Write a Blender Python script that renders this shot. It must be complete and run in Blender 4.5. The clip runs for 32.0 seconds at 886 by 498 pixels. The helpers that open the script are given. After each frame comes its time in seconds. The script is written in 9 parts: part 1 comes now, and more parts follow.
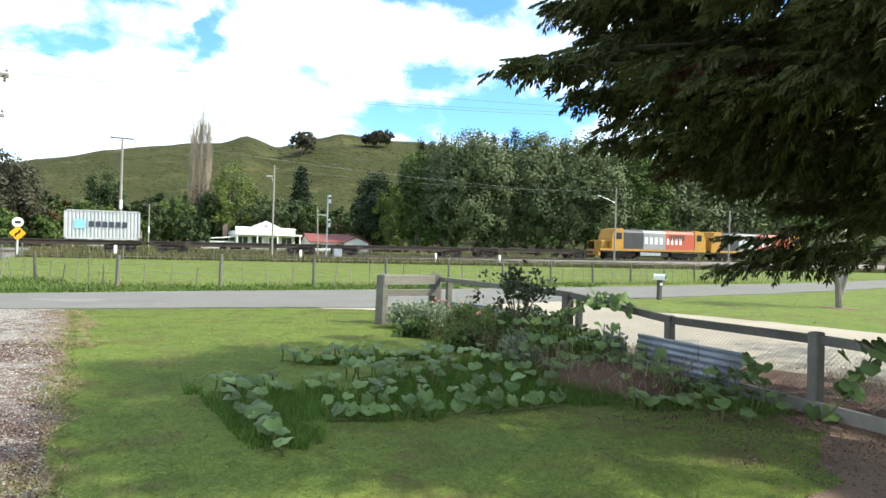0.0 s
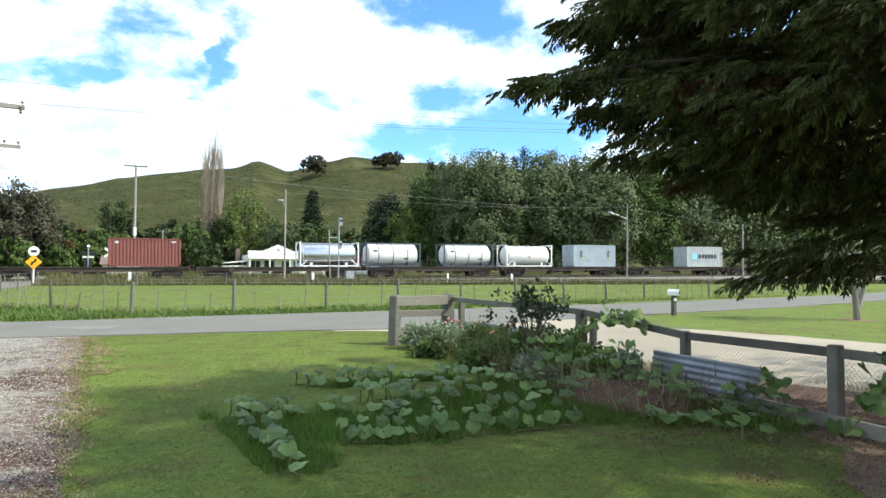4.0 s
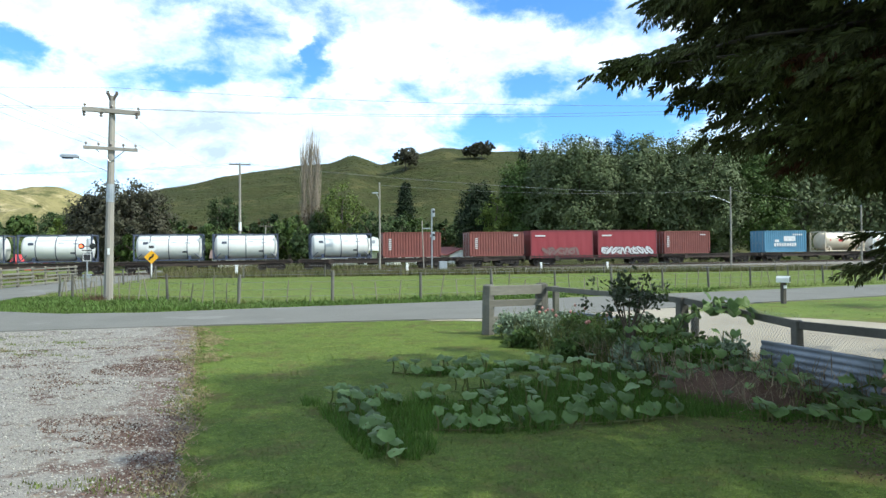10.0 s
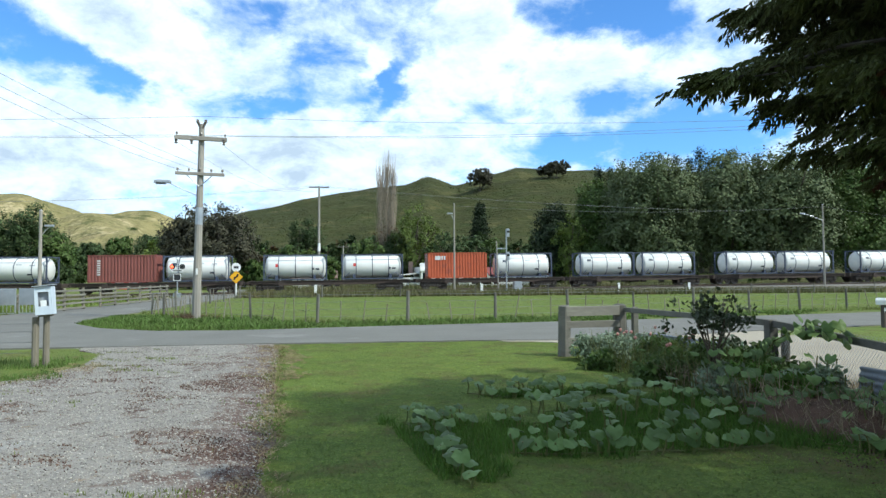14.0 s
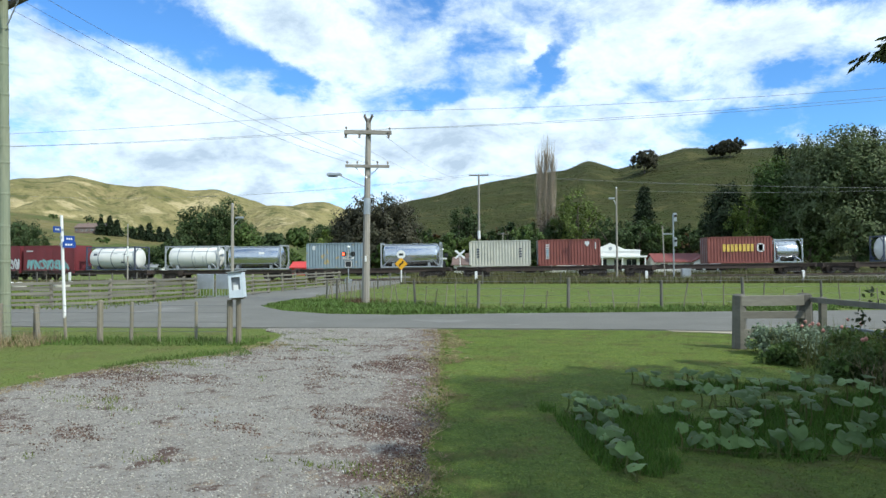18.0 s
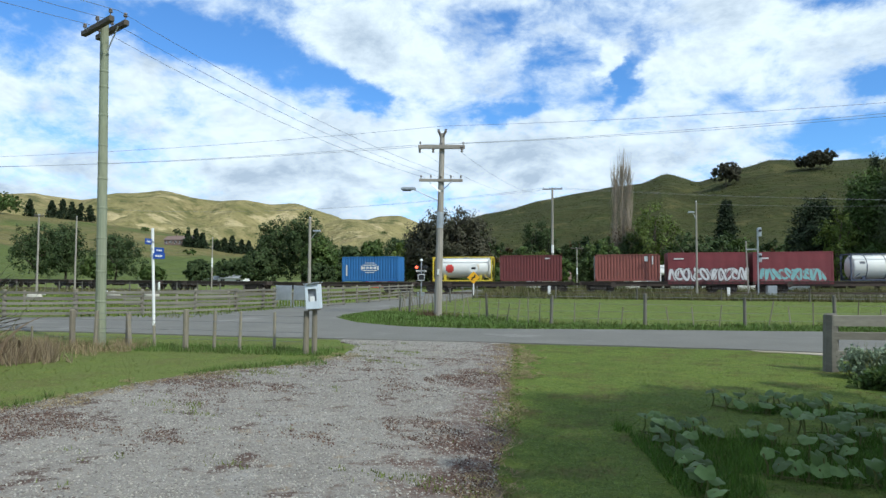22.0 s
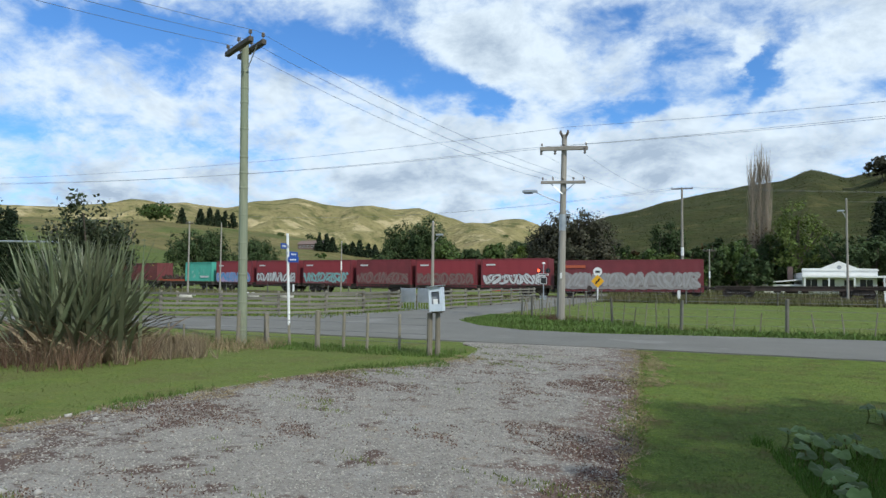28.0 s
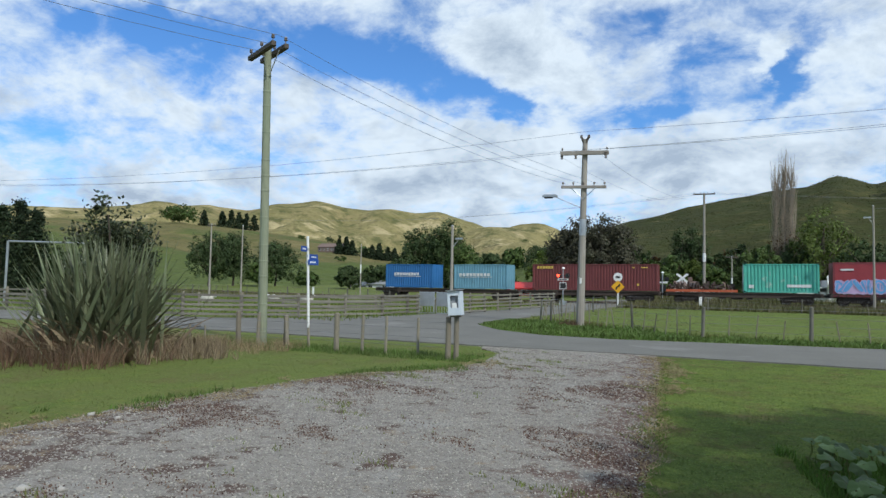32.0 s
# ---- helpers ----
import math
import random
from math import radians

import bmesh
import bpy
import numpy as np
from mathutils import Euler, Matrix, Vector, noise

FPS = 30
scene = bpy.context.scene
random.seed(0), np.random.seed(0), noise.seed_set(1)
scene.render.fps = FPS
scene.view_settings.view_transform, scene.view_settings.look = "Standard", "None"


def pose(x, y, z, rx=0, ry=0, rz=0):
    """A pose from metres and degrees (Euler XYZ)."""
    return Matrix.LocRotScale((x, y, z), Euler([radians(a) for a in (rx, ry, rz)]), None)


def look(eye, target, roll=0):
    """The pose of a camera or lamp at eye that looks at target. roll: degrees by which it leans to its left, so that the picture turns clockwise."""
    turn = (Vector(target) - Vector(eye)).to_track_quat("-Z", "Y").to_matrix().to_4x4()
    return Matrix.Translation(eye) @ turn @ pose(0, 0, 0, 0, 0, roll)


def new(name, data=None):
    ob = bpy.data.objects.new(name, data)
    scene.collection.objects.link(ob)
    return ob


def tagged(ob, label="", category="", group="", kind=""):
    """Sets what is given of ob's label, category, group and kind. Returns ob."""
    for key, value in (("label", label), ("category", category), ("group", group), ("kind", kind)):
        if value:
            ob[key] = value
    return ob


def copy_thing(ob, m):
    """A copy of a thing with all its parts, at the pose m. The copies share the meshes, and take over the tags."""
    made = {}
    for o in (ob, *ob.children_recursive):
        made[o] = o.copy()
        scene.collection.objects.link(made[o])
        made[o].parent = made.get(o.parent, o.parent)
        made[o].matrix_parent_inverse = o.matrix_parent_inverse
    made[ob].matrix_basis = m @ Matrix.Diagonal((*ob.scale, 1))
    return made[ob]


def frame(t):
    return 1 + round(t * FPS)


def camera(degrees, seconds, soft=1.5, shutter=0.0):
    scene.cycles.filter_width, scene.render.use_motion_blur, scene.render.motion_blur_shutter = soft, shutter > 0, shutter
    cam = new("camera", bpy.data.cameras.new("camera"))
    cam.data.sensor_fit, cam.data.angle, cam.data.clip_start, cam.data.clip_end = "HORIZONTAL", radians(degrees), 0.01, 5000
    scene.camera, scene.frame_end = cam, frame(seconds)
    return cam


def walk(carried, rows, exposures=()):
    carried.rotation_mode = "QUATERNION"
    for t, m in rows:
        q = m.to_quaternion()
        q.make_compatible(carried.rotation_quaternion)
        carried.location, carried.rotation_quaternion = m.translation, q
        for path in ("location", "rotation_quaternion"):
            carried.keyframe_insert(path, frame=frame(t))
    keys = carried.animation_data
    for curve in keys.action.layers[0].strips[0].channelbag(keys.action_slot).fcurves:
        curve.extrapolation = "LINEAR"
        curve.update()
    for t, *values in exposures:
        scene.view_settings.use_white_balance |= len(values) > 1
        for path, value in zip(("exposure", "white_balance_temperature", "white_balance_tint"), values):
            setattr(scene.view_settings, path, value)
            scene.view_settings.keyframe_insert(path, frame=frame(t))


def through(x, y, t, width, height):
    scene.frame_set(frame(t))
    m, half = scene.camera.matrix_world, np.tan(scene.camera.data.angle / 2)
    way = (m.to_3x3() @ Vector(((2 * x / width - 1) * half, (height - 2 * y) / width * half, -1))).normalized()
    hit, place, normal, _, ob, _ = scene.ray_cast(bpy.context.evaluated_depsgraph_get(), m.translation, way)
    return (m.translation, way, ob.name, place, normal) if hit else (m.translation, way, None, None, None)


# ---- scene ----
cam = camera(66.9, 32.0, soft=1.45)

# where the camera stands: a hand-held turn on the spot; t, yaw, pitch, roll
EYE = (0.0, 0.0, 1.65)
TURNS = [
    (0.0, -24.48, -0.13, -1.75),
    (0.5, -24.82, -0.10, -1.37),
    (1.0, -24.86, 0.11, -0.95),
    (1.5, -24.92, 0.42, -0.74),
    (2.0, -24.87, 0.85, -0.74),
    (2.5, -24.59, 1.21, -0.86),
    (4.5, -22.79, 1.63, -0.28),
    (5.0, -21.89, 1.73, -0.05),
    (5.5, -21.02, 1.84, 0.13),
    (6.0, -19.99, 2.04, 0.36),
    (6.5, -18.97, 2.23, 0.14),
    (7.0, -17.86, 2.25, 0.05),
    (7.5, -17.35, 2.07, -0.10),
    (8.0, -17.04, 1.74, -0.01),
    (8.5, -16.85, 1.30, 0.23),
    (9.0, -16.47, 0.85, 0.45),
    (9.5, -15.96, 0.64, 0.51),
    (10.0, -15.57, 0.66, 0.31),
    (10.5, -15.19, 0.97, 0.10),
    (11.0, -14.86, 1.34, 0.18),
    (11.5, -14.45, 1.64, 0.34),
    (12.0, -13.81, 1.88, 0.37),
    (12.5, -12.98, 2.06, 0.33),
    (13.0, -11.90, 2.21, 0.24),
    (13.5, -10.65, 2.34, 0.21),
    (15.5, -3.98, 2.33, 0.31),
    (16.0, -2.09, 2.20, 0.17),
    (16.5, -0.28, 2.04, 0.19),
    (17.0, 1.47, 1.80, 0.21),
    (17.5, 3.00, 1.54, 0.25),
    (18.0, 4.36, 1.35, 0.25),
    (18.5, 5.50, 1.25, 0.32),
    (19.0, 6.57, 1.30, 0.50),
    (19.5, 7.54, 1.46, 0.73),
    (20.0, 8.47, 1.71, 0.78),
    (20.5, 9.14, 1.88, 0.52),
    (21.0, 9.67, 2.09, 0.15),
    (21.5, 10.14, 2.29, -0.16),
    (22.0, 10.53, 2.52, -0.38),
    (22.5, 11.02, 2.74, -0.44),
    (23.0, 11.67, 2.97, -0.45),
    (23.5, 12.40, 3.15, -0.56),
    (24.0, 13.37, 3.18, -0.56),
    (24.5, 14.29, 3.07, -0.55),
    (25.0, 15.36, 2.87, -0.57),
    (25.5, 16.29, 2.74, -0.69),
    (27.5, 19.97, 2.71, -0.42),
    (28.0, 20.90, 2.71, -0.61),
    (28.5, 21.61, 2.77, -0.62),
    (29.0, 22.12, 2.85, -0.59),
    (29.5, 22.48, 2.97, -0.75),
    (30.0, 22.71, 3.04, -0.77),
    (30.5, 22.80, 3.07, -0.87),
    (31.0, 22.81, 3.08, -0.84),
    (31.5, 22.78, 3.08, -1.01),
    (32.0, 22.52, 3.02, -1.17),
]
EXPOSURES = [(0.0, 0.76, 6600, 4), (2.5, 0.69, 6600, 4), (6.0, 0.40, 6330, 1), (9.0, 0.31, 6120, 0), (13.0, 0.08, 5960, 0), (16.0, -0.06, 6050, 1), (20.0, -0.16, 6050, 1), (23.0, -0.35, 6020, 3), (25.0, -0.42, 6020, 4), (28.0, -0.45, 6060, 4), (32.0, -0.52, 6060, 5)]
walk(cam, [(t, pose(*EYE, 90 + p, r, y)) for t, y, p, r in TURNS], EXPOSURES)

# ---- light: sun from the right and a little behind, sky with broken cloud ----
SUN_DIR = Vector((0.80, -0.55, 0.95)).normalized()
sun_data = bpy.data.lights.new("sun", "SUN")
sun_data.energy, sun_data.angle, sun_data.color = 4.7, radians(1.6), (1.0, 0.94, 0.84)
sun = new("sun", sun_data)
sun.matrix_world = look(tuple(SUN_DIR * 300), (0, 0, 0))

world = bpy.data.worlds.new("sky")
scene.world = world
world.use_nodes = True


def build_sky(nt):
    nodes, links = nt.nodes, nt.links
    nodes.clear()

    def node(kind, **inputs):
        n = nodes.new(kind)
        for key, value in inputs.items():
            n.inputs[key.replace("_", " ")].default_value = value
        return n

    def maths(op, a, b=None, c=None, clamp=False):
        n = nodes.new("ShaderNodeMath")
        n.operation, n.use_clamp = op, clamp
        for k, v in enumerate((a, b, c)):
            if v is None:
                continue
            if isinstance(v, (int, float)):
                n.inputs[k].default_value = v
            else:
                links.new(v, n.inputs[k])
        return n.outputs[0]

    out = node("ShaderNodeOutputWorld")
    back = node("ShaderNodeBackground", Strength=1.0)
    links.new(back.outputs[0], out.inputs[0])
    sky = nodes.new("ShaderNodeTexSky")
    sky.sky_type, sky.sun_disc = "NISHITA", False
    sky.sun_elevation = math.asin(SUN_DIR.z)
    sky.sun_rotation = math.atan2(SUN_DIR.x, SUN_DIR.y)
    sky.air_density, sky.dust_density, sky.ozone_density = 1.0, 0.3, 2.5
    dim = node("ShaderNodeVectorMath")
    dim.operation = "MULTIPLY"
    dim.inputs[1].default_value = (0.105, 0.155, 0.215)
    links.new(sky.outputs[0], dim.inputs[0])

    co = nodes.new("ShaderNodeTexCoord")
    sep = nodes.new("ShaderNodeSeparateXYZ")
    links.new(co.outputs["Generated"], sep.inputs[0])
    up = maths("ADD", maths("MAXIMUM", sep.outputs[2], 0.0), 0.42)
    flat = nodes.new("ShaderNodeCombineXYZ")
    links.new(maths("DIVIDE", sep.outputs[0], up), flat.inputs[0])
    links.new(maths("DIVIDE", sep.outputs[1], up), flat.inputs[1])
    flat.inputs[2].default_value = 3.7
    big = node("ShaderNodeTexNoise", Scale=2.3, Detail=11.0, Roughness=0.58, Distortion=0.15)
    links.new(flat.outputs[0], big.inputs["Vector"])
    fine = node("ShaderNodeTexNoise", Scale=8.5, Detail=10.0, Roughness=0.64, Distortion=0.2)
    links.new(flat.outputs[0], fine.inputs["Vector"])
    dens = maths("ADD", maths("MULTIPLY", big.outputs[0], 1.0), maths("MULTIPLY", fine.outputs[0], 0.85))
    # the cloud deck breaks up towards the zenith
    high = nodes.new("ShaderNodeMapRange")
    high.interpolation_type = "SMOOTHSTEP"
    links.new(sep.outputs[2], high.inputs["Value"])
    high.inputs["From Min"].default_value, high.inputs["From Max"].default_value, high.inputs["To Max"].default_value = 0.42, 0.85, 0.04
    dens = maths("SUBTRACT", dens, high.outputs[0])
    # bearing and elevation in degrees, with ragged edges
    warp = node("ShaderNodeTexNoise", Scale=9.0, Detail=6.0, Roughness=0.6)
    links.new(flat.outputs[0], warp.inputs["Vector"])
    wsep = nodes.new("ShaderNodeSeparateColor")
    links.new(warp.outputs["Color"], wsep.inputs[0])
    place = nodes.new("ShaderNodeCombineXYZ")
    links.new(maths("ADD", maths("MULTIPLY", maths("ARCTAN2", sep.outputs[0], sep.outputs[1]), 57.2958), maths("MULTIPLY_ADD", wsep.outputs[0], 7.0, -3.5)), place.inputs[0])
    links.new(maths("ADD", maths("MULTIPLY", maths("ARCSINE", sep.outputs[2]), 57.2958), maths("MULTIPLY_ADD", wsep.outputs[1], 3.6, -1.8)), place.inputs[1])
    # gaps of blue and banks of cloud: bearing, elevation, half width, half height, slant, amount
    for az, el, wide, tall, slant, amount in CLOUD_GAPS + CLOUD_BANKS:
        mp = nodes.new("ShaderNodeMapping")
        mp.vector_type = "TEXTURE"
        mp.inputs["Location"].default_value = (az, el, 0)
        mp.inputs["Rotation"].default_value = (0, 0, radians(slant))
        mp.inputs["Scale"].default_value = (wide, tall, 1)
        links.new(place.outputs[0], mp.inputs[0])
        far = nodes.new("ShaderNodeVectorMath")
        far.operation = "LENGTH"
        links.new(mp.outputs[0], far.inputs[0])
        ramp = nodes.new("ShaderNodeMapRange")
        ramp.interpolation_type = "SMOOTHSTEP"
        links.new(far.outputs["Value"], ramp.inputs["Value"])
        for key, value in (("From Min", 1.55), ("From Max", 0.35), ("To Min", 0.0), ("To Max", amount)):
            ramp.inputs[key].default_value = value
        dens = maths("ADD", dens, ramp.outputs[0])
    mask = nodes.new("ShaderNodeMapRange")
    mask.interpolation_type = "SMOOTHSTEP"
    links.new(dens, mask.inputs["Value"])
    mask.inputs["From Min"].default_value, mask.inputs["From Max"].default_value = 0.665, 1.06
    thick = nodes.new("ShaderNodeValToRGB")
    shade = node("ShaderNodeTexNoise", Scale=4.6, Detail=11.0, Roughness=0.66, Distortion=0.3)
    links.new(flat.outputs[0], shade.inputs["Vector"])
    low = maths("MULTIPLY", maths("SUBTRACT", 0.22, maths("MINIMUM", maths("MAXIMUM", sep.outputs[2], 0.0), 0.22)), 0.55)
    links.new(maths("ADD", maths("ADD", maths("MULTIPLY", dens, 0.30), maths("MULTIPLY", shade.outputs[0], 0.85)), low), thick.inputs[0])
    el = thick.color_ramp.elements
    el[0].position, el[0].color = 0.52, (0.96, 1.08, 1.24, 1)
    el[1].position, el[1].color = 0.93, (0.62, 0.72, 0.88, 1)
    mid = thick.color_ramp.elements.new(0.70)
    mid.color = (1.17, 1.25, 1.35, 1)
    mix = nodes.new("ShaderNodeMix")
    mix.data_type = "RGBA"
    links.new(mask.outputs[0], mix.inputs[0])
    links.new(dim.outputs[0], mix.inputs[6])
    links.new(thick.outputs[0], mix.inputs[7])
    links.new(mix.outputs[2], back.inputs[0])


CLOUD_GAPS = [(-47, 19.0, 7, 1.4, 2, -0.24), (-33, 19.6, 8, 2.0, -8, -0.22), (-24, 17.4, 7, 2.2, -14, -0.28), (-17, 15.2, 2.8, 1.3, -20, -0.25), (-8, 20.6, 3.2, 1.9, 0, -0.18),
              (-4.5, 13.8, 2.6, 1.0, 0, -0.22), (4.7, 16.4, 4.0, 1.1, 60, -0.22), (-2, 18.6, 2.6, 0.8, 0, -0.12), (22.5, 14.6, 2.8, 1.2, 0, -0.22), (22.5, 11.0, 6.5, 1.5, 3, -0.30), (31, 11.0, 4.5, 2.4, -10, -0.28), (23.5, 21.3, 7, 2.2, -8, -0.30), (-6, 16.5, 8, 4, 0, -0.10), (10, 12.0, 6, 2.2, 10, -0.07)]
CLOUD_BANKS = [(3.4, 17.6, 0.9, 1.7, -25, 0.16), (14, 17.5, 6, 3.0, 25, 0.13), (-13, 18.6, 4, 2.4, -40, 0.15), (-38, 13.5, 13, 2.6, -4, 0.12), (25, 17.3, 7, 1.8, -8, 0.16), (-4, 10.0, 12, 2.2, 0, 0.10), (-20, 10, 12, 3, 0, 0.10), (29, 14.0, 3.2, 1.5, 30, 0.12)]
build_sky(world.node_tree)

# ---- materials ----
def mat(name, base, rough=0.7, second=None, scale=3.0, fine=40.0, mix=0.5, bump=0.0, bump_scale=None, metal=0.0,
        spec=0.5, per_object=0.0, per_island=0.0, emit=None, power=0.0, third=None, third_scale=0.6, third_cut=0.55, stretch=None, world=False, through=0.0, relief=0.02, stains=()):
    """A surface with two scales of variation: broad stains and fine grain, and relief."""
    m = bpy.data.materials.new(name)
    m.use_nodes = True
    nt = m.node_tree
    nodes, links = nt.nodes, nt.links
    b = nodes["Principled BSDF"]
    b.inputs["Roughness"].default_value = rough
    b.inputs["Metallic"].default_value = metal
    b.inputs["Specular IOR Level"].default_value = spec
    if emit:
        b.inputs["Emission Color"].default_value = (*emit, 1)
        b.inputs["Emission Strength"].default_value = power
    if through:
        b.inputs["Transmission Weight"].default_value = through
    if second is None:
        second = tuple(c * 0.72 for c in base)
    co = nodes.new("ShaderNodeNewGeometry" if world else "ShaderNodeTexCoord")
    src = co.outputs["Position" if world else "Object"]
    if stretch:
        mp = nodes.new("ShaderNodeMapping")
        mp.inputs["Scale"].default_value = stretch
        links.new(src, mp.inputs[0])
        src = mp.outputs[0]

    def noise_tex(s, detail=5.0, r=0.6):
        n = nodes.new("ShaderNodeTexNoise")
        n.inputs["Scale"].default_value, n.inputs["Detail"].default_value, n.inputs["Roughness"].default_value = s, detail, r
        links.new(src, n.inputs["Vector"])
        return n.outputs[0]

    def blend(f, a, c):
        x = nodes.new("ShaderNodeMix")
        x.data_type = "RGBA"
        for sock, v in ((0, f), (6, a), (7, c)):
            if isinstance(v, tuple):
                x.inputs[sock].default_value = (*v, 1)
            elif isinstance(v, (int, float)):
                x.inputs[sock].default_value = v
            else:
                links.new(v, x.inputs[sock])
        return x.outputs[2]

    def rng(v, a, c, lo, hi):
        x = nodes.new("ShaderNodeMapRange")
        links.new(v, x.inputs["Value"])
        for k, val in (("From Min", a), ("From Max", c), ("To Min", lo), ("To Max", hi)):
            x.inputs[k].default_value = val
        return x.outputs[0]

    broad, grain = noise_tex(scale), noise_tex(fine, 3.0)
    colour = blend(rng(broad, 0.32, 0.68, 0.0, 1.0), base, second)
    dark = tuple(c * 0.6 for c in base)
    colour = blend(rng(grain, 0.35, 0.75, 0.0, mix), colour, dark)
    if third:
        patch = noise_tex(third_scale, 6.0, 0.65)
        colour = blend(rng(patch, third_cut, third_cut + 0.09, 0.0, 0.9), colour, third)
    # stains: colour patches, a few standing in for light; colour, scale, cut, softness, amount, and where they gather
    # (direction, from, to, how much)
    for tint, s_scale, cut, soft, amount, gather in stains:
        f = noise_tex(s_scale, 9.0, 0.68)
        if gather:
            (gx, gy), g0, g1, more = gather
            dp = nodes.new("ShaderNodeVectorMath")
            dp.operation = "DOT_PRODUCT"
            dp.inputs[1].default_value = (gx, gy, 0)
            links.new(src, dp.inputs[0])
            ad = nodes.new("ShaderNodeMath")
            links.new(f, ad.inputs[0])
            links.new(rng(dp.outputs["Value"], g0, g1, 0.0, more), ad.inputs[1])
            f = ad.outputs[0]
        colour = blend(rng(f, cut, cut + soft, 0.0, amount), colour, tint)
    if per_object or per_island:
        which = nodes.new("ShaderNodeObjectInfo" if per_object else "ShaderNodeNewGeometry")
        hsv = nodes.new("ShaderNodeHueSaturation")
        rnd = which.outputs["Random" if per_object else "Random Per Island"]
        amount = per_object or per_island
        links.new(rng(rnd, 0, 1, 1 - amount, 1 + amount), hsv.inputs["Value"])
        links.new(rng(rnd, 0, 1, 0.5 - amount * 0.03, 0.5 + amount * 0.03), hsv.inputs["Hue"])
        links.new(colour, hsv.inputs["Color"])
        colour = hsv.outputs[0]
    links.new(colour, b.inputs["Base Color"])
    if bump:
        bp = nodes.new("ShaderNodeBump")
        bp.inputs["Strength"].default_value = bump
        bp.inputs["Distance"].default_value = relief
        links.new(noise_tex(bump_scale or fine, 4.0), bp.inputs["Height"])
        links.new(bp.outputs[0], b.inputs["Normal"])
    return m


def leafy(name, base, second, island=0.35, rough=0.55, thin=0.25, world_scale=0.5, spec=0.18, stains=()):
    """Leaf surface: varied leaf by leaf and clump by clump, a little light passing through."""
    m = mat(name, base, rough, second, world_scale, 6.0, 0.35, per_island=island, spec=spec, world=True, stains=stains)
    nt = m.node_tree
    b = nt.nodes["Principled BSDF"]
    out = nt.nodes["Material Output"]
    tr = nt.nodes.new("ShaderNodeBsdfTranslucent")
    add = nt.nodes.new("ShaderNodeMixShader")
    add.inputs[0].default_value = thin
    src = b.inputs["Base Color"].links[0].from_socket
    nt.links.new(src, tr.inputs[0])
    nt.links.new(b.outputs[0], add.inputs[1])
    nt.links.new(tr.outputs[0], add.inputs[2])
    nt.links.new(add.outputs[0], out.inputs[0])
    return m


# the last patch, left of the drive, mixes olive grass with painted cloud shade
M_GRASS = mat("meadow_grass", (0.141, 0.189, 0.038), 0.9, (0.115, 0.158, 0.031), 0.22, 45.0, 0.45, 0.7, 34.0, world=True, spec=0.12, relief=0.007,
              third=(0.120, 0.134, 0.036), third_scale=0.12, third_cut=0.56,
              stains=(((0.084, 0.130, 0.024), 0.14, 0.47, 0.16, 0.8, None), ((0.084, 0.114, 0.027), 32.0, 0.49, 0.08, 0.8, None), ((0.188, 0.217, 0.056), 21.0, 0.53, 0.07, 0.75, None), ((0.068, 0.112, 0.016), 0.8, 0.49, 0.14, 0.8, None), ((0.176, 0.197, 0.036), 2.2, 0.52, 0.14, 0.75, None), ((0.132, 0.099, 0.044), 0.8, 0.515, 0.12, 0.8, None), ((0.060, 0.095, 0.014), 9.0, 0.50, 0.14, 0.5, None), ((0.124, 0.138, 0.042), 1.3, 0.52, 0.2, 0.7, ((-1.0, 0.0), 4.5, 7.5, 0.14))))
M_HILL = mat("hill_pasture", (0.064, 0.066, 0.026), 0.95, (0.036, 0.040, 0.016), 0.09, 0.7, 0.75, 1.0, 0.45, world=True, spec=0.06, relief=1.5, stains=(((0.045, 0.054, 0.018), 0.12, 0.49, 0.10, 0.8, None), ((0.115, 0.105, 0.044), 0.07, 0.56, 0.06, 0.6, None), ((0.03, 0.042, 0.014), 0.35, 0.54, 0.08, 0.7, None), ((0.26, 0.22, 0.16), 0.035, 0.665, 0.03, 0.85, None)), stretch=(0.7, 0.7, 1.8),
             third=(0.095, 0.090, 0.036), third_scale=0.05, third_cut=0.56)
# dry tan grass; its pale golden patches paint sunlit slopes into the colour
M_FARHILL = mat("sunlit_dry_pasture", (0.34, 0.285, 0.135), 0.95, (0.150, 0.145, 0.055), 0.014, 0.10, 0.55, 1.0, 0.05, world=True, spec=0.06, relief=14.0, stains=(((0.075, 0.085, 0.032), 0.03, 0.52, 0.08, 0.75, None), ((0.46, 0.38, 0.21), 0.012, 0.54, 0.06, 0.8, None), ((0.12, 0.115, 0.045), 0.09, 0.52, 0.1, 0.6, None)),
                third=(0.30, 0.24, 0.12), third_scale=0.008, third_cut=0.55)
M_MIDHILL = mat("olive_hill_pasture", (0.165, 0.145, 0.062), 0.95, (0.120, 0.112, 0.045), 0.02, 0.22, 0.5, 1.0, 0.08, world=True, spec=0.06, relief=6.0,
                stains=(((0.20, 0.165, 0.075), 0.03, 0.53, 0.1, 0.7, None), ((0.085, 0.115, 0.034), 0.02, 0.52, 0.12, 0.85, ((0.5, -0.87), -370, -260, 0.30)), ((0.07, 0.08, 0.03), 0.11, 0.56, 0.07, 0.6, None)))
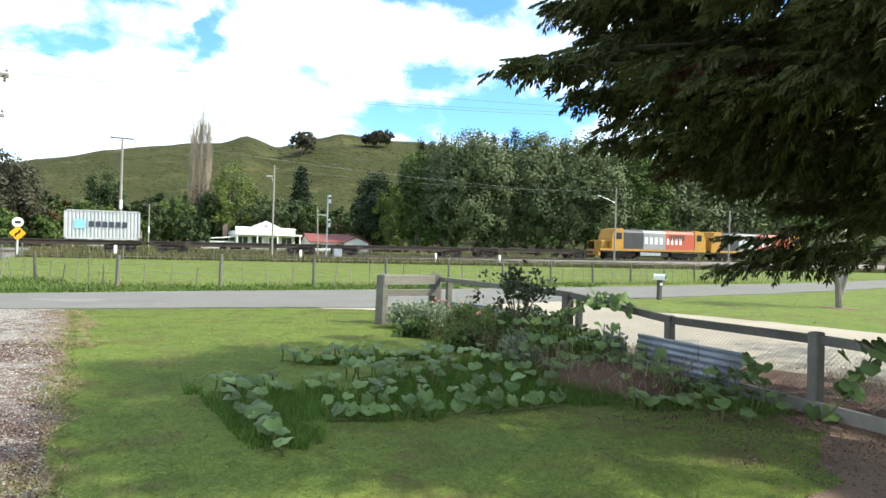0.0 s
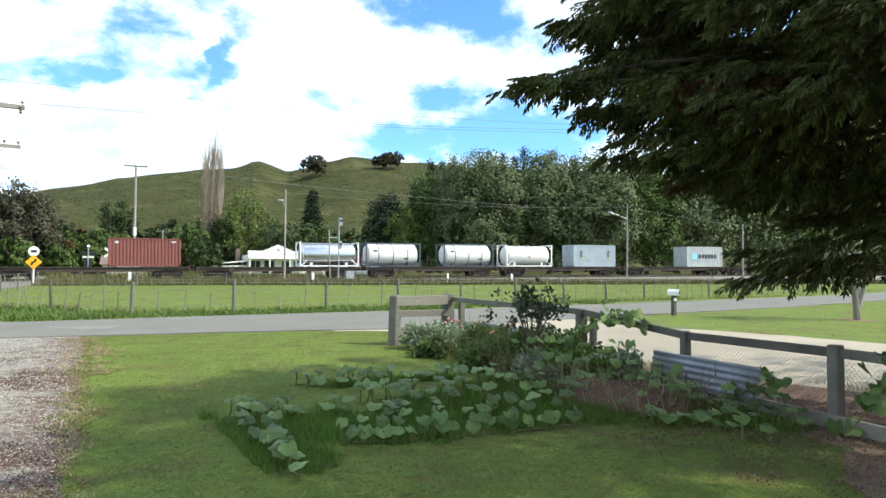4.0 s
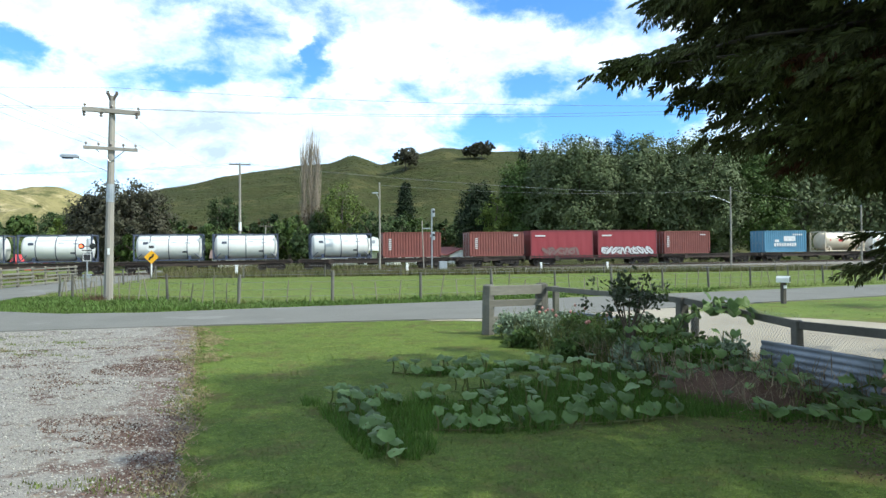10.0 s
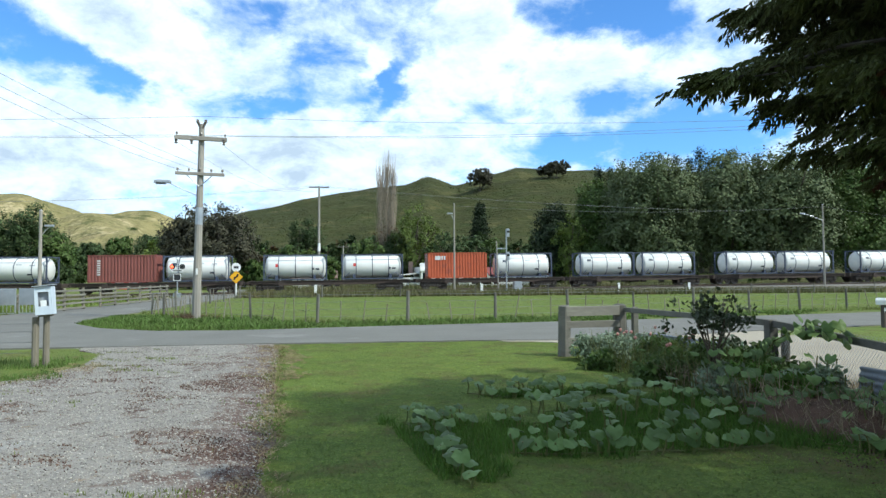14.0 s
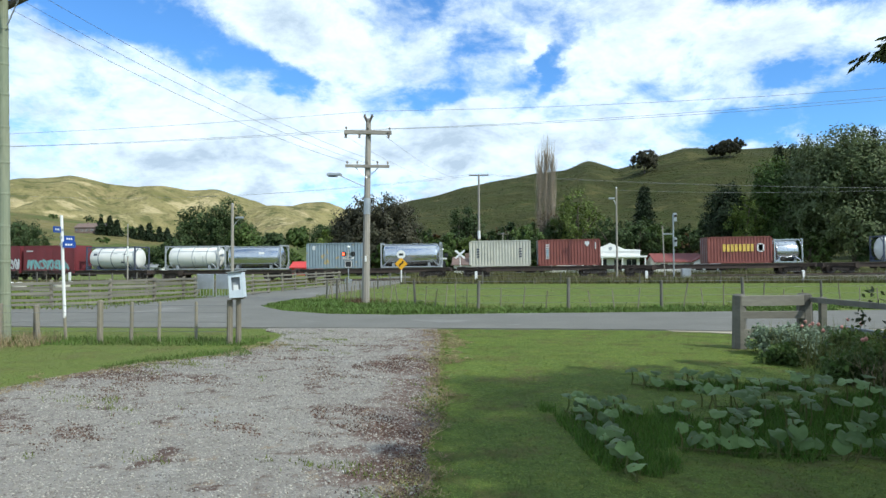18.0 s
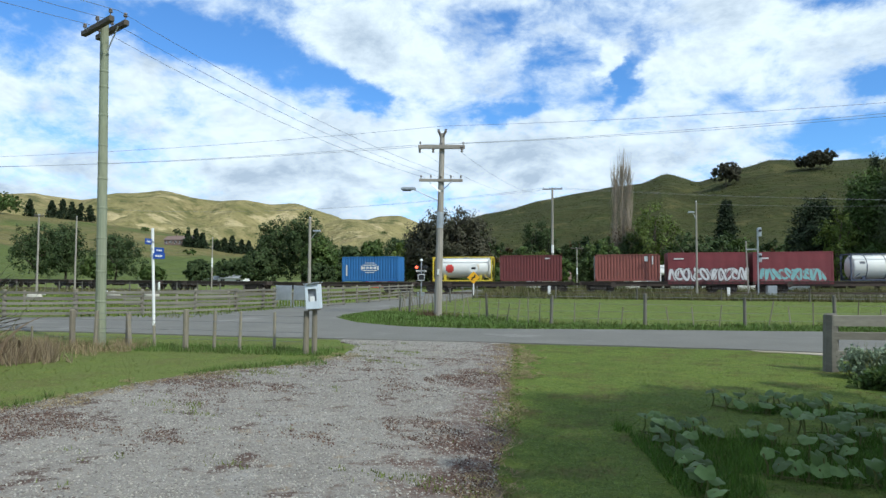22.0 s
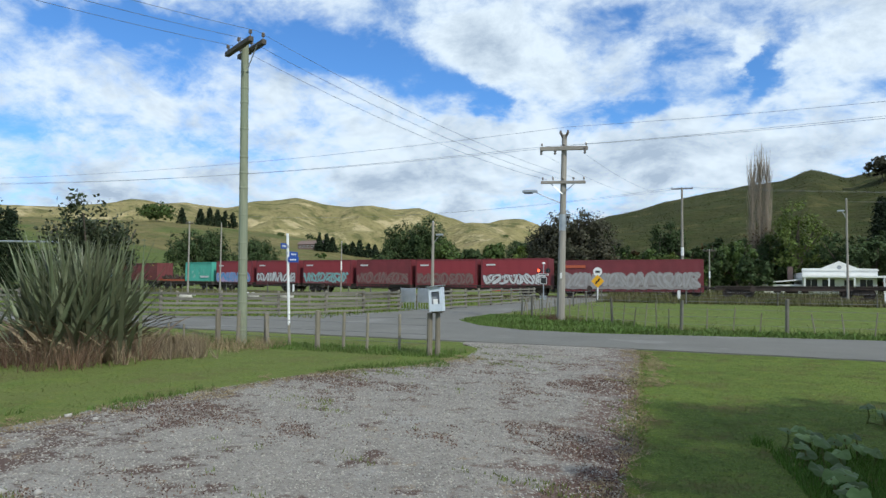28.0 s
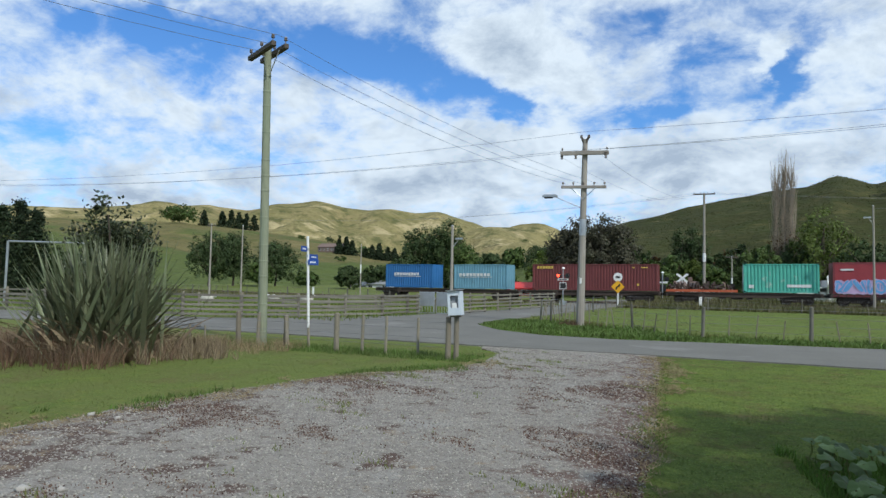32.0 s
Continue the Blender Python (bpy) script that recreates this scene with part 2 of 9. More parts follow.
M_BLADE = leafy("grass_blade", (0.190, 0.262, 0.048), (0.156, 0.202, 0.046), 0.40, 0.7, 0.3, 0.6,
                stains=(((0.080, 0.122, 0.022), 1.6, 0.51, 0.05, 0.75, None), ((0.160, 0.118, 0.052), 1.3, 0.56, 0.04, 0.8, None), ((0.215, 0.245, 0.070), 6.0, 0.55, 0.06, 0.6, None), ((0.062, 0.084, 0.020), 11.0, 0.545, 0.03, 0.8, None), ((0.165, 0.135, 0.070), 9.0, 0.61, 0.04, 0.7, None)))
M_DULLBLADE = leafy("dull_grass_blade", (0.165, 0.215, 0.053), (0.165, 0.171, 0.061), 0.24, 0.7, 0.3, 0.5)
M_WEED = leafy("weed_leaf", (0.120, 0.195, 0.042), (0.105, 0.140, 0.040), 0.4, 0.6, 0.3, 0.9)
M_DRY = leafy("dry_grass", (0.30, 0.238, 0.152), (0.19, 0.142, 0.092), 0.4, 0.8, 0.2, 1.2)
M_ASPHALT = mat("worn_asphalt", (0.192, 0.187, 0.168), 0.95, (0.155, 0.151, 0.136), 0.5, 60.0, 0.5, 0.5, 90.0, world=True, spec=0.12,
                third=(0.222, 0.215, 0.20), third_scale=0.35, third_cut=0.58)
M_GRAVEL = mat("grey_gravel", (0.300, 0.278, 0.242), 0.95, (0.218, 0.200, 0.174), 0.7, 22.0, 0.75, 1.0, 30.0, world=True, spec=0.2,
               third=(0.29, 0.280, 0.258), third_scale=0.5, third_cut=0.58,
               stains=(((0.32, 0.295, 0.255), 5.5, 0.54, 0.08, 0.45, None), ((0.165, 0.150, 0.13), 4.2, 0.54, 0.08, 0.6, None), ((0.42, 0.40, 0.37), 38.0, 0.57, 0.05, 0.6, None), ((0.13, 0.125, 0.12), 30.0, 0.60, 0.05, 0.7, None), ((0.125, 0.082, 0.066), 1.5, 0.57, 0.09, 0.95, ((1.0, 0.075), -1.7, -0.2, 0.20)), ((0.095, 0.064, 0.052), 1.5, 0.58, 0.05, 0.95, ((-0.93, -0.1), 3.0, 6.2, 0.14)), ((0.24, 0.185, 0.125), 2.6, 0.60, 0.06, 0.8, ((-0.93, -0.1), 4.6, 6.6, 0.16)), ((0.105, 0.115, 0.055), 2.0, 0.665, 0.03, 0.8, None)))
M_PALE_GRAVEL = mat("pale_gravel", (0.38, 0.335, 0.26), 0.95, (0.30, 0.26, 0.20), 0.5, 30.0, 0.5, 0.6, 40.0, world=True, spec=0.2)
M_LITTER = mat("leaf_litter", (0.16, 0.105, 0.075), 0.95, (0.23, 0.165, 0.115), 1.6, 25.0, 0.6, 0.9, 30.0, world=True, spec=0.15)
M_SOIL = mat("dry_soil", (0.150, 0.090, 0.062), 0.95, (0.09, 0.055, 0.038), 2.0, 25.0, 0.6, 1.0, 20.0, world=True, spec=0.15)
M_BALLAST = mat("track_ballast", (0.24, 0.22, 0.195), 0.95, (0.17, 0.15, 0.13), 0.6, 9.0, 0.7, 1.0, 12.0, world=True, spec=0.2)
M_RAIL = mat("rail_steel", (0.22, 0.16, 0.12), 0.5, (0.14, 0.09, 0.07), 2.0, 30.0, 0.4, metal=0.7)
M_YARDWOOD = mat("bleached_timber", (0.235, 0.22, 0.18), 0.85, (0.155, 0.145, 0.12), 2.0, 18.0, 0.5, 0.5, 16.0, per_object=0.2, stretch=(0.3, 1, 1), spec=0.25)
M_WOOD = mat("weathered_wood", (0.275, 0.245, 0.185), 0.85, (0.175, 0.155, 0.120), 3.0, 22.0, 0.6, 0.6, 18.0, per_object=0.22, stretch=(1, 1, 0.25), spec=0.25)
M_RAILWOOD = mat("weathered_rail", (0.165, 0.155, 0.13), 0.85, (0.10, 0.095, 0.08), 2.0, 18.0, 0.6, 0.5, 16.0, per_object=0.2, stretch=(0.3, 1, 1), spec=0.25)
M_TREATED = mat("treated_pole", (0.225, 0.262, 0.180), 0.85, (0.285, 0.285, 0.205), 1.2, 16.0, 0.45, 0.5, 14.0, stretch=(1, 1, 0.2), spec=0.25)
M_POLEGREY = mat("grey_pole_wood", (0.36, 0.33, 0.285), 0.85, (0.25, 0.23, 0.20), 1.5, 15.0, 0.5, 0.5, 14.0, stretch=(1, 1, 0.15), spec=0.25)
M_DARKWOOD = mat("dark_crossarm", (0.10, 0.085, 0.07), 0.85, None, 4.0, 20.0, 0.5, 0.3)
M_WHITE = mat("white_paint", (0.80, 0.80, 0.78), 0.5, (0.70, 0.70, 0.68), 2.0, 20.0, 0.12)
M_WHITEWALL = mat("white_wall", (0.78, 0.78, 0.75), 0.7, (0.68, 0.68, 0.65), 0.8, 12.0, 0.15)
M_BLUESIGN = mat("blue_sign", (0.015, 0.07, 0.34), 0.4, (0.012, 0.055, 0.27), 3.0, 20.0, 0.1)
M_YELLOW = mat("yellow_sign", (0.80, 0.42, 0.01), 0.4, (0.72, 0.36, 0.01), 3.0, 20.0, 0.1)
M_BLACK = mat("black_paint", (0.015, 0.015, 0.016), 0.5, (0.025, 0.025, 0.027), 3.0, 20.0, 0.2)
M_GALV = mat("galvanised_steel", (0.50, 0.52, 0.54), 0.42, (0.38, 0.40, 0.42), 3.0, 14.0, 0.3, metal=0.75)
M_WIRE = mat("wire", (0.24, 0.245, 0.25), 0.6, metal=0.4)
M_INSUL = mat("insulator", (0.20, 0.17, 0.15), 0.3)
M_GLASS = mat("dark_glass", (0.02, 0.025, 0.03), 0.08, (0.03, 0.035, 0.04), 1.0, 5.0, 0.1, spec=0.8)
M_REDLAMP = mat("red_lamp", (0.6, 0.02, 0.01), 0.3, emit=(1.0, 0.08, 0.03), power=6.0)
M_TRUNK = mat("bark", (0.14, 0.115, 0.09), 0.95, (0.085, 0.07, 0.055), 3.0, 18.0, 0.6, 1.0, 14.0, stretch=(1, 1, 0.3), spec=0.15)
M_PALEBARK = mat("pale_bark", (0.26, 0.235, 0.20), 0.95, (0.16, 0.14, 0.12), 3.0, 18.0, 0.6, 0.8, 14.0, stretch=(1, 1, 0.3), spec=0.15)
M_TWIG = mat("brown_twig", (0.40, 0.335, 0.26), 0.95, (0.28, 0.23, 0.175), 3.0, 18.0, 0.5, spec=0.15)
M_REDSTEM = leafy("brown_stem", (0.175, 0.108, 0.068), (0.12, 0.076, 0.050), 0.4, 0.8, 0.2, 1.2)
L_CONIFER = leafy("conifer_spray", (0.108, 0.128, 0.042), (0.078, 0.080, 0.036), 0.5, 0.8, 0.06, 0.8)
L_BROWNSPRAY = leafy("brown_spray", (0.11, 0.05, 0.025), (0.07, 0.035, 0.02), 0.4, 0.8, 0.1, 0.8)
L_POPLAR = leafy("poplar_leaf", (0.146, 0.174, 0.084), (0.098, 0.126, 0.052), 0.28, 0.65, 0.2, 0.14, 0.2)
L_DARK = leafy("dark_leaf", (0.074, 0.104, 0.040), (0.048, 0.074, 0.028), 0.4, 0.7, 0.25, 0.2)
L_GREEN = leafy("green_leaf", (0.105, 0.150, 0.040), (0.065, 0.105, 0.028), 0.4, 0.55, 0.25, 0.25)
L_LIGHT = leafy("light_leaf", (0.145, 0.185, 0.042), (0.10, 0.14, 0.035), 0.35, 0.55, 0.3, 0.3)
L_RUSSET = leafy("russet_leaf", (0.105, 0.060, 0.024), (0.07, 0.05, 0.02), 0.4, 0.6, 0.2, 0.4)
L_DUSK = leafy("dusky_leaf", (0.085, 0.078, 0.052), (0.058, 0.060, 0.036), 0.4, 0.7, 0.2, 0.2)
L_PINE = leafy("pine_leaf", (0.030, 0.044, 0.020), (0.020, 0.032, 0.015), 0.4, 0.7, 0.08, 0.3)
L_SHRUB = leafy("shrub_leaf", (0.055, 0.072, 0.032), (0.040, 0.045, 0.024), 0.4, 0.5, 0.2, 1.2, 0.25)
L_STEM = leafy("stalk", (0.13, 0.17, 0.05), (0.17, 0.15, 0.06), 0.3, 0.6, 0.2, 3.0)
L_FLAX = leafy("flax_blade", (0.195, 0.215, 0.125), (0.115, 0.135, 0.070), 0.45, 0.4, 0.15, 1.5, 0.5)
L_GREYLEAF = leafy("grey_green_leaf", (0.27, 0.33, 0.23), (0.18, 0.23, 0.14), 0.35, 0.7, 0.2, 3.0)
M_LUSH = leafy("lush_grass", (0.110, 0.196, 0.030), (0.080, 0.146, 0.024), 0.35, 0.6, 0.35, 0.9)

# ---- building tools ----
class Build:
    """Collects vertices and faces of one mesh."""

    def __init__(self):
        self.v, self.f = [], []

    def add(self, verts, faces):
        n = len(self.v)
        self.v.extend([tuple(p) for p in verts])
        self.f.extend([tuple(i + n for i in f) for f in faces])
        return self

    def box(self, x0, x1, y0, y1, z0, z1, m=None):
        vs = [Vector((x, y, z)) for z in (z0, z1) for x, y in ((x0, y0), (x1, y0), (x1, y1), (x0, y1))]
        if m is not None:
            vs = [m @ p for p in vs]
        return self.add(vs, [(3, 2, 1, 0), (4, 5, 6, 7), (0, 1, 5, 4), (1, 2, 6, 5), (2, 3, 7, 6), (3, 0, 4, 7)])

    def slab(self, x0, x1, y0, y1, z0, z1, c=0.01, m=None):
        """A box with chamfered upright and top edges."""
        rings = []
        for z, k in ((z0, 0), (z1 - c, 0), (z1, c)):
            a0, a1, b0, b1 = x0 + k, x1 - k, y0 + k, y1 - k
            rings.append([(a0 + c, b0, z), (a1 - c, b0, z), (a1, b0 + c, z), (a1, b1 - c, z), (a1 - c, b1, z), (a0 + c, b1, z), (a0, b1 - c, z), (a0, b0 + c, z)])
        vs = [Vector(p) for r in rings for p in r]
        if m is not None:
            vs = [m @ p for p in vs]
        fs = [tuple(range(7, -1, -1)), tuple(range(16, 24))]
        for r in range(2):
            for k in range(8):
                fs.append((r * 8 + k, r * 8 + (k + 1) % 8, r * 8 + 8 + (k + 1) % 8, r * 8 + 8 + k))
        return self.add(vs, fs)

    def cyl(self, p0, p1, r0, r1=None, n=8, caps=True):
        p0, p1 = Vector(p0), Vector(p1)
        r1 = r0 if r1 is None else r1
        d = (p1 - p0)
        if d.length < 1e-6:
            return self
        q = d.to_track_quat("Z", "Y").to_matrix()
        ring = [q @ Vector((math.cos(2 * math.pi * k / n), math.sin(2 * math.pi * k / n), 0)) for k in range(n)]
        vs = [p0 + r * r0 for r in ring] + [p1 + r * r1 for r in ring]
        fs = [(k, (k + 1) % n, n + (k + 1) % n, n + k) for k in range(n)]
        if caps:
            fs += [tuple(range(n - 1, -1, -1)), tuple(range(n, 2 * n))]
        return self.add(vs, fs)

    def tube(self, pts, r0, r1=None, n=6):
        r1 = r0 if r1 is None else r1
        pts = [Vector(p) for p in pts]
        base = len(self.v)
        k = len(pts)
        for i, p in enumerate(pts):
            d = pts[min(i + 1, k - 1)] - pts[max(i - 1, 0)]
            q = d.to_track_quat("Z", "Y").to_matrix()
            r = r0 + (r1 - r0) * i / max(1, k - 1)
            for j in range(n):
                self.v.append(tuple(p + q @ Vector((math.cos(2 * math.pi * j / n) * r, math.sin(2 * math.pi * j / n) * r, 0))))
        for i in range(k - 1):
            for j in range(n):
                a, b = base + i * n + j, base + i * n + (j + 1) % n
                self.f.append((a, b, b + n, a + n))
        self.f.append(tuple(base + j for j in range(n - 1, -1, -1)))
        self.f.append(tuple(base + (k - 1) * n + j for j in range(n)))
        return self

    def lathe(self, profile, n=16, m=None):
        """Turned about z: profile of (radius, height)."""
        base = len(self.v)
        for r, z in profile:
            for j in range(n):
                p = Vector((math.cos(2 * math.pi * j / n) * r, math.sin(2 * math.pi * j / n) * r, z))
                self.v.append(tuple(m @ p if m is not None else p))
        for i in range(len(profile) - 1):
            for j in range(n):
                a, b = base + i * n + j, base + i * n + (j + 1) % n
                self.f.append((a, b, b + n, a + n))
        return self

    def prism(self, outline, y0, y1):
        """An outline in x and z drawn along y."""
        n = len(outline)
        vs = [(x, y0, z) for x, z in outline] + [(x, y1, z) for x, z in outline]
        fs = [tuple(range(n)), tuple(range(2 * n - 1, n - 1, -1))]
        fs += [(k, n + k, n + (k + 1) % n, (k + 1) % n) for k in range(n)]
        return self.add(vs, fs)

    def mesh(self, name, smooth=False):
        me = bpy.data.meshes.new(name)
        me.from_pydata(self.v, [], self.f)
        if smooth:
            me.shade_smooth()
        me.update()
        return me


def part(name, b, material, parent=None, label="", m=None, smooth=False):
    """Links a Build (or a mesh) as one mesh object under a thing or a part."""
    me = b.mesh(name, smooth) if isinstance(b, Build) else b
    if material and not me.materials:
        me.materials.append(material)
    ob = new(name, me)
    if parent is not None:
        ob.parent = parent
    if m is not None:
        ob.matrix_basis = m
    if label:
        ob["label"] = label
    return ob


def empty(name, m=None, label="", category="", group="", kind=""):
    ob = new(name)
    ob.empty_display_size = 0.2
    if m is not None:
        ob.matrix_basis = m
    return tagged(ob, label, category, group, kind)


def mesh_arrays(name, verts, faces, material, smooth=False):
    """A mesh from numpy arrays; faces all of one size."""
    me = bpy.data.meshes.new(name)
    nv, nf, k = len(verts), len(faces), faces.shape[1]
    me.vertices.add(nv)
    me.vertices.foreach_set("co", np.ascontiguousarray(verts, dtype=np.float32).ravel())
    me.loops.add(nf * k)
    me.loops.foreach_set("vertex_index", np.ascontiguousarray(faces, dtype=np.int32).ravel())
    me.polygons.add(nf)
    me.polygons.foreach_set("loop_start", np.arange(0, nf * k, k, dtype=np.int32))
    me.update(calc_edges=True)
    if smooth:
        me.shade_smooth()
    me.materials.append(material)
    return me


def spin(rng, n):
    """n random rotation matrices."""
    q = rng.normal(size=(n, 4))
    q /= np.linalg.norm(q, axis=1)[:, None]
    w, x, y, z = q.T
    return np.stack([1 - 2 * (y * y + z * z), 2 * (x * y - z * w), 2 * (x * z + y * w), 2 * (x * y + z * w), 1 - 2 * (x * x + z * z), 2 * (y * z - x * w),
                     2 * (x * z - y * w), 2 * (y * z + x * w), 1 - 2 * (x * x + y * y)], -1).reshape(n, 3, 3)


LEAF = np.array([(0, -1, 0), (0.55, 0, 0.12), (0, 1, 0), (-0.55, 0, 0.12)], dtype=float)


def leaf_mesh(name, points, sizes, material, rng, hang=0.0, outward=None):
    """One pointed, folded leaf at each point, turned at random or facing roughly outward."""
    n = len(points)
    rot = spin(rng, n)
    if outward is not None:
        z = outward / (np.linalg.norm(outward, axis=1)[:, None] + 1e-6) + rng.normal(size=(n, 3)) * 0.42
        z /= np.linalg.norm(z, axis=1)[:, None]
        x = np.cross(rng.normal(size=(n, 3)), z)
        x /= np.linalg.norm(x, axis=1)[:, None]
        rot = np.stack([x, np.cross(z, x), z], -1)
    v = np.einsum("nij,kj->nki", rot, LEAF) * sizes[:, None, None]
    if hang:
        v[:, :, 2] *= 1 + hang
    v += points[:, None, :]
    f = np.arange(4 * n).reshape(n, 4)
    return mesh_arrays(name, v.reshape(-1, 3), f, material)


def blade_mesh(name, base, tip, width, material, rng):
    """Upright blades: a narrow triangle each, from base to tip."""
    n = len(base)
    d = tip - base
    ang = np.arctan2(d[:, 1], d[:, 0]) + np.pi / 2 + rng.normal(size=n) * 0.5
    side = np.stack([np.cos(ang), np.sin(ang), np.zeros(n)], -1) * (np.asarray(width).reshape(-1, 1) * 0.5)
    v = np.stack([base - side, base + side, tip], 1)
    return mesh_arrays(name, v.reshape(-1, 3), np.arange(3 * n).reshape(n, 3), material)

# ---- the lie of the land ----
TRACK_Y, BEND_X, BEND, BEND_END = 68.0, -14.0, 0.0028, -80.0


def track_y(x):
    """The line of the railway: straight, bending away beyond the crossing, then straight again."""
    if x >= BEND_X:
        return TRACK_Y
    if x >= BEND_END:
        return TRACK_Y + BEND * (x - BEND_X) ** 2
    d = BEND_END - BEND_X
    return TRACK_Y + BEND * d * d + 2 * BEND * d * (x - BEND_END)


_tx = np.concatenate([np.linspace(-1000, -82, 60), np.linspace(-80, -14, 133), np.linspace(-12, 1000, 80)])
_ty = np.array([track_y(x) for x in _tx])
_ts = np.concatenate([[0], np.cumsum(np.hypot(np.diff(_tx), np.diff(_ty)))])
_ts -= np.interp(0.0, _tx, _ts)


def rail_z(x):
    return max(0.16, 0.38 + 0.0088 * max(-90.0, min(90.0, x)))


def on_track(s, up=0.0):
    """Pose on the rails at the distance s along the line; x points along the line to the right."""
    x0, y0 = np.interp(s - 4, _ts, _tx), np.interp(s - 4, _ts, _ty)
    x1, y1 = np.interp(s + 4, _ts, _tx), np.interp(s + 4, _ts, _ty)
    x, y = np.interp(s, _ts, _tx), np.interp(s, _ts, _ty)
    tilt = math.atan2(rail_z(x1) - rail_z(x0), 8)
    return pose(float(x), float(y), rail_z(x) + up, 0, -math.degrees(tilt), math.degrees(math.atan2(y1 - y0, x1 - x0)))


NEAR_RIDGE = ((-180, 0.0), (-24, 0.3), (-16, 1.4), (-12, 3.4), (-7.75, 5.3), (-4.9, 5.87), (-1.1, 6.9), (3.3, 7.54), (6, 7.85), (7.84, 8.5), (9, 8.15), (10.3, 7.69),
              (12.8, 8.4), (15.4, 9.1), (21, 8.75), (32, 8.2), (60, 6.5), (90, 3), (180, 0))
FAR_RIDGE = ((-180, 1.0), (-75, 3.5), (-60, 5.0), (-47, 5.2), (-44, 5.55), (-42.2, 6.05), (-39, 5.8), (-37.5, 6.0), (-33.4, 6.25), (-31, 5.85), (-28.6, 5.75), (-25, 5.75), (-22.8, 6.1), (-20.5, 5.3), (-19, 4.95), (-17.2, 4.7), (-16, 4.9), (-13.2, 4.5),
             (-5, 4.2), (20, 4.0), (60, 4.0), (180, 1.0))
MID_RIDGE = ((-180, 0.5), (-75, 3.4), (-58, 4.2), (-44, 4.45), (-38, 4.1), (-33, 3.5), (-28, 2.6), (-22, 1.9), (-17, 2.6), (-13, 3.3), (-8, 3.0), (0, 1.5), (180, 0.5))


def along(table, a):
    return np.interp(a, [p[0] for p in table], [p[1] for p in table])


def land(x, y):
    """Height of the land."""
    r, a = math.hypot(x, y), math.degrees(math.atan2(x, y))
    if r < 75:
        return 0.0
    w = noise.noise(Vector((x * 0.011, y * 0.011, 0.3))) + 0.5 * noise.noise(Vector((x * 0.03, y * 0.03, 1.7)))
    if r > 430:
        w = 1.2 * noise.noise(Vector((x * 0.0075, y * 0.0045, 0.3))) + 0.7 * noise.noise(Vector((x * 0.018, y * 0.010, 1.7)))
    z = 0.0
    for table, r0, r1, rough, p in ((NEAR_RIDGE, 135.0, 330.0, 4.0, 1.0), (MID_RIDGE, 210.0, 520.0, 5.0, 1.1), (FAR_RIDGE, 520.0, 1250.0, 40.0, 1.15)):
        e = float(along(table, a))
        h = r1 * math.tan(radians(e)) + 1.65
        k = (r - r0) / (r1 - r0)
        if k <= 0:
            continue
        if k <= 1:
            q = k * k * (3 - 2 * k) * 0.55 + k * 0.45
            gully = w * rough * k * (1 - k) * 3.0 + min(1, k * 5) * 0.9 * noise.noise(Vector((x * 0.09, y * 0.09, 4.0)))
            z = max(z, h * q ** p + gully)
        else:
            z = max(z, h * max(0.25, 1 - 0.55 * (k - 1)))
    d = abs(y - track_y(x)) if x < 0 else 999
    if d < 60 and r < 900:
        z *= max(0.0, (d - 25) / 35)
    return z


def build_ground():
    azs = np.concatenate([np.arange(-180, -72, 6.0), np.arange(-72, 72, 0.5), np.arange(72, 180, 6.0)])
    rs = np.concatenate([np.linspace(0.5, 70, 36), np.geomspace(75, 1400, 110), np.geomspace(1500, 4600, 8)])
    verts, faces = [(0, 0, 0)], []
    na = len(azs)
    for r in rs:
        for a in azs:
            x, y = r * math.sin(radians(a)), r * math.cos(radians(a))
            verts.append((x, y, land(x, y)))
    for j in range(na):
        faces.append((0, 1 + (j + 1) % na, 1 + j))
    for i in range(len(rs) - 1):
        for j in range(na):
            a, b = 1 + i * na + j, 1 + i * na + (j + 1) % na
            faces.append((a, b, b + na, a + na))
    me = bpy.data.meshes.new("ground")
    me.from_pydata(verts, [], faces)
    me.shade_smooth()
    me.materials.append(M_GRASS)
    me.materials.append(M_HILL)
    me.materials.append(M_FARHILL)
    me.materials.append(M_MIDHILL)
    which = []
    for f in faces:
        x, y, _ = verts[f[0]]
        r, a = math.hypot(x, y), math.degrees(math.atan2(x, y))
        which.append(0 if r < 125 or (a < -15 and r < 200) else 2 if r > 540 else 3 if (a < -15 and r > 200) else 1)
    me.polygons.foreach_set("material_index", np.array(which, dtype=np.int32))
    me.update()
    return tagged(new("ground", me), "green pasture ground rising to rolling grass hills", "ground", kind="structure")


build_ground()


def sheet(name, outline, z, thick, material, label, category="ground"):
    """A flat sheet with a rim, from its outline."""
    bm = bmesh.new()
    face = bm.faces.new([bm.verts.new((x, y, z)) for x, y in outline])
    if face.normal.z < 0:
        face.normal_flip()
    bm.normal_update()
    if face.normal.z < 0:
        face.normal_flip()
    bmesh.ops.extrude_face_region(bm, geom=[face])
    for v in face.verts if face.is_valid else []:
        v.co.z -= thick
    bmesh.ops.triangulate(bm, faces=[f for f in bm.faces if len(f.verts) > 4])
    bmesh.ops.recalc_face_normals(bm, faces=bm.faces[:])
    me = bpy.data.meshes.new(name)
    bm.to_mesh(me)
    bm.free()
    me.materials.append(material)
    return tagged(new(name, me), label, category, kind="structure")


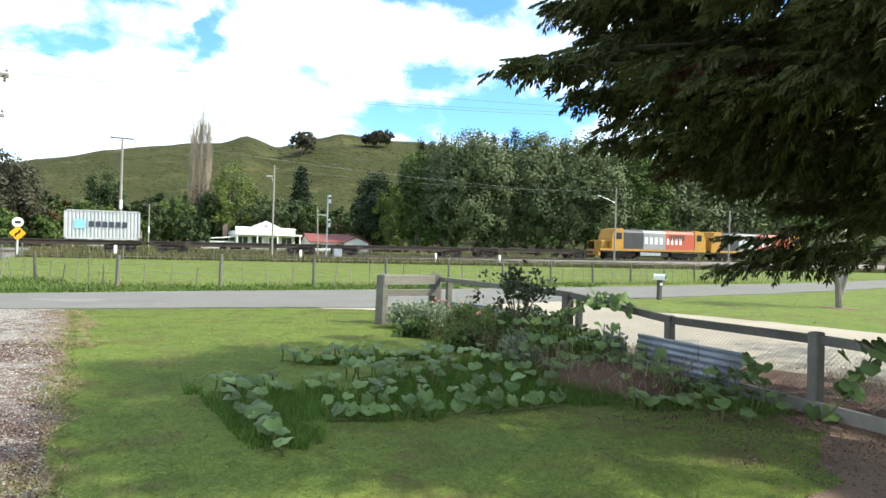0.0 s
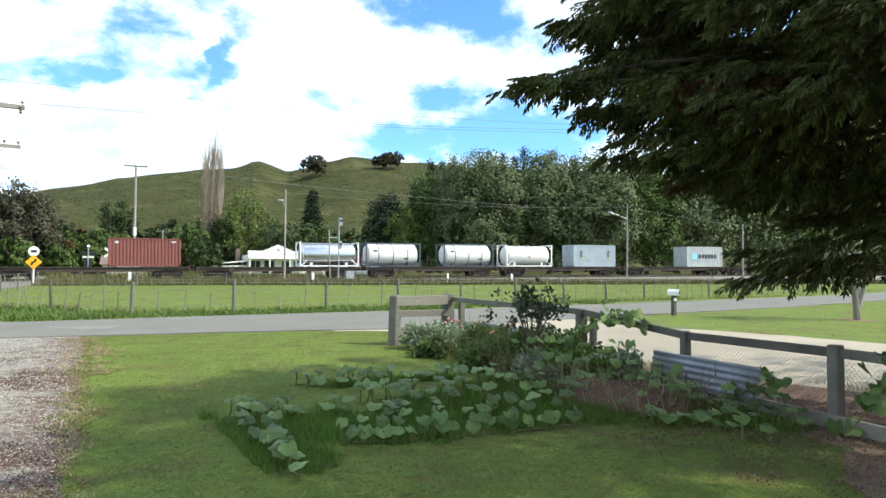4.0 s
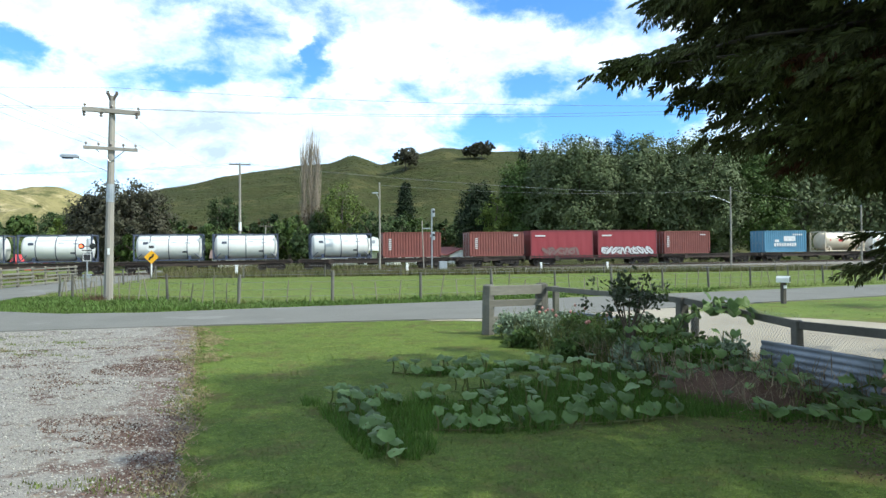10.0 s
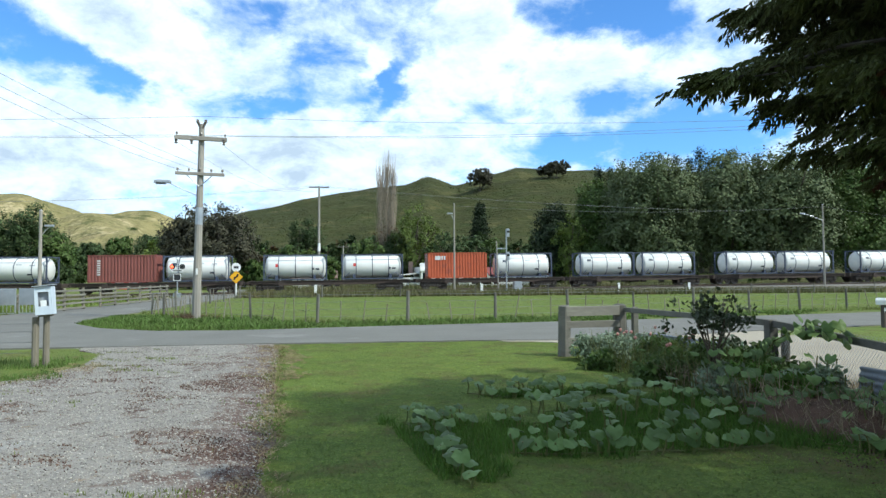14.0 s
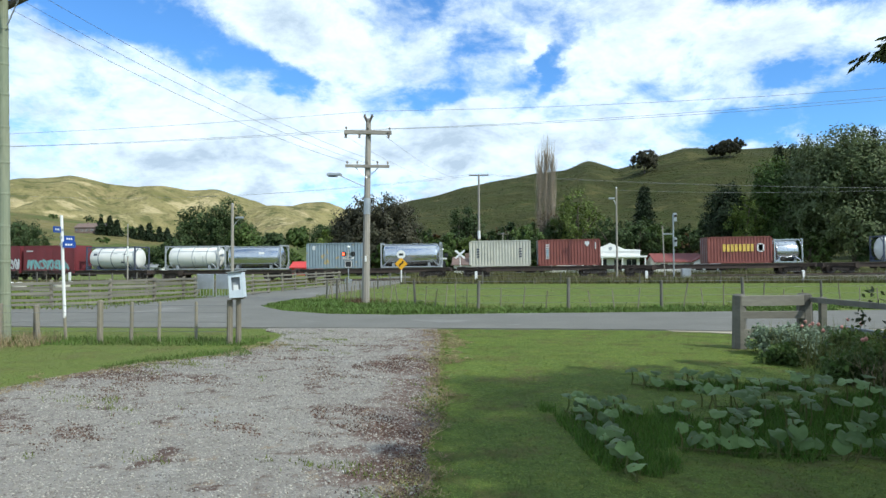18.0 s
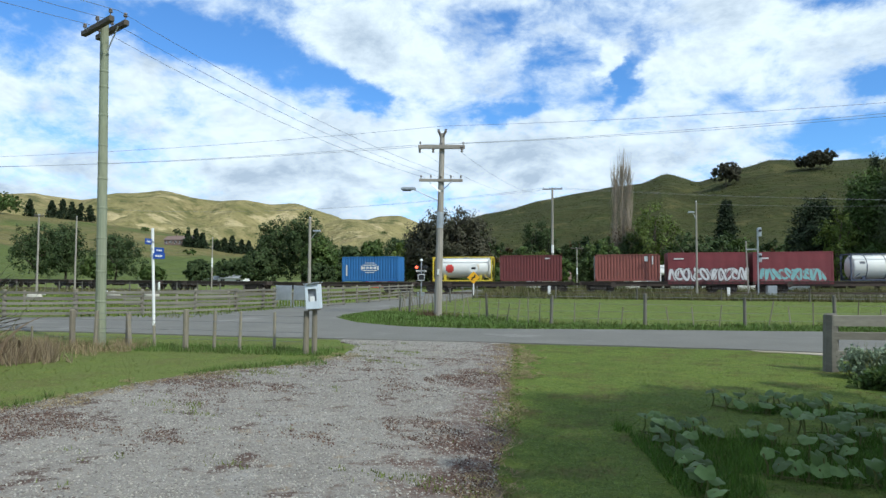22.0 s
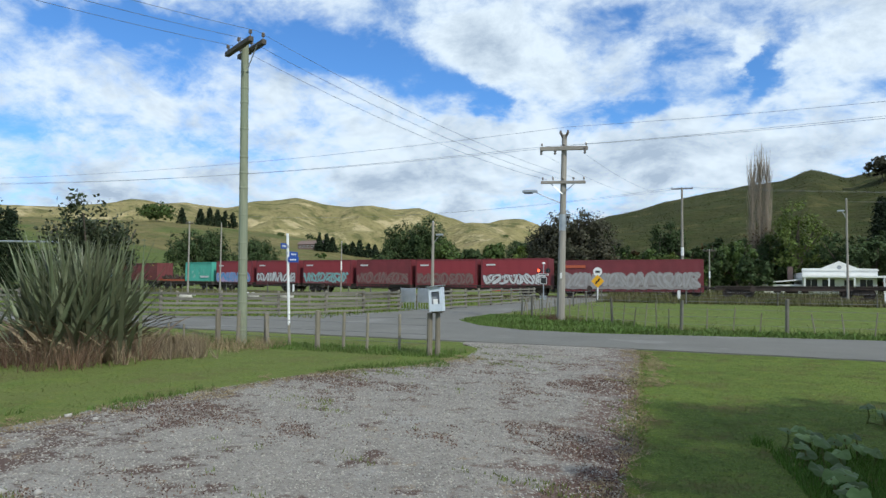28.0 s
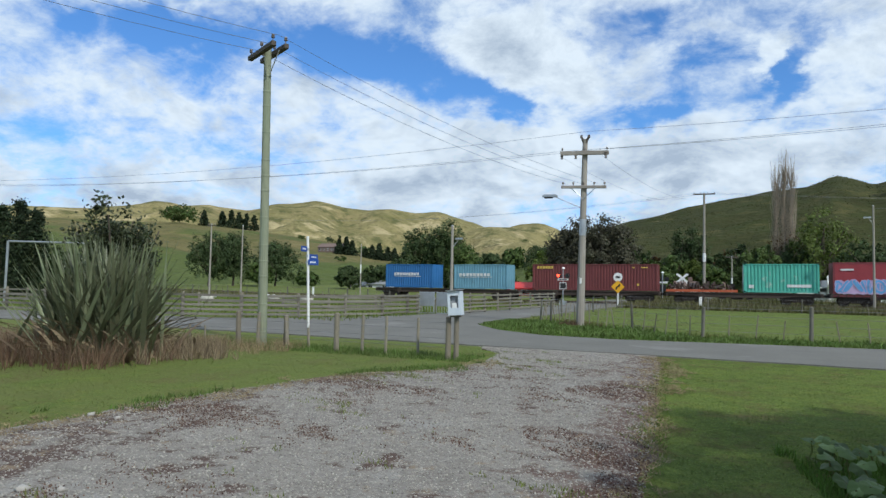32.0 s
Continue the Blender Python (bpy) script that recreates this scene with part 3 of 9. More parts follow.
def ragged(points, step, amount, seed):
    """An outline with its long sides broken up unevenly."""
    out = []
    for (x0, y0), (x1, y1) in zip(points, points[1:] + points[:1]):
        n = max(1, int(math.hypot(x1 - x0, y1 - y0) / step))
        for k in range(n):
            t = k / n
            x, y = x0 + (x1 - x0) * t, y0 + (y1 - y0) * t
            out.append((x + amount * noise.noise(Vector((x * 1.3, y * 1.3, seed))), y + amount * noise.noise(Vector((x * 1.3, y * 1.3, seed + 9)))))
    return out


ROAD_NEAR = [(-60, 16.0), (-30, 17.0), (-17, 17.4), (-6, 17.2), (0, 17.15), (3.4, 17.0), (5.8, 16.65), (8, 16.95), (14, 18.7), (26, 21.3), (38.6, 25.0), (54, 30), (75, 38)]
ROAD_FAR = [(75, 43.5), (54, 34.8), (38, 29.6), (21, 25.7), (10, 23.6), (2.7, 22.7), (-3.2, 21.7), (-5.5, 22.0), (-7.6, 23.6), (-9.2, 26.0), (-9.7, 28.5), (-9.4, 34), (-9.0, 45), (-8.6, 56), (-8.2, 70), (-8, 95),
            (-14, 95), (-13.4, 70), (-13.2, 56), (-13.4, 45), (-14.2, 37), (-15.2, 30), (-17, 25.4), (-20, 22.8), (-30, 21.5), (-60, 20.5)]
sheet("road", ragged(ROAD_NEAR + ROAD_FAR, 0.8, 0.10, 1.0), 0.035, 0.08, M_ASPHALT, "grey worn asphalt road with a side road to the crossing", "road")
DRIVE = [(-8.5, -16), (-7.6, -3), (-7.3, 2), (-7.05, 4.8), (-6.95, 6.8), (-6.5, 9.4), (-6.0, 10.8), (-5.0, 11.9), (-4.65, 13.6), (-5.0, 15.5), (-6.2, 17.5), (-1.5, 17.3), (-1.2, 15.0), (-1.05, 13.0), (-0.9, 10.6), (-0.68, 8), (-0.55, 5), (-0.4, 2), (-0.3, -3), (-0.4, -16)]
sheet("driveway", ragged(DRIVE, 0.35, 0.22, 2.0), 0.018, 0.05, M_GRAVEL, "grey gravel driveway with patches of dead leaves", "driveway")
SIDE_DRIVE = [(4.2, 16.95), (4.4, 16.65), (5.9, 16.0), (7.0, 14.6), (7.4, 13.4), (7.3, 9), (7.2, 4), (7.0, -14), (17.0, -14), (15.8, 6), (15.2, 10.3), (14.3, 13), (13.4, 14.6), (12.4, 16.2), (12.6, 18.6)]
sheet("side_driveway", ragged(SIDE_DRIVE, 0.5, 0.2, 3.0), 0.016, 0.05, M_PALE_GRAVEL, "pale gravel driveway beyond the fence", "driveway")


def build_track():
    """Ballast bank, sleepers and rails along the line."""
    bank = Build()
    prof = ((-5.2, -1.0), (-2.9, -0.42), (-1.7, -0.20), (1.7, -0.20), (2.9, -0.42), (5.2, -1.0))
    ss = np.arange(-330, 330, 4.0)
    for s in ss:
        m = on_track(float(s))
        for a, z in prof:
            p = m @ Vector((0, a, 0))
            bank.v.append((p.x, p.y, max(-0.05, p.z + z) if abs(a) < 5 else -0.05))
    n = len(prof)
    for i in range(len(ss) - 1):
        for k in range(n - 1):
            a = i * n + k
            bank.f.append((a, a + n, a + n + 1, a + 1))
    tagged(part("railway_bank", bank, M_BALLAST), "stony ballast bank under the railway line", "railway", kind="structure")
    for side in (-0.534, 0.534):
        rail = Build()
        for s in ss:
            m = on_track(float(s))
            for a, z in ((-0.035, -0.15), (-0.035, 0.0), (0.035, 0.0), (0.035, -0.15)):
                rail.v.append(tuple(m @ Vector((0, side + a, z))))
        for i in range(len(ss) - 1):
            for k in range(3):
                a = i * 4 + k
                rail.f.append((a, a + 4, a + 5, a + 1))
        tagged(part("rail", rail, M_RAIL), "rusty steel rail with a worn top", "rail", "rails of the line", "structure")
    sl = Build()
    for s in np.arange(-110, 130, 0.65):
        m = on_track(float(s))
        sl.box(-0.11, 0.11, -1.07, 1.07, -0.26, -0.145, m)
    tagged(part("sleepers", sl, M_DARKWOOD), "dark wooden sleepers lying in ballast", "sleepers", kind="stuff")


build_track()

# ---- the train ----
SPEED = 17.3
MOVERS = []
M_RUST = mat("brown_underframe", (0.075, 0.055, 0.045), 0.8, (0.045, 0.035, 0.03), 2.0, 18.0, 0.5, spec=0.3)
M_BOGIE = mat("grimy_bogie", (0.045, 0.036, 0.03), 0.8, (0.028, 0.024, 0.022), 3.0, 20.0, 0.4, spec=0.3)
M_WHEEL = mat("wheel_steel", (0.10, 0.08, 0.07), 0.5, (0.06, 0.05, 0.045), 4.0, 20.0, 0.3, metal=0.6)
M_DECK = mat("dark_deck", (0.085, 0.070, 0.058), 0.85, (0.05, 0.042, 0.036), 1.5, 14.0, 0.5, spec=0.25)


def paint(name, base, worn=None, cut=0.63, rough=0.5):
    return mat(name, base, rough, tuple(c * 0.82 for c in base), 0.9, 14.0, 0.22, 0.15, 20.0, third=worn or tuple(c * 0.55 + 0.03 for c in base), third_scale=1.4, third_cut=cut, spec=0.4)


P_RED = paint("container_red", (0.230, 0.078, 0.064))
P_ORANGE = paint("container_orange", (0.46, 0.105, 0.045), (0.28, 0.075, 0.045), 0.56)
P_MAROON = paint("container_maroon", (0.155, 0.042, 0.042))
P_GREY = paint("container_grey", (0.50, 0.52, 0.52))
P_BLUEGREY = paint("container_blue_grey", (0.42, 0.48, 0.53))
P_CREAM = paint("container_cream", (0.52, 0.51, 0.44))
P_BLUE = paint("container_blue", (0.035, 0.15, 0.38))
P_SKY = paint("container_sky_blue", (0.13, 0.29, 0.42))
P_LIGHTBLUE = paint("container_pale_blue", (0.16, 0.33, 0.43))
P_TEAL = paint("container_teal", (0.10, 0.42, 0.33), (0.36, 0.46, 0.42), 0.60)
P_MIXED = paint("container_weathered", (0.24, 0.30, 0.34), (0.42, 0.30, 0.10), 0.58)
P_CURTAIN = mat("red_curtain", (0.245, 0.028, 0.038), 0.55, (0.26, 0.030, 0.040), 0.5, 8.0, 0.25, 0.3, 3.0, third=(0.22, 0.022, 0.03), third_scale=0.5, third_cut=0.60)
P_CURTAIN_DARK = mat("dark_red_curtain", (0.180, 0.028, 0.036), 0.6, (0.135, 0.024, 0.03), 0.5, 8.0, 0.3, 0.3, 3.0, third=(0.13, 0.02, 0.025), third_scale=0.5, third_cut=0.58)
P_TANK = mat("white_tank", (0.76, 0.745, 0.70), 0.4, (0.64, 0.64, 0.61), 0.6, 12.0, 0.12, third=(0.52, 0.49, 0.42), third_scale=0.7, third_cut=0.64)
P_BEIGE = mat("stained_tank", (0.66, 0.58, 0.46), 0.45, (0.58, 0.47, 0.34), 0.7, 12.0, 0.15, third=(0.40, 0.22, 0.10), third_scale=0.8, third_cut=0.60)
P_SILVER = mat("silver_tank", (0.62, 0.64, 0.66), 0.25, (0.52, 0.54, 0.56), 1.0, 12.0, 0.12, metal=0.9)
P_DARKFRAME = mat("dark_blue_frame", (0.06, 0.075, 0.12), 0.6, (0.045, 0.055, 0.085), 2.0, 15.0, 0.3)
P_YELLOW = mat("yellow_frame", (0.62, 0.47, 0.03), 0.5, (0.52, 0.38, 0.03), 2.0, 15.0, 0.2)
P_GREYFRAME = mat("grey_frame", (0.34, 0.36, 0.38), 0.6, (0.26, 0.28, 0.30), 2.0, 15.0, 0.3)
P_LOCOYELLOW = mat("loco_yellow", (0.46, 0.24, 0.030), 0.6, (0.32, 0.17, 0.03), 0.7, 9.0, 0.45)
P_LOCORED = mat("loco_red", (0.46, 0.075, 0.035), 0.55, (0.36, 0.10, 0.05), 0.6, 9.0, 0.4)
P_LOCOGREY = mat("loco_grey", (0.30, 0.30, 0.29), 0.55, (0.22, 0.22, 0.215), 0.6, 9.0, 0.4)
P_LOCODARK = mat("loco_dark", (0.028, 0.030, 0.036), 0.6, (0.045, 0.045, 0.045), 0.8, 12.0, 0.3)
M_MARK_DARK = mat("dark_lettering", (0.05, 0.06, 0.09), 0.5)
M_MARK_WHITE = mat("white_lettering", (0.75, 0.75, 0.75), 0.5)
M_MARK_YELLOW = mat("yellow_lettering", (0.72, 0.50, 0.10), 0.5)
M_MARK_BLUE = mat("pale_blue_mark", (0.30, 0.62, 0.80), 0.5)
M_MARK_RED = mat("red_mark", (0.60, 0.05, 0.04), 0.5)


def sprayed(name, a, rough=0.6):
    return mat(name, a, rough, tuple(v * 0.75 for v in a), 1.6, 20.0, 0.25, third=tuple(v * 0.5 + 0.03 for v in a), third_scale=1.5, third_cut=0.60)


S_SILVER, S_WHITE, S_TEAL, S_BLUE, S_BROWN, S_LILAC = (sprayed(n, c) for n, c in (("silver_spray", (0.36, 0.35, 0.34)), ("white_spray", (0.62, 0.62, 0.63)), ("teal_spray", (0.22, 0.46, 0.46)),
                                                                              ("blue_spray", (0.12, 0.33, 0.62)), ("brown_spray", (0.20, 0.125, 0.115)), ("lilac_spray", (0.50, 0.36, 0.55))))
S_DARK = sprayed("dark_spray", (0.09, 0.035, 0.04))
S_HAZE = sprayed("faded_spray", (0.26, 0.085, 0.095))
S_GREYHAZE = sprayed("grey_spray", (0.30, 0.27, 0.26))
S_BROWNHAZE = sprayed("brown_haze_spray", (0.19, 0.055, 0.055))
# letter, outline, ground
G_SILVER = (S_SILVER, S_GREYHAZE, S_GREYHAZE)
G_WHITE = (S_WHITE, S_DARK, S_HAZE)
G_TEAL = (S_TEAL, S_HAZE, S_HAZE)
G_BLUE = (S_BLUE, S_LILAC, S_LILAC)
G_BROWN = (S_BROWN, S_BROWNHAZE, S_BROWNHAZE)


def wheel_mesh():
    b = Build()
    b.lathe([(0.0, -0.075), (0.09, -0.075), (0.10, -0.03), (0.34, -0.03), (0.36, -0.06), (0.43, -0.06), (0.46, -0.045), (0.46, -0.02), (0.425, -0.01), (0.42, 0.07), (0.35, 0.07), (0.33, 0.0), (0.10, 0.0), (0.08, 0.09), (0.0, 0.09)],
            14, pose(0, 0, 0, 90, 0, 0))
    return b.mesh("wheel", False)


WHEEL = wheel_mesh()
WHEEL.materials.append(M_WHEEL)


def bogie_frame_mesh():
    b = Build()
    for y in (-0.95, 0.95):
        b.prism([(-1.2, 0.52), (-1.15, 0.62), (-0.6, 0.66), (-0.35, 0.78), (0.35, 0.78), (0.6, 0.66), (1.15, 0.62), (1.2, 0.52), (0.55, 0.42), (0.35, 0.24), (-0.35, 0.24), (-0.55, 0.42)], y - 0.07, y + 0.07)
        for x in (-0.88, 0.88):
            b.box(x - 0.14, x + 0.14, y - 0.11, y + 0.11, 0.30, 0.60)
        for x in (-0.18, 0.0, 0.18):
            b.cyl((x, y * 1.03, 0.28), (x, y * 1.03, 0.62), 0.075, n=7)
    b.box(-0.2, 0.2, -0.95, 0.95, 0.60, 0.80)
    return b.mesh("bogie_frame")


BOGIE = bogie_frame_mesh()
BOGIE.materials.append(M_BOGIE)


def bogie(parent, x):
    """A two-axle bogie with four wheels, as a part of its wagon."""
    fr = part("bogie", BOGIE, None, parent, m=pose(x, 0, 0))
    for wx in (-0.88, 0.88):
        for wy, turn in ((-0.56, 0), (0.56, 180)):
            part("wheel", WHEEL, None, fr, m=pose(wx, wy, 0.42, 0, 0, turn))


DECK_Z = 1.08
_decks = {}


def deck_meshes(length):
    key = round(length, 1)
    if key in _decks:
        return _decks[key]
    h = length / 2 - 0.35
    fr = Build()
    for y in (-1.12, 1.12):
        fr.prism([(-h, 0.98), (h, 0.98), (h, 0.78), (h - 2.4, 0.74), (h - 3.4, 0.60), (-h + 3.4, 0.60), (-h + 2.4, 0.74), (-h, 0.78)], y - 0.05, y + 0.05)
        fr.box(-h, h, y - 0.14, y + 0.14, 0.96, 1.0)
    fr.box(-h, h, -0.22, 0.22, 0.66, 0.96)
    for k in range(9):
        x = -h + 0.1 + (2 * h - 0.2) * k / 8
        fr.box(x - 0.05, x + 0.05, -1.1, 1.1, 0.80, 0.97)
    for s in (-1, 1):
        fr.box(s * h - 0.08, s * h + 0.08, -1.25, 1.25, 0.66, 1.03)
    deck = Build()
    for k in range(11):
        x = -h + 0.2 + (2 * h - 0.4) * k / 10
        deck.box(x - 0.16, x + 0.16, -1.26, 1.26, 0.985, 1.035)
    for y in (-1.24, 1.24):
        deck.box(-h + 0.1, h - 0.1, y - 0.03, y + 0.03, 0.98, 1.04)
    for x in np.linspace(-h + 0.25, h - 0.25, 6):
        for y in (-1.13, 1.13):
            deck.box(x - 0.09, x + 0.09, y - 0.09, y + 0.09, 1.03, 1.075)
    gear = Build()
    gear.cyl((-0.9, -0.55, 0.58), (0.1, -0.55, 0.58), 0.17, n=10)
    gear.box(0.4, 0.9, -0.75, -0.35, 0.42, 0.74)
    gear.box(-1.9, -1.3, -0.8, -0.55, 0.45, 0.70)
    cp = Build()
    cp.box(0, 0.36, -0.12, 0.12, 0.72, 0.90)
    cp.box(0.30, 0.46, -0.16, 0.10, 0.68, 0.94)
    rod = Build()
    rod.cyl((0, -1.28, 0.75), (0, -1.34, 0.75), 0.26, n=12)
    rod.cyl((0, -1.22, 0.75), (0, -1.30, 0.75), 0.06, n=6)
    _decks[key] = [x.mesh(n) for x, n in ((fr, "underframe"), (deck, "deck"), (gear, "brake_gear"), (cp, "coupler"), (rod, "handwheel"))] + [h]
    for me, mt in zip(_decks[key][:5], (M_RUST, M_DECK, M_BOGIE, M_BOGIE, M_RUST)):
        me.materials.append(mt)
    return _decks[key]


def wagon(front, rear, label="rusty brown flat container wagon on two bogies"):
    """A flat wagon between two places on the train."""
    length = front - rear
    w = empty("flat_wagon", None, label, "railway wagon", "wagons of the train")
    fr, deck, gear, cp, hw, h = deck_meshes(length)
    part("underframe", fr, None, w)
    part("deck", deck, None, w)
    part("brake_gear", gear, None, w)
    part("coupler", cp, None, w, m=pose(h, 0, 0))
    part("coupler", cp, None, w, m=pose(-h, 0, 0, 0, 0, 180))
    part("handwheel", hw, None, w, m=pose(-h + 3.1, 0, 0))
    for x in (h - min(1.9, length * 0.2), -h + min(1.9, length * 0.2)):
        bogie(w, x)
    MOVERS.append((w, (front + rear) / 2, 0.0))
    return w


def corrugated(b, x0, x1, z0, z1, y, out, n):
    """Trapezoid corrugations on a wall at y; out is its outward sign."""
    pitch = (x1 - x0) / n
    d = 0.05
    base = len(b.v)
    cols = []
    for k in range(n):
        x = x0 + k * pitch
        cols += [(x, 0), (x + 0.22 * pitch, 0), (x + 0.36 * pitch, -d), (x + 0.64 * pitch, -d), (x + 0.78 * pitch, 0)]
    cols.append((x1, 0))
    for x, o in cols:
        b.v += [(x, y + out * o, z0), (x, y + out * o, z1)]
    for k in range(len(cols) - 1):
        a = base + 2 * k
        b.f.append((a, a + 2, a + 3, a + 1) if out < 0 else (a + 1, a + 3, a + 2, a))
    return b


_box_meshes = {}


def box_meshes(length, height):
    key = (round(length, 2), round(height, 2))
    if key in _box_meshes:
        return _box_meshes[key]
    h, w, n = length / 2, 1.219, max(8, int(length / 0.29))
    side = corrugated(Build(), -h + 0.12, h - 0.12, 0.16, height - 0.10, -w + 0.03, -1, n)
    side2 = corrugated(Build(), -h + 0.12, h - 0.12, 0.16, height - 0.10, w - 0.03, 1, n)
    end = Build()
    pitch = (2 * w - 0.24) / 8
    rim = []
    for k in range(8):
        y, x = -w + 0.12 + k * pitch, h - (0.02 if k % 2 else 0.05)
        rim += [(x, y + 0.02), (x, y + pitch - 0.02)]
    rim = [(h - 0.075, -w + 0.1)] + rim + [(h - 0.075, w - 0.1)]
    m = len(rim)
    end.add([(x, y, 0.14) for x, y in rim] + [(x, y, height - 0.08) for x, y in rim], [(k, (k + 1) % m, m + (k + 1) % m, m + k) for k in range(m)] + [tuple(range(m - 1, -1, -1)), tuple(range(m, 2 * m))])
    roof = Build().box(-h + 0.05, h - 0.05, -w + 0.05, w - 0.05, height - 0.05, height - 0.015)
    for k in range(int(length / 0.6)):
        x = -h + 0.4 + k * 0.6
        roof.box(x - 0.12, x + 0.12, -w + 0.15, w - 0.15, height - 0.02, height - 0.002)
    frame = Build()
    for sx in (-1, 1):
        for sy in (-1, 1):
            cx, cy = sx * (h - 0.08), sy * (w - 0.07)
            frame.box(cx - 0.08, cx + 0.08, cy - 0.07, cy + 0.07, 0.0, height)
        frame.box(sx * h - sx * 0.08 - 0.06, sx * h - sx * 0.08 + 0.06, -w, w, 0.02, 0.15)
        frame.box(sx * h - sx * 0.08 - 0.06, sx * h - sx * 0.08 + 0.06, -w, w, height - 0.12, height - 0.004)
    for sy in (-1, 1):
        frame.box(-h, h, sy * (w - 0.04) - 0.04, sy * (w - 0.04) + 0.04, 0.02, 0.17)
        frame.box(-h, h, sy * (w - 0.04) - 0.04, sy * (w - 0.04) + 0.04, height - 0.11, height - 0.006)
    floor = Build().box(-h + 0.1, h - 0.1, -w + 0.1, w - 0.1, 0.06, 0.15)
    door = Build().box(-0.04, 0.0, -0.54, 0.54, 0.16, height - 0.13)
    for z in np.linspace(0.35, height - 0.4, 5):
        door.box(-0.055, -0.03, -0.50, 0.50, z, z + 0.2)
    rod = Build()
    for y in (-0.3, 0.3):
        rod.cyl((-0.085, y, 0.10), (-0.085, y, height - 0.10), 0.022, n=6)
        rod.box(-0.10, -0.05, y - 0.25, y + 0.02, 1.08, 1.13)
    names = ("side_panel", "side_panel", "end_panel", "roof", "frame", "floor", "door", "locking_gear")
    _box_meshes[key] = [x.mesh(n) for x, n in zip((side, side2, end, roof, frame, floor, door, rod), names)]
    return _box_meshes[key]


def load_up(thing, front, rear, up=DECK_Z):
    MOVERS.append((thing, (front + rear) / 2, up))


def bars(parent, spec, y=-1.222):
    """Plain marks on the near side: name, material, then x0, x1, z0, z1 of each piece."""
    for name, material, rects in spec:
        for x0, x1, z0, z1 in rects:
            part(name, Build().box(x0, x1, y - 0.006, y + 0.004, z0, z1), material, parent)


def lettering(x0, x1, z0, z1, n, gap=0.25):
    """A row of n plain bars."""
    p = (x1 - x0) / n
    return [(x0 + k * p, x0 + k * p + p * (1 - gap), z0, z1) for k in range(n)]


def box_container(front, rear, colour, label, marks=(), height=2.59, length=None):
    length = length or (6.06 if front - rear < 9 else 12.19)
    c = empty("shipping_container", None, label, "shipping container", "containers on the train")
    side, side2, end, roof, frame, floor, door, rod = box_meshes(length, height)

    def put(name, me, m=None, mt=None, under=None):
        ob = part(name, me if not me.materials or me.materials[0] == (mt or colour) else me.copy(), None, under or c, m=m)
        ob.data = ob.data.copy()
        ob.data.materials.clear()
        ob.data.materials.append(mt or colour)
        return ob
    put("side_panel", side)
    put("side_panel", side2)
    put("end_panel", end)
    put("roof", roof)
    put("frame", frame)
    put("floor", floor, mt=M_DECK)
    for y in (-0.56, 0.56):
        d = put("door", door, pose(-length / 2 + 0.06, y, 0))
        put("locking_gear", rod, mt=M_GALV, under=d)
    bars(c, marks)
    load_up(c, front, rear)
    return c


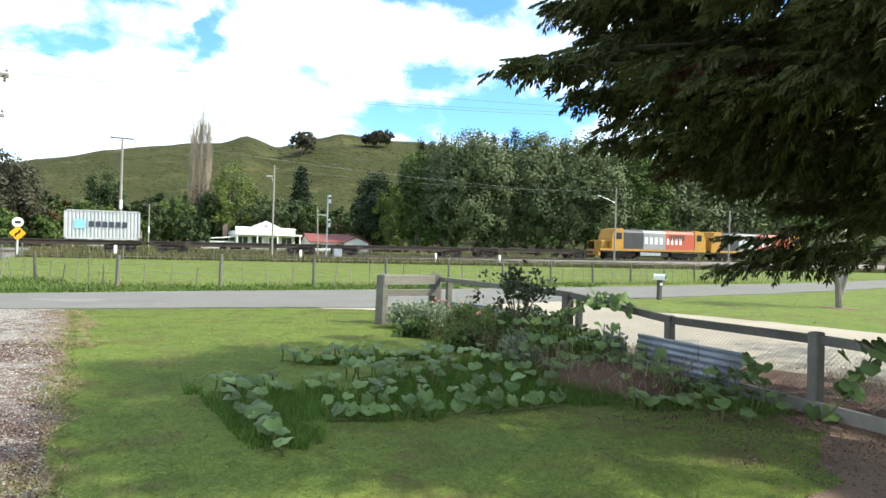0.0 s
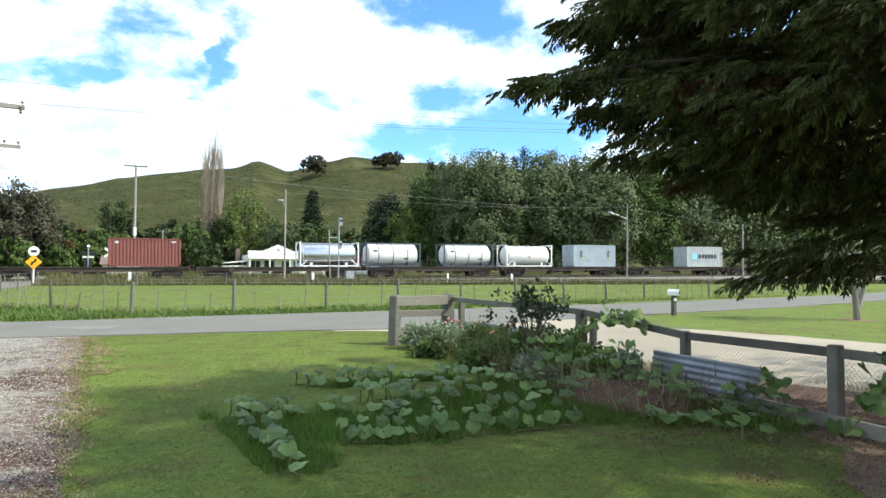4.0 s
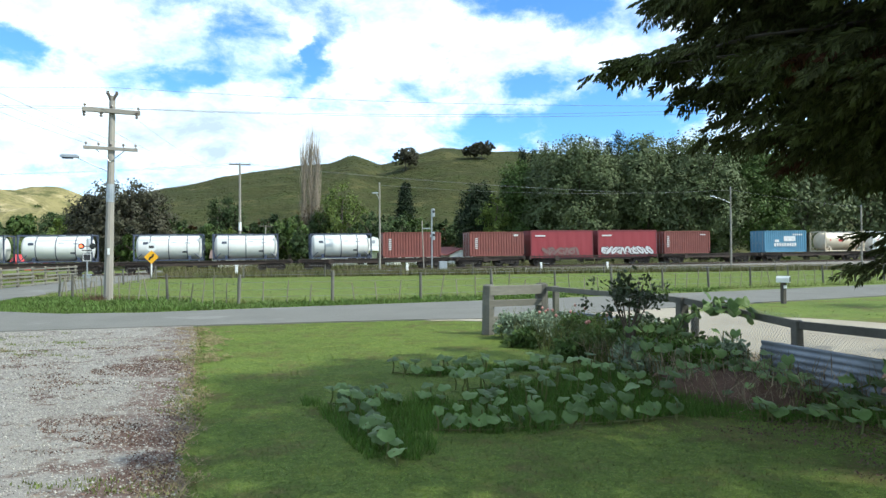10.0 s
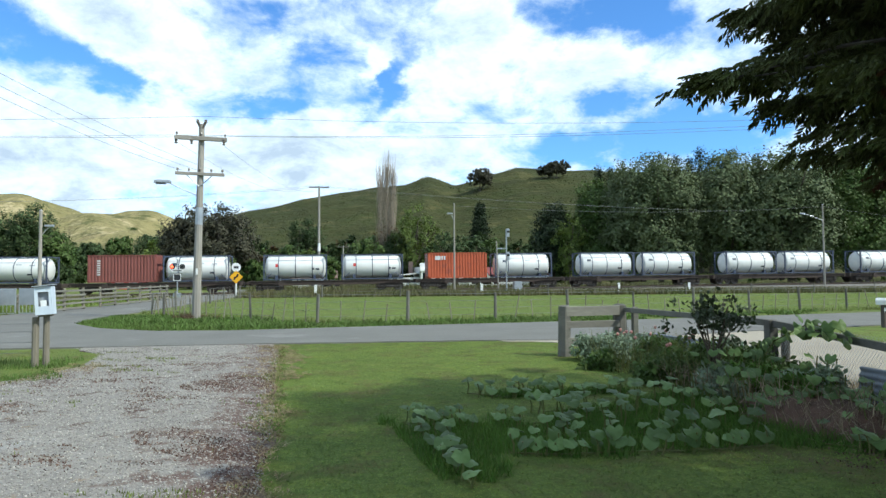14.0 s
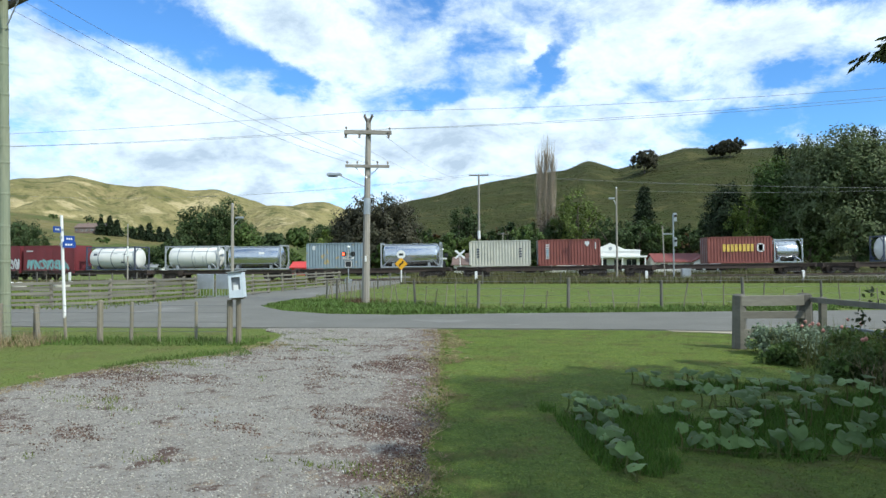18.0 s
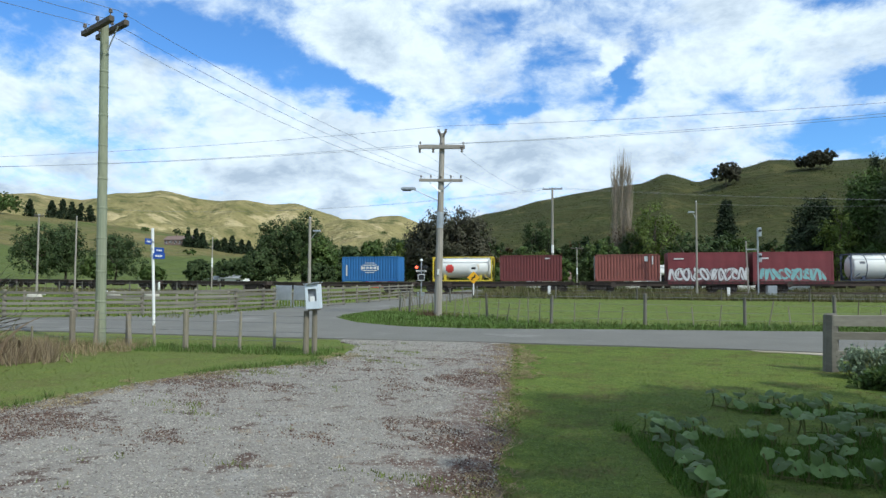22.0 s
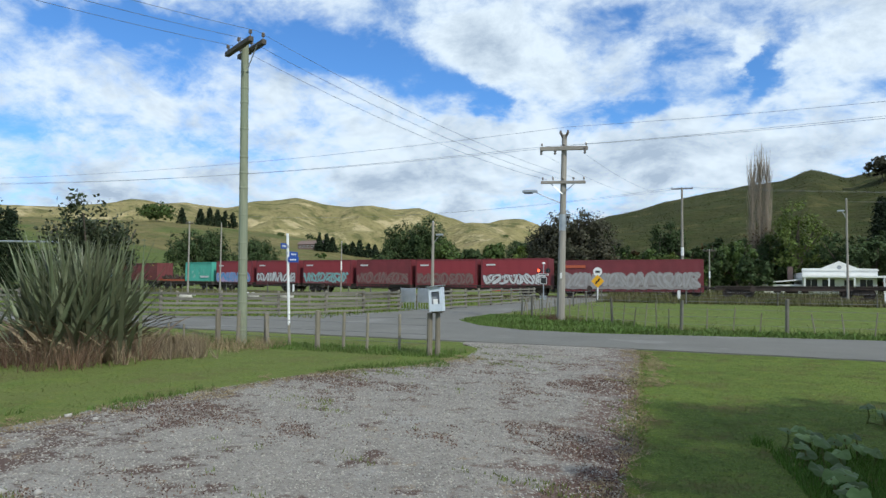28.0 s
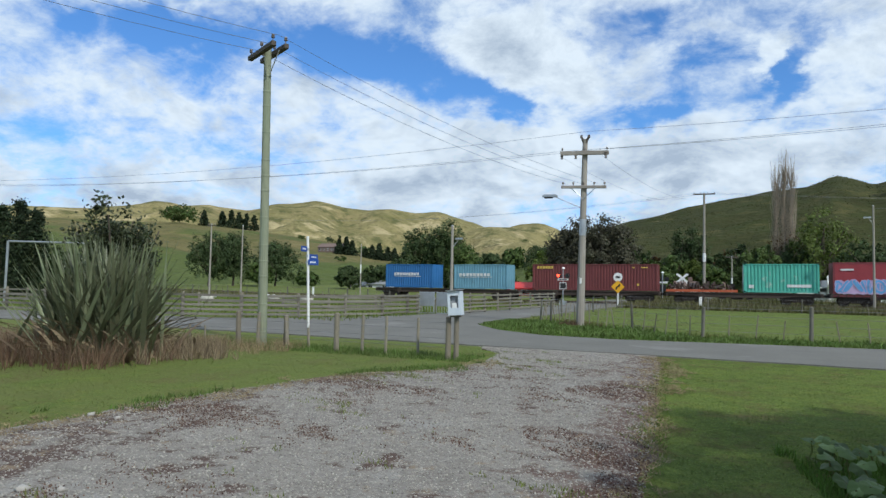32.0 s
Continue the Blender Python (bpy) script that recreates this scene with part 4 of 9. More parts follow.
def tank_container(front, rear, skin, frame_mat, label, length=6.06, radius=1.12, marks=(), ringed=True, height=2.5, end_frames=False):
    """A tank in a steel frame."""
    c = empty("tank_container", None, label, "tank container", "tank containers on the train")
    h, w = length / 2, 1.2
    fr = Build()
    zc = height - radius - 0.14
    for sx in (-1, 1):
        for sy in (-1, 1):
            fr.box(sx * (h - 0.06) - 0.06, sx * (h - 0.06) + 0.06, sy * (w - 0.06) - 0.06, sy * (w - 0.06) + 0.06, 0, height)
            fr.cyl((sx * (h - 0.06), sy * (w - 0.06), 0.05), (sx * (h - 0.75), sy * (w - 0.06), 0.05 + 0.6), 0.045, n=6)
            fr.cyl((sx * (h - 0.06), sy * (w - 0.06), height * 0.30), (sx * (h - 0.06), sy * 0.5, 0.06), 0.04, n=6)
            fr.cyl((sx * (h - 0.06), sy * (w - 0.06), height * 0.70), (sx * (h - 0.06), sy * 0.5, height - 0.06), 0.04, n=6)
        for z in (0.06, height - 0.06):
            fr.box(sx * (h - 0.06) - 0.05, sx * (h - 0.06) + 0.05, -w + 0.05, w - 0.05, z - 0.06, z + 0.06)
    for sy in (-1, 1):
        fr.box(-h + 0.1, h - 0.1, sy * (w - 0.05) - 0.05, sy * (w - 0.05) + 0.05, 0.02, 0.14)
        if not end_frames:
            fr.box(-h + 0.1, h - 0.1, sy * (w - 0.05) - 0.035, sy * (w - 0.05) + 0.035, height - 0.08, height - 0.01)
    part("frame", fr, frame_mat, c)
    e = h - 0.10
    tank = Build().lathe([(0.0, -e), (radius * 0.45, -e + 0.03), (radius * 0.8, -e + 0.13), (radius * 0.97, -e + 0.28), (radius, -e + 0.36), (radius, e - 0.36), (radius * 0.97, e - 0.28), (radius * 0.8, e - 0.13), (radius * 0.45, e - 0.03), (0.0, e)],
                         28, pose(0, 0, zc, 0, 90, 0))
    part("tank", tank, skin, c, smooth=True)
    if ringed:
        for x in np.linspace(-e * 0.55, e * 0.55, 3):
            r = Build().lathe([(radius + 0.001, x - 0.035), (radius + 0.022, x - 0.035), (radius + 0.022, x + 0.035), (radius + 0.001, x + 0.035)], 28, pose(0, 0, zc, 0, 90, 0))
            part("band", r, frame_mat if skin is not P_SILVER else skin, c)
    wk = Build()
    for y in (-0.24, 0.24):
        wk.box(-e * 0.9, e * 0.9, y - 0.09, y + 0.09, zc + radius + 0.02, zc + radius + 0.05)
    for x in np.linspace(-e * 0.85, e * 0.85, 7):
        wk.box(x - 0.03, x + 0.03, -0.33, 0.33, zc + radius - 0.06, zc + radius + 0.02)
    part("walkway", wk, M_GALV, c)
    ml = Build().cyl((0.3, 0, zc + radius - 0.02), (0.3, 0, zc + radius + 0.09), 0.27, n=14)
    part("hatch", ml, M_GALV, c)
    cr = Build()
    for x in (-e * 0.62, e * 0.62):
        cr.box(x - 0.12, x + 0.12, -0.85, 0.85, 0.05, zc - radius * 0.72)
    part("cradle", cr, frame_mat, c)
    for name, material, rects in marks:
        for x0, x1, z0, z1 in rects:
            b = Build()
            zs = np.linspace(z0, z1, 4)
            pts = [-(math.sqrt(max(0.02, (radius + 0.012) ** 2 - (z - zc) ** 2))) for z in zs]
            for k in range(3):
                b.add([(x0, pts[k], zs[k]), (x1, pts[k], zs[k]), (x1, pts[k + 1], zs[k + 1]), (x0, pts[k + 1], zs[k + 1])], [(0, 1, 2, 3)])
            part(name, b, material, c)
    load_up(c, front, rear)
    return c


def curtain_box(front, rear, colour, label, spray=None, spray_span=(0.08, 0.92), spray_top=0.5, extra=None, height=3.0, up=0.78):
    """A curtain-sided swap body with sagging fabric, posts, and painted lettering."""
    length = front - rear
    c = empty("curtain_sided_box", None, label, "curtain-sided container", "curtain-sided boxes on the train")
    h, w = length / 2, 1.23
    fr = Build()
    for sx in (-1, 1):
        for sy in (-1, 1):
            fr.box(sx * (h - 0.07) - 0.07, sx * (h - 0.07) + 0.07, sy * (w - 0.06) - 0.06, sy * (w - 0.06) + 0.06, 0, height)
        fr.box(sx * (h - 0.04) - 0.04, sx * (h - 0.04) + 0.04, -w + 0.05, w - 0.05, 0.05, height - 0.05)
    for sy in (-1, 1):
        fr.box(-h + 0.1, h - 0.1, sy * (w - 0.05) - 0.05, sy * (w - 0.05) + 0.05, height - 0.14, height)
        fr.box(-h + 0.1, h - 0.1, sy * (w - 0.05) - 0.05, sy * (w - 0.05) + 0.05, 0.0, 0.14)
    part("frame", fr, P_CURTAIN_DARK, c)
    part("roof", Build().box(-h + 0.06, h - 0.06, -w + 0.06, w - 0.06, height - 0.04, height + 0.012), P_CURTAIN_DARK, c)
    part("floor", Build().box(-h + 0.1, h - 0.1, -w + 0.08, w - 0.08, 0.06, 0.16), M_DECK, c)
    n = int(length / 0.22)
    for sy in (-1, 1):
        b = Build()
        for k in range(n + 1):
            x = -h + 0.15 + (2 * h - 0.3) * k / n
            for j, z in enumerate((0.10, 0.7, 1.4, 2.1, height - 0.10)):
                o = 0.018 * math.sin(x * 5.2 + j) + 0.014 * math.sin(x * 11.0)
                b.v.append((x, sy * (w - 0.02 + o * (0.4 if j in (0, 4) else 1)), z))
        for k in range(n):
            for j in range(4):
                a = k * 5 + j
                b.f.append((a, a + 5, a + 6, a + 1) if sy < 0 else (a + 1, a + 6, a + 5, a))
        part("curtain", b, colour, c, smooth=True)
    for k in range(int(length / 0.6)):
        x = -h + 0.4 + k * 0.6
        part("strap", Build().box(x - 0.025, x + 0.025, -w - 0.035, -w - 0.028, 0.06, 0.42), M_BLACK, c)
    part("strap_rail", Build().box(-h + 0.2, h - 0.2, -w - 0.034, -w - 0.029, 0.02, 0.06), M_BLACK, c)
    if spray:
        fill, rim, haze = spray
        rr = random.Random(int(-front * 10))
        x0, x1 = -h + spray_span[0] * length, -h + spray_span[1] * length
        tall = (height - 0.3) * spray_top
        b = Build()
        m = 26
        for k in range(m + 1):
            x = x0 + (x1 - x0) * k / m
            top = 0.3 + tall * (0.80 + 0.12 * math.sin(k * 1.9) + 0.10 * math.sin(k * 0.7))
            b.v += [(x, -w - 0.036, 0.28 + 0.05 * math.sin(k * 2.3)), (x, -w - 0.036, top)]
        for k in range(m):
            b.f.append((2 * k, 2 * k + 2, 2 * k + 3, 2 * k + 1))
        part("graffiti_ground", b, haze, c)
        # interlocking loops of paint with a wider outline behind them
        n = max(4, int((x1 - x0) / 0.55))
        for k in range(n):
            cx, cz = x0 + (x1 - x0) * (k + 0.5) / n + rr.uniform(-0.08, 0.08), 0.34 + tall * rr.uniform(0.46, 0.54)
            hw, hh = (x1 - x0) / n * rr.uniform(0.55, 0.85), tall * rr.uniform(0.34, 0.44)
            f1, f2, p1, p2 = rr.choice((1, 2, 3)), rr.choice((2, 3)), rr.uniform(0, 6.28), rr.uniform(0, 6.28)
            way = [(cx + hw * math.cos(f1 * a + p1), cz + hh * math.sin(f2 * a + p2)) for a in np.linspace(0, 4.6, 22)]
            for name, half, y, mt in (("graffiti_outline", 0.16, 0.040, rim), ("graffiti_stroke", 0.10, 0.044, fill)):
                lb = Build()
                for q, (px, pz) in enumerate(way):
                    (ax, az), (bx, bz) = way[max(0, q - 1)], way[min(len(way) - 1, q + 1)]
                    dl = math.hypot(bx - ax, bz - az) or 1.0
                    ox, oz = -(bz - az) / dl * half, (bx - ax) / dl * half
                    out = w + y + 0.009 * (k % 3) + 0.0004 * q
                    lb.v += [(px - ox, -out, pz - oz), (px + ox, -out, pz + oz)]
                for q in range(len(way) - 1):
                    lb.f.append((2 * q, 2 * q + 1, 2 * q + 3, 2 * q + 2))
                part(name, lb, mt, c)
    if extra:
        bars(c, extra, -w - 0.034)
    load_up(c, front, rear, up)
    return c


def locomotive(front, rear, porch):
    """A double-ended diesel locomotive: full-width body between two yellow cabs, three-axle bogies."""
    length = front - rear
    h = length / 2
    c = empty("diesel_locomotive", None, "yellow, grey and red diesel locomotive with a cab at each end", "locomotive", "locomotives of the train")
    a0 = -h + (2.1 if porch else 0.4)
    part("underframe", Build().box(-h + 0.3, h - 0.3, -1.3, 1.3, 0.95, 1.22), P_LOCODARK, c)
    part("sill", Build().box(-h + 0.3, h - 0.3, -1.40, -1.34, 1.06, 1.32), P_LOCOYELLOW, c)
    spans = ((a0 + 1.8, a0 + 5.0, P_LOCODARK), (a0 + 5.0, a0 + 8.6, P_LOCOGREY), (a0 + 8.6, h - 2.3, P_LOCORED))
    for x0, x1, mt in spans:
        b = Build()
        out = [(-1.34, 1.22), (-1.34, 3.35), (-1.20, 3.62), (-0.8, 3.74), (0.8, 3.74), (1.20, 3.62), (1.34, 3.35), (1.34, 1.22)]
        b.add([(x0, y, z) for y, z in out] + [(x1, y, z) for y, z in out], [tuple(range(8)), tuple(range(15, 7, -1))] + [(k, 8 + k, 8 + (k + 1) % 8, (k + 1) % 8) for k in range(8)])
        part("body_panel", b, mt, c)
    part("roof_walk", Build().slab(a0 + 1.9, h - 2.4, -0.95, 0.95, 3.73, 3.80, 0.02), P_LOCODARK, c)
    for k in range(9):
        x = a0 + 9.2 + k * 0.30
        part("louvre", Build().box(x, x + 0.16, -1.362, -1.342, 2.5, 3.2), P_LOCODARK, c)
    bars(c, [("lettering", M_MARK_WHITE, lettering(a0 + 5.2, a0 + 8.4, 1.95, 2.85, 4, 0.4)), ("lettering", M_MARK_WHITE, lettering(a0 + 8.8, a0 + 11.6, 1.95, 2.75, 4, 0.45))], -1.35)
    for x0, x1, nose in ((a0, a0 + 1.8, -1), (h - 2.3, h - 0.3, 1)):
        p = [(x0, 1.22), (x1, 1.22), (x1, 3.72 if nose < 0 else 2.55), (x1 - (0.15 if nose < 0 else 0.45), 3.86 if nose < 0 else 3.75), (x0 + (0.45 if nose < 0 else 0.15), 3.86 if nose > 0 else 3.75), (x0, 2.55 if nose < 0 else 3.72)]
        cab = part("cab", Build().prism(p, -1.36, 1.36), P_LOCOYELLOW, c)
        xm = (x0 + x1) / 2 + (0.2 if nose < 0 else -0.2)
        part("window", Build().box(xm - 0.42, xm + 0.42, -1.375, -1.358, 2.5, 3.3), M_GLASS, cab)
        part("door_line", Build().box(xm - nose * 0.75 - 0.03, xm - nose * 0.75 + 0.03, -1.37, -1.358, 1.3, 3.4), P_LOCODARK, cab)
        part("headlight", Build().cyl((x1 if nose > 0 else x0, 0, 1.9), ((x1 if nose > 0 else x0) + nose * 0.06, 0, 1.9), 0.14, n=10), M_WHITE, cab)
    if porch:
        part("porch", Build().slab(-h + 1.0, a0, -0.75, 0.75, 1.22, 2.35, 0.08), P_LOCOYELLOW, c)
        part("porch_deck", Build().box(-h + 0.3, a0, -1.3, 1.3, 1.15, 1.24), P_LOCODARK, c)
        for y in (-1.25, 1.25):
            part("handrail", Build().tube([(-h + 0.4, y, 1.25), (-h + 0.4, y, 2.2), (-h + 1.2, y, 2.3), (a0 - 0.1, y, 2.3)], 0.025, 0.025, 5), P_LOCOYELLOW, c)
        part("end_rail", Build().tube([(-h + 0.4, -1.25, 2.2), (-h + 0.4, 1.25, 2.2)], 0.025, 0.025, 5), P_LOCOYELLOW, c)
        part("porch_step", Build().box(-h + 0.2, -h + 0.5, -1.25, 1.25, 0.45, 1.22), P_LOCOYELLOW, c)
        for x in (-h + 0.4, -h + 1.2, a0 - 0.1):
            part("stanchion", Build().cyl((x, -1.25, 1.2), (x, -1.25, 2.2), 0.02, n=5), P_LOCOYELLOW, c)
    part("fuel_tank", Build().slab(-2.4, 2.4, -1.25, 1.25, 0.35, 0.95, 0.08), M_BOGIE, c)
    part("battery_box", Build().slab(-2.3, 1.0, -1.33, -1.26, 0.5, 0.9, 0.02), P_GREYFRAME, c)
    for x in (-h + 3.9, h - 3.6):
        side = [(-2.3, 0.5), (-2.2, 0.85), (2.2, 0.85), (2.3, 0.5), (1.6, 0.35), (-1.6, 0.35)]
        bo = part("bogie", Build().prism(side, -1.02, -0.90).prism(side, 0.90, 1.02).box(-0.2, 0.2, -1.0, 1.0, 0.5, 0.8), M_BOGIE, c, m=pose(x, 0, 0))
        for wx in (-1.7, 0, 1.7):
            for wy, turn in ((-0.56, 0), (0.56, 180)):
                part("wheel", WHEEL, None, bo, m=pose(wx, wy, 0.44, 0, 0, turn))
    for x in (-2.6, 1.4, 3.0):
        part("roof_fan", Build().cyl((x, 0, 3.74), (x, 0, 3.90), 0.55, 0.5, 12), P_LOCODARK, c)
    MOVERS.append((c, (front + rear) / 2, 0.0))


locomotive(69.0, 51.1, True)
locomotive(87.2, 69.3, False)
for a, b in zip(*(lambda e: (e[:-1], e[1:]))([50.8, 34.0, 17.4, 0.8, -16.2, -33.2, -49.1, -65.6, -82.0, -98.9, -115.3, -128.8, -145.0, -153.2, -169.3, -185.6, -202.1, -218.3, -234.4, -250.7, -266.7, -280.3, -299.3,
                                              -315.4, -331.5, -347.3, -363.9, -379.7, -395.8, -412.0, -426.3, -440.6, -454.9, -469.2, -483.3, -497.9, -513.4, -529.1, -545.1, -558.7, -572.4, -590.3])):
    wagon(a, b)


def stripes(x0, x1, z0, z1, n=3):
    return [(x0, x1, z0 + (z1 - z0) * k / n, z0 + (z1 - z0) * (k + 0.55) / n) for k in range(n)]


box_container(0.2, -5.9, P_GREY, "light grey corrugated container with a pale blue square and dark lettering", [("blue_square", M_MARK_BLUE, [(-2.3, -1.35, 0.95, 1.75)]), ("lettering", M_MARK_DARK, lettering(-1.1, 2.1, 1.1, 1.6, 6))])
box_container(-17.1, -23.4, P_BLUEGREY, "pale blue-grey corrugated shipping container", [("mark", M_MARK_DARK, stripes(-2.1, -1.8, 1.2, 2.0) + stripes(1.8, 2.1, 1.2, 2.0)), ("mark", M_MARK_YELLOW, [(-2.1, -1.85, 0.8, 1.1), (1.8, 2.05, 0.8, 1.1)])])
tank_container(-26.2, -32.4, P_TANK, M_WHITE, "white tank container with white end frames", radius=1.1, ringed=False, end_frames=True, marks=[("red_mark", M_MARK_RED, [(-0.1, 0.12, 1.0, 1.2)])])
TANK_MARKS = [("mark", M_MARK_DARK, [(-2.2, -1.75, 1.55, 1.78), (1.2, 1.6, 0.75, 0.9)]), ("mark", P_GREYFRAME, [(0.2, 0.7, 1.7, 1.78), (1.4, 1.9, 1.62, 1.72)])]
for a in (-34.0, -42.8):
    tank_container(a, a - 6.06, P_TANK, P_DARKFRAME, "glossy white tank container in a dark blue frame", marks=TANK_MARKS)
tank_container(-49.6, -55.7, P_SILVER, M_WHITE, "silver tank container with white end frames", radius=1.14, ringed=False, end_frames=True)
box_container(-66.6, -72.9, P_RED, "rust-red corrugated shipping container", [("mark", M_MARK_WHITE, [(2.2, 2.6, 2.2, 2.32), (-2.5, -2.2, 2.1, 2.3)])])
for a, lab in ((-82.8, "stained cream tank container with rust streaks"), (-92.1, "dirty white tank container with small marks"), (-99.5, "rusty cream tank container in a worn frame")):
    tank_container(a, a - 6.06, P_BEIGE if a != -92.1 else P_TANK, M_WHITE if a == -92.1 else P_BEIGE, lab, radius=1.1, ringed=False, end_frames=True, marks=[("mark", M_MARK_RED, [(-0.9, -0.1, 1.2, 1.5), (-2.2, -2.0, 1.3, 1.5)]), ("mark", P_GREYFRAME, [(1.9, 2.3, 1.6, 1.9)])])
box_container(-108.3, -114.6, P_SKY, "sky blue corrugated container with a white emblem", [("emblem", M_MARK_WHITE, lettering(-1.7, 1.6, 0.7, 1.1, 9) + [(-0.3, 1.4, 1.3, 1.9), (-1.6, -1.0, 1.2, 1.5)]), ("lettering", M_MARK_WHITE, lettering(1.0, 2.5, 2.0, 2.2, 5))])
box_container(-122.0, -128.3, P_RED, "red-brown corrugated shipping container", [("lettering", M_MARK_WHITE, stripes(-2.7, -2.4, 0.8, 2.1, 6) + [(1.7, 2.4, 2.1, 2.2)])])
curtain_box(-129.2, -136.6, P_CURTAIN, "bright red curtain-sided box with white sprayed lettering", G_WHITE, (0.08, 0.90), 0.30, [("label", M_MARK_WHITE, [(-3.2, -2.0, 2.35, 2.5)])])
curtain_box(-137.2, -144.6, P_CURTAIN, "bright red curtain-sided box with dark sprayed patches", G_BROWN, (0.2, 0.75), 0.30, [("label", M_MARK_WHITE, [(-3.2, -2.0, 2.35, 2.5)])])
for a in (-145.4, -154.6):
    box_container(a, a - 6.06, P_RED, "rust-red corrugated container with white upright lettering", [("lettering", M_MARK_WHITE, stripes(-2.45, -2.15, 0.8, 2.0, 6) + [(1.9, 2.4, 2.1, 2.3)])])
for a in (-161.8, -170.9, -177.8, -187.2, -194.2, -203.9, -210.8, -219.9):
    tank_container(a, a - 6.06, P_TANK, P_DARKFRAME, "glossy white tank container in a dark blue frame", marks=TANK_MARKS)
box_container(-226.8, -232.9, P_ORANGE, "orange-red corrugated container with white lettering", [("lettering", M_MARK_WHITE, [(-2.3, -1.75, 1.85, 2.25), (-1.65, -1.5, 1.85, 2.25), (-1.4, -1.25, 1.85, 2.25)])])
for a in (-235.4, -242.9):
    tank_container(a, a - 6.06, P_TANK, P_DARKFRAME, "white tank container with a round red mark", radius=1.08, marks=[("mark", M_MARK_RED, [(-1.9, -1.6, 1.3, 1.6)]), ("mark", M_MARK_DARK, [(1.6, 1.8, 1.0, 1.2), (1.95, 2.3, 1.0, 1.15)])])
tank_container(-252.1, -258.2, P_TANK, P_DARKFRAME, "glossy white tank container in a dark blue frame", marks=TANK_MARKS)
box_container(-258.7, -264.9, P_RED, "rust-red corrugated container with white upright lettering", [("lettering", M_MARK_WHITE, stripes(-2.2, -1.9, 0.7, 2.2, 7))])
tank_container(-268.3, -274.5, P_TANK, P_DARKFRAME, "glossy white tank container in a dark blue frame", marks=TANK_MARKS)
tank_container(-281.8, -284.5, P_SILVER, P_SILVER, "short polished silver tank with a hatch", length=2.7, radius=1.05, ringed=True, height=2.3)
box_container(-284.6, -290.8, P_RED, "red container with a row of yellow lettering and a white disc", [("lettering", M_MARK_YELLOW, lettering(-1.6, 1.4, 1.15, 1.85, 8, 0.3)), ("disc", M_MARK_WHITE, [(1.6, 2.3, 1.2, 1.8), (1.75, 2.15, 1.1, 1.9)])])
box_container(-300.9, -307.1, P_RED, "red-brown corrugated container with white marks", [("lettering", M_MARK_WHITE, stripes(-2.3, -1.95, 0.7, 2.2, 7)), ("panel", M_MARK_BLUE, [(-2.2, -2.05, 0.9, 1.7)]), ("mark", M_MARK_WHITE, [(1.5, 1.95, 2.05, 2.35), (1.65, 1.85, 1.9, 2.05), (2.5, 2.6, 1.6, 2.3)])])
box_container(-307.7, -313.9, P_CREAM, "cream corrugated shipping container", [("mark", M_MARK_DARK, stripes(-2.3, -2.05, 0.9, 1.9, 4) + stripes(1.9, 2.15, 0.9, 1.9, 4))])
tank_container(-316.7, -322.8, P_SILVER, P_GREYFRAME, "polished silver tank container", radius=1.12, ringed=False, end_frames=True, marks=[("mark", M_MARK_WHITE, [(1.9, 2.2, 0.5, 0.75)])])
box_container(-324.4, -330.3, P_MIXED, "weathered grey, blue and yellow corrugated container", [("mark", M_MARK_WHITE, [(-2.4, -2.1, 1.9, 2.3)])])
tank_container(-333.0, -339.1, P_SILVER, P_GREYFRAME, "polished silver tank container", radius=1.12, ringed=False, end_frames=True, marks=[("mark", M_MARK_WHITE, [(0.6, 1.2, 1.55, 1.8)])])
tank_container(-339.8, -345.7, P_TANK, P_GREYFRAME, "off-white tank container with a square panel", radius=1.1, marks=[("panel", P_GREYFRAME, [(0.3, 0.34, 0.7, 1.4), (1.2, 1.24, 0.7, 1.4)])])
tank_container(-349.2, -355.3, P_TANK, P_DARKFRAME, "glossy white tank container in a dark blue frame", marks=TANK_MARKS)
curtain_box(-356.7, -363.6, P_CURTAIN_DARK, "dark red curtain-sided box with teal sprayed paint", G_TEAL, (0.1, 0.9), 0.42, [("label", M_MARK_WHITE, [(-3.0, -2.1, 2.35, 2.48)])])
curtain_box(-364.1, -371.2, P_CURTAIN_DARK, "dark red curtain-sided box with white sprayed lettering", G_WHITE, (0.03, 0.97), 0.46, [("label", M_MARK_WHITE, [(-3.0, -2.1, 2.35, 2.48)])])
box_container(-371.8, -378.1, P_RED, "red-brown corrugated shipping container", [("mark", M_MARK_WHITE, [(1.6, 1.9, 1.9, 2.4), (2.3, 2.4, 1.6, 2.4)])])
box_container(-381.1, -387.3, P_MAROON, "maroon corrugated shipping container", [("mark", M_MARK_WHITE, [(1.4, 1.9, 2.2, 2.3)])])
tank_container(-388.0, -394.1, P_TANK, P_YELLOW, "white tank in a bright yellow frame with a red disc", radius=1.0, ringed=False, marks=[("red_disc", M_MARK_RED, [(-1.7, -0.9, 1.05, 1.55), (-1.55, -1.05, 0.9, 1.7)]), ("mark", P_BEIGE, [(0.9, 1.7, 1.2, 1.7)])])
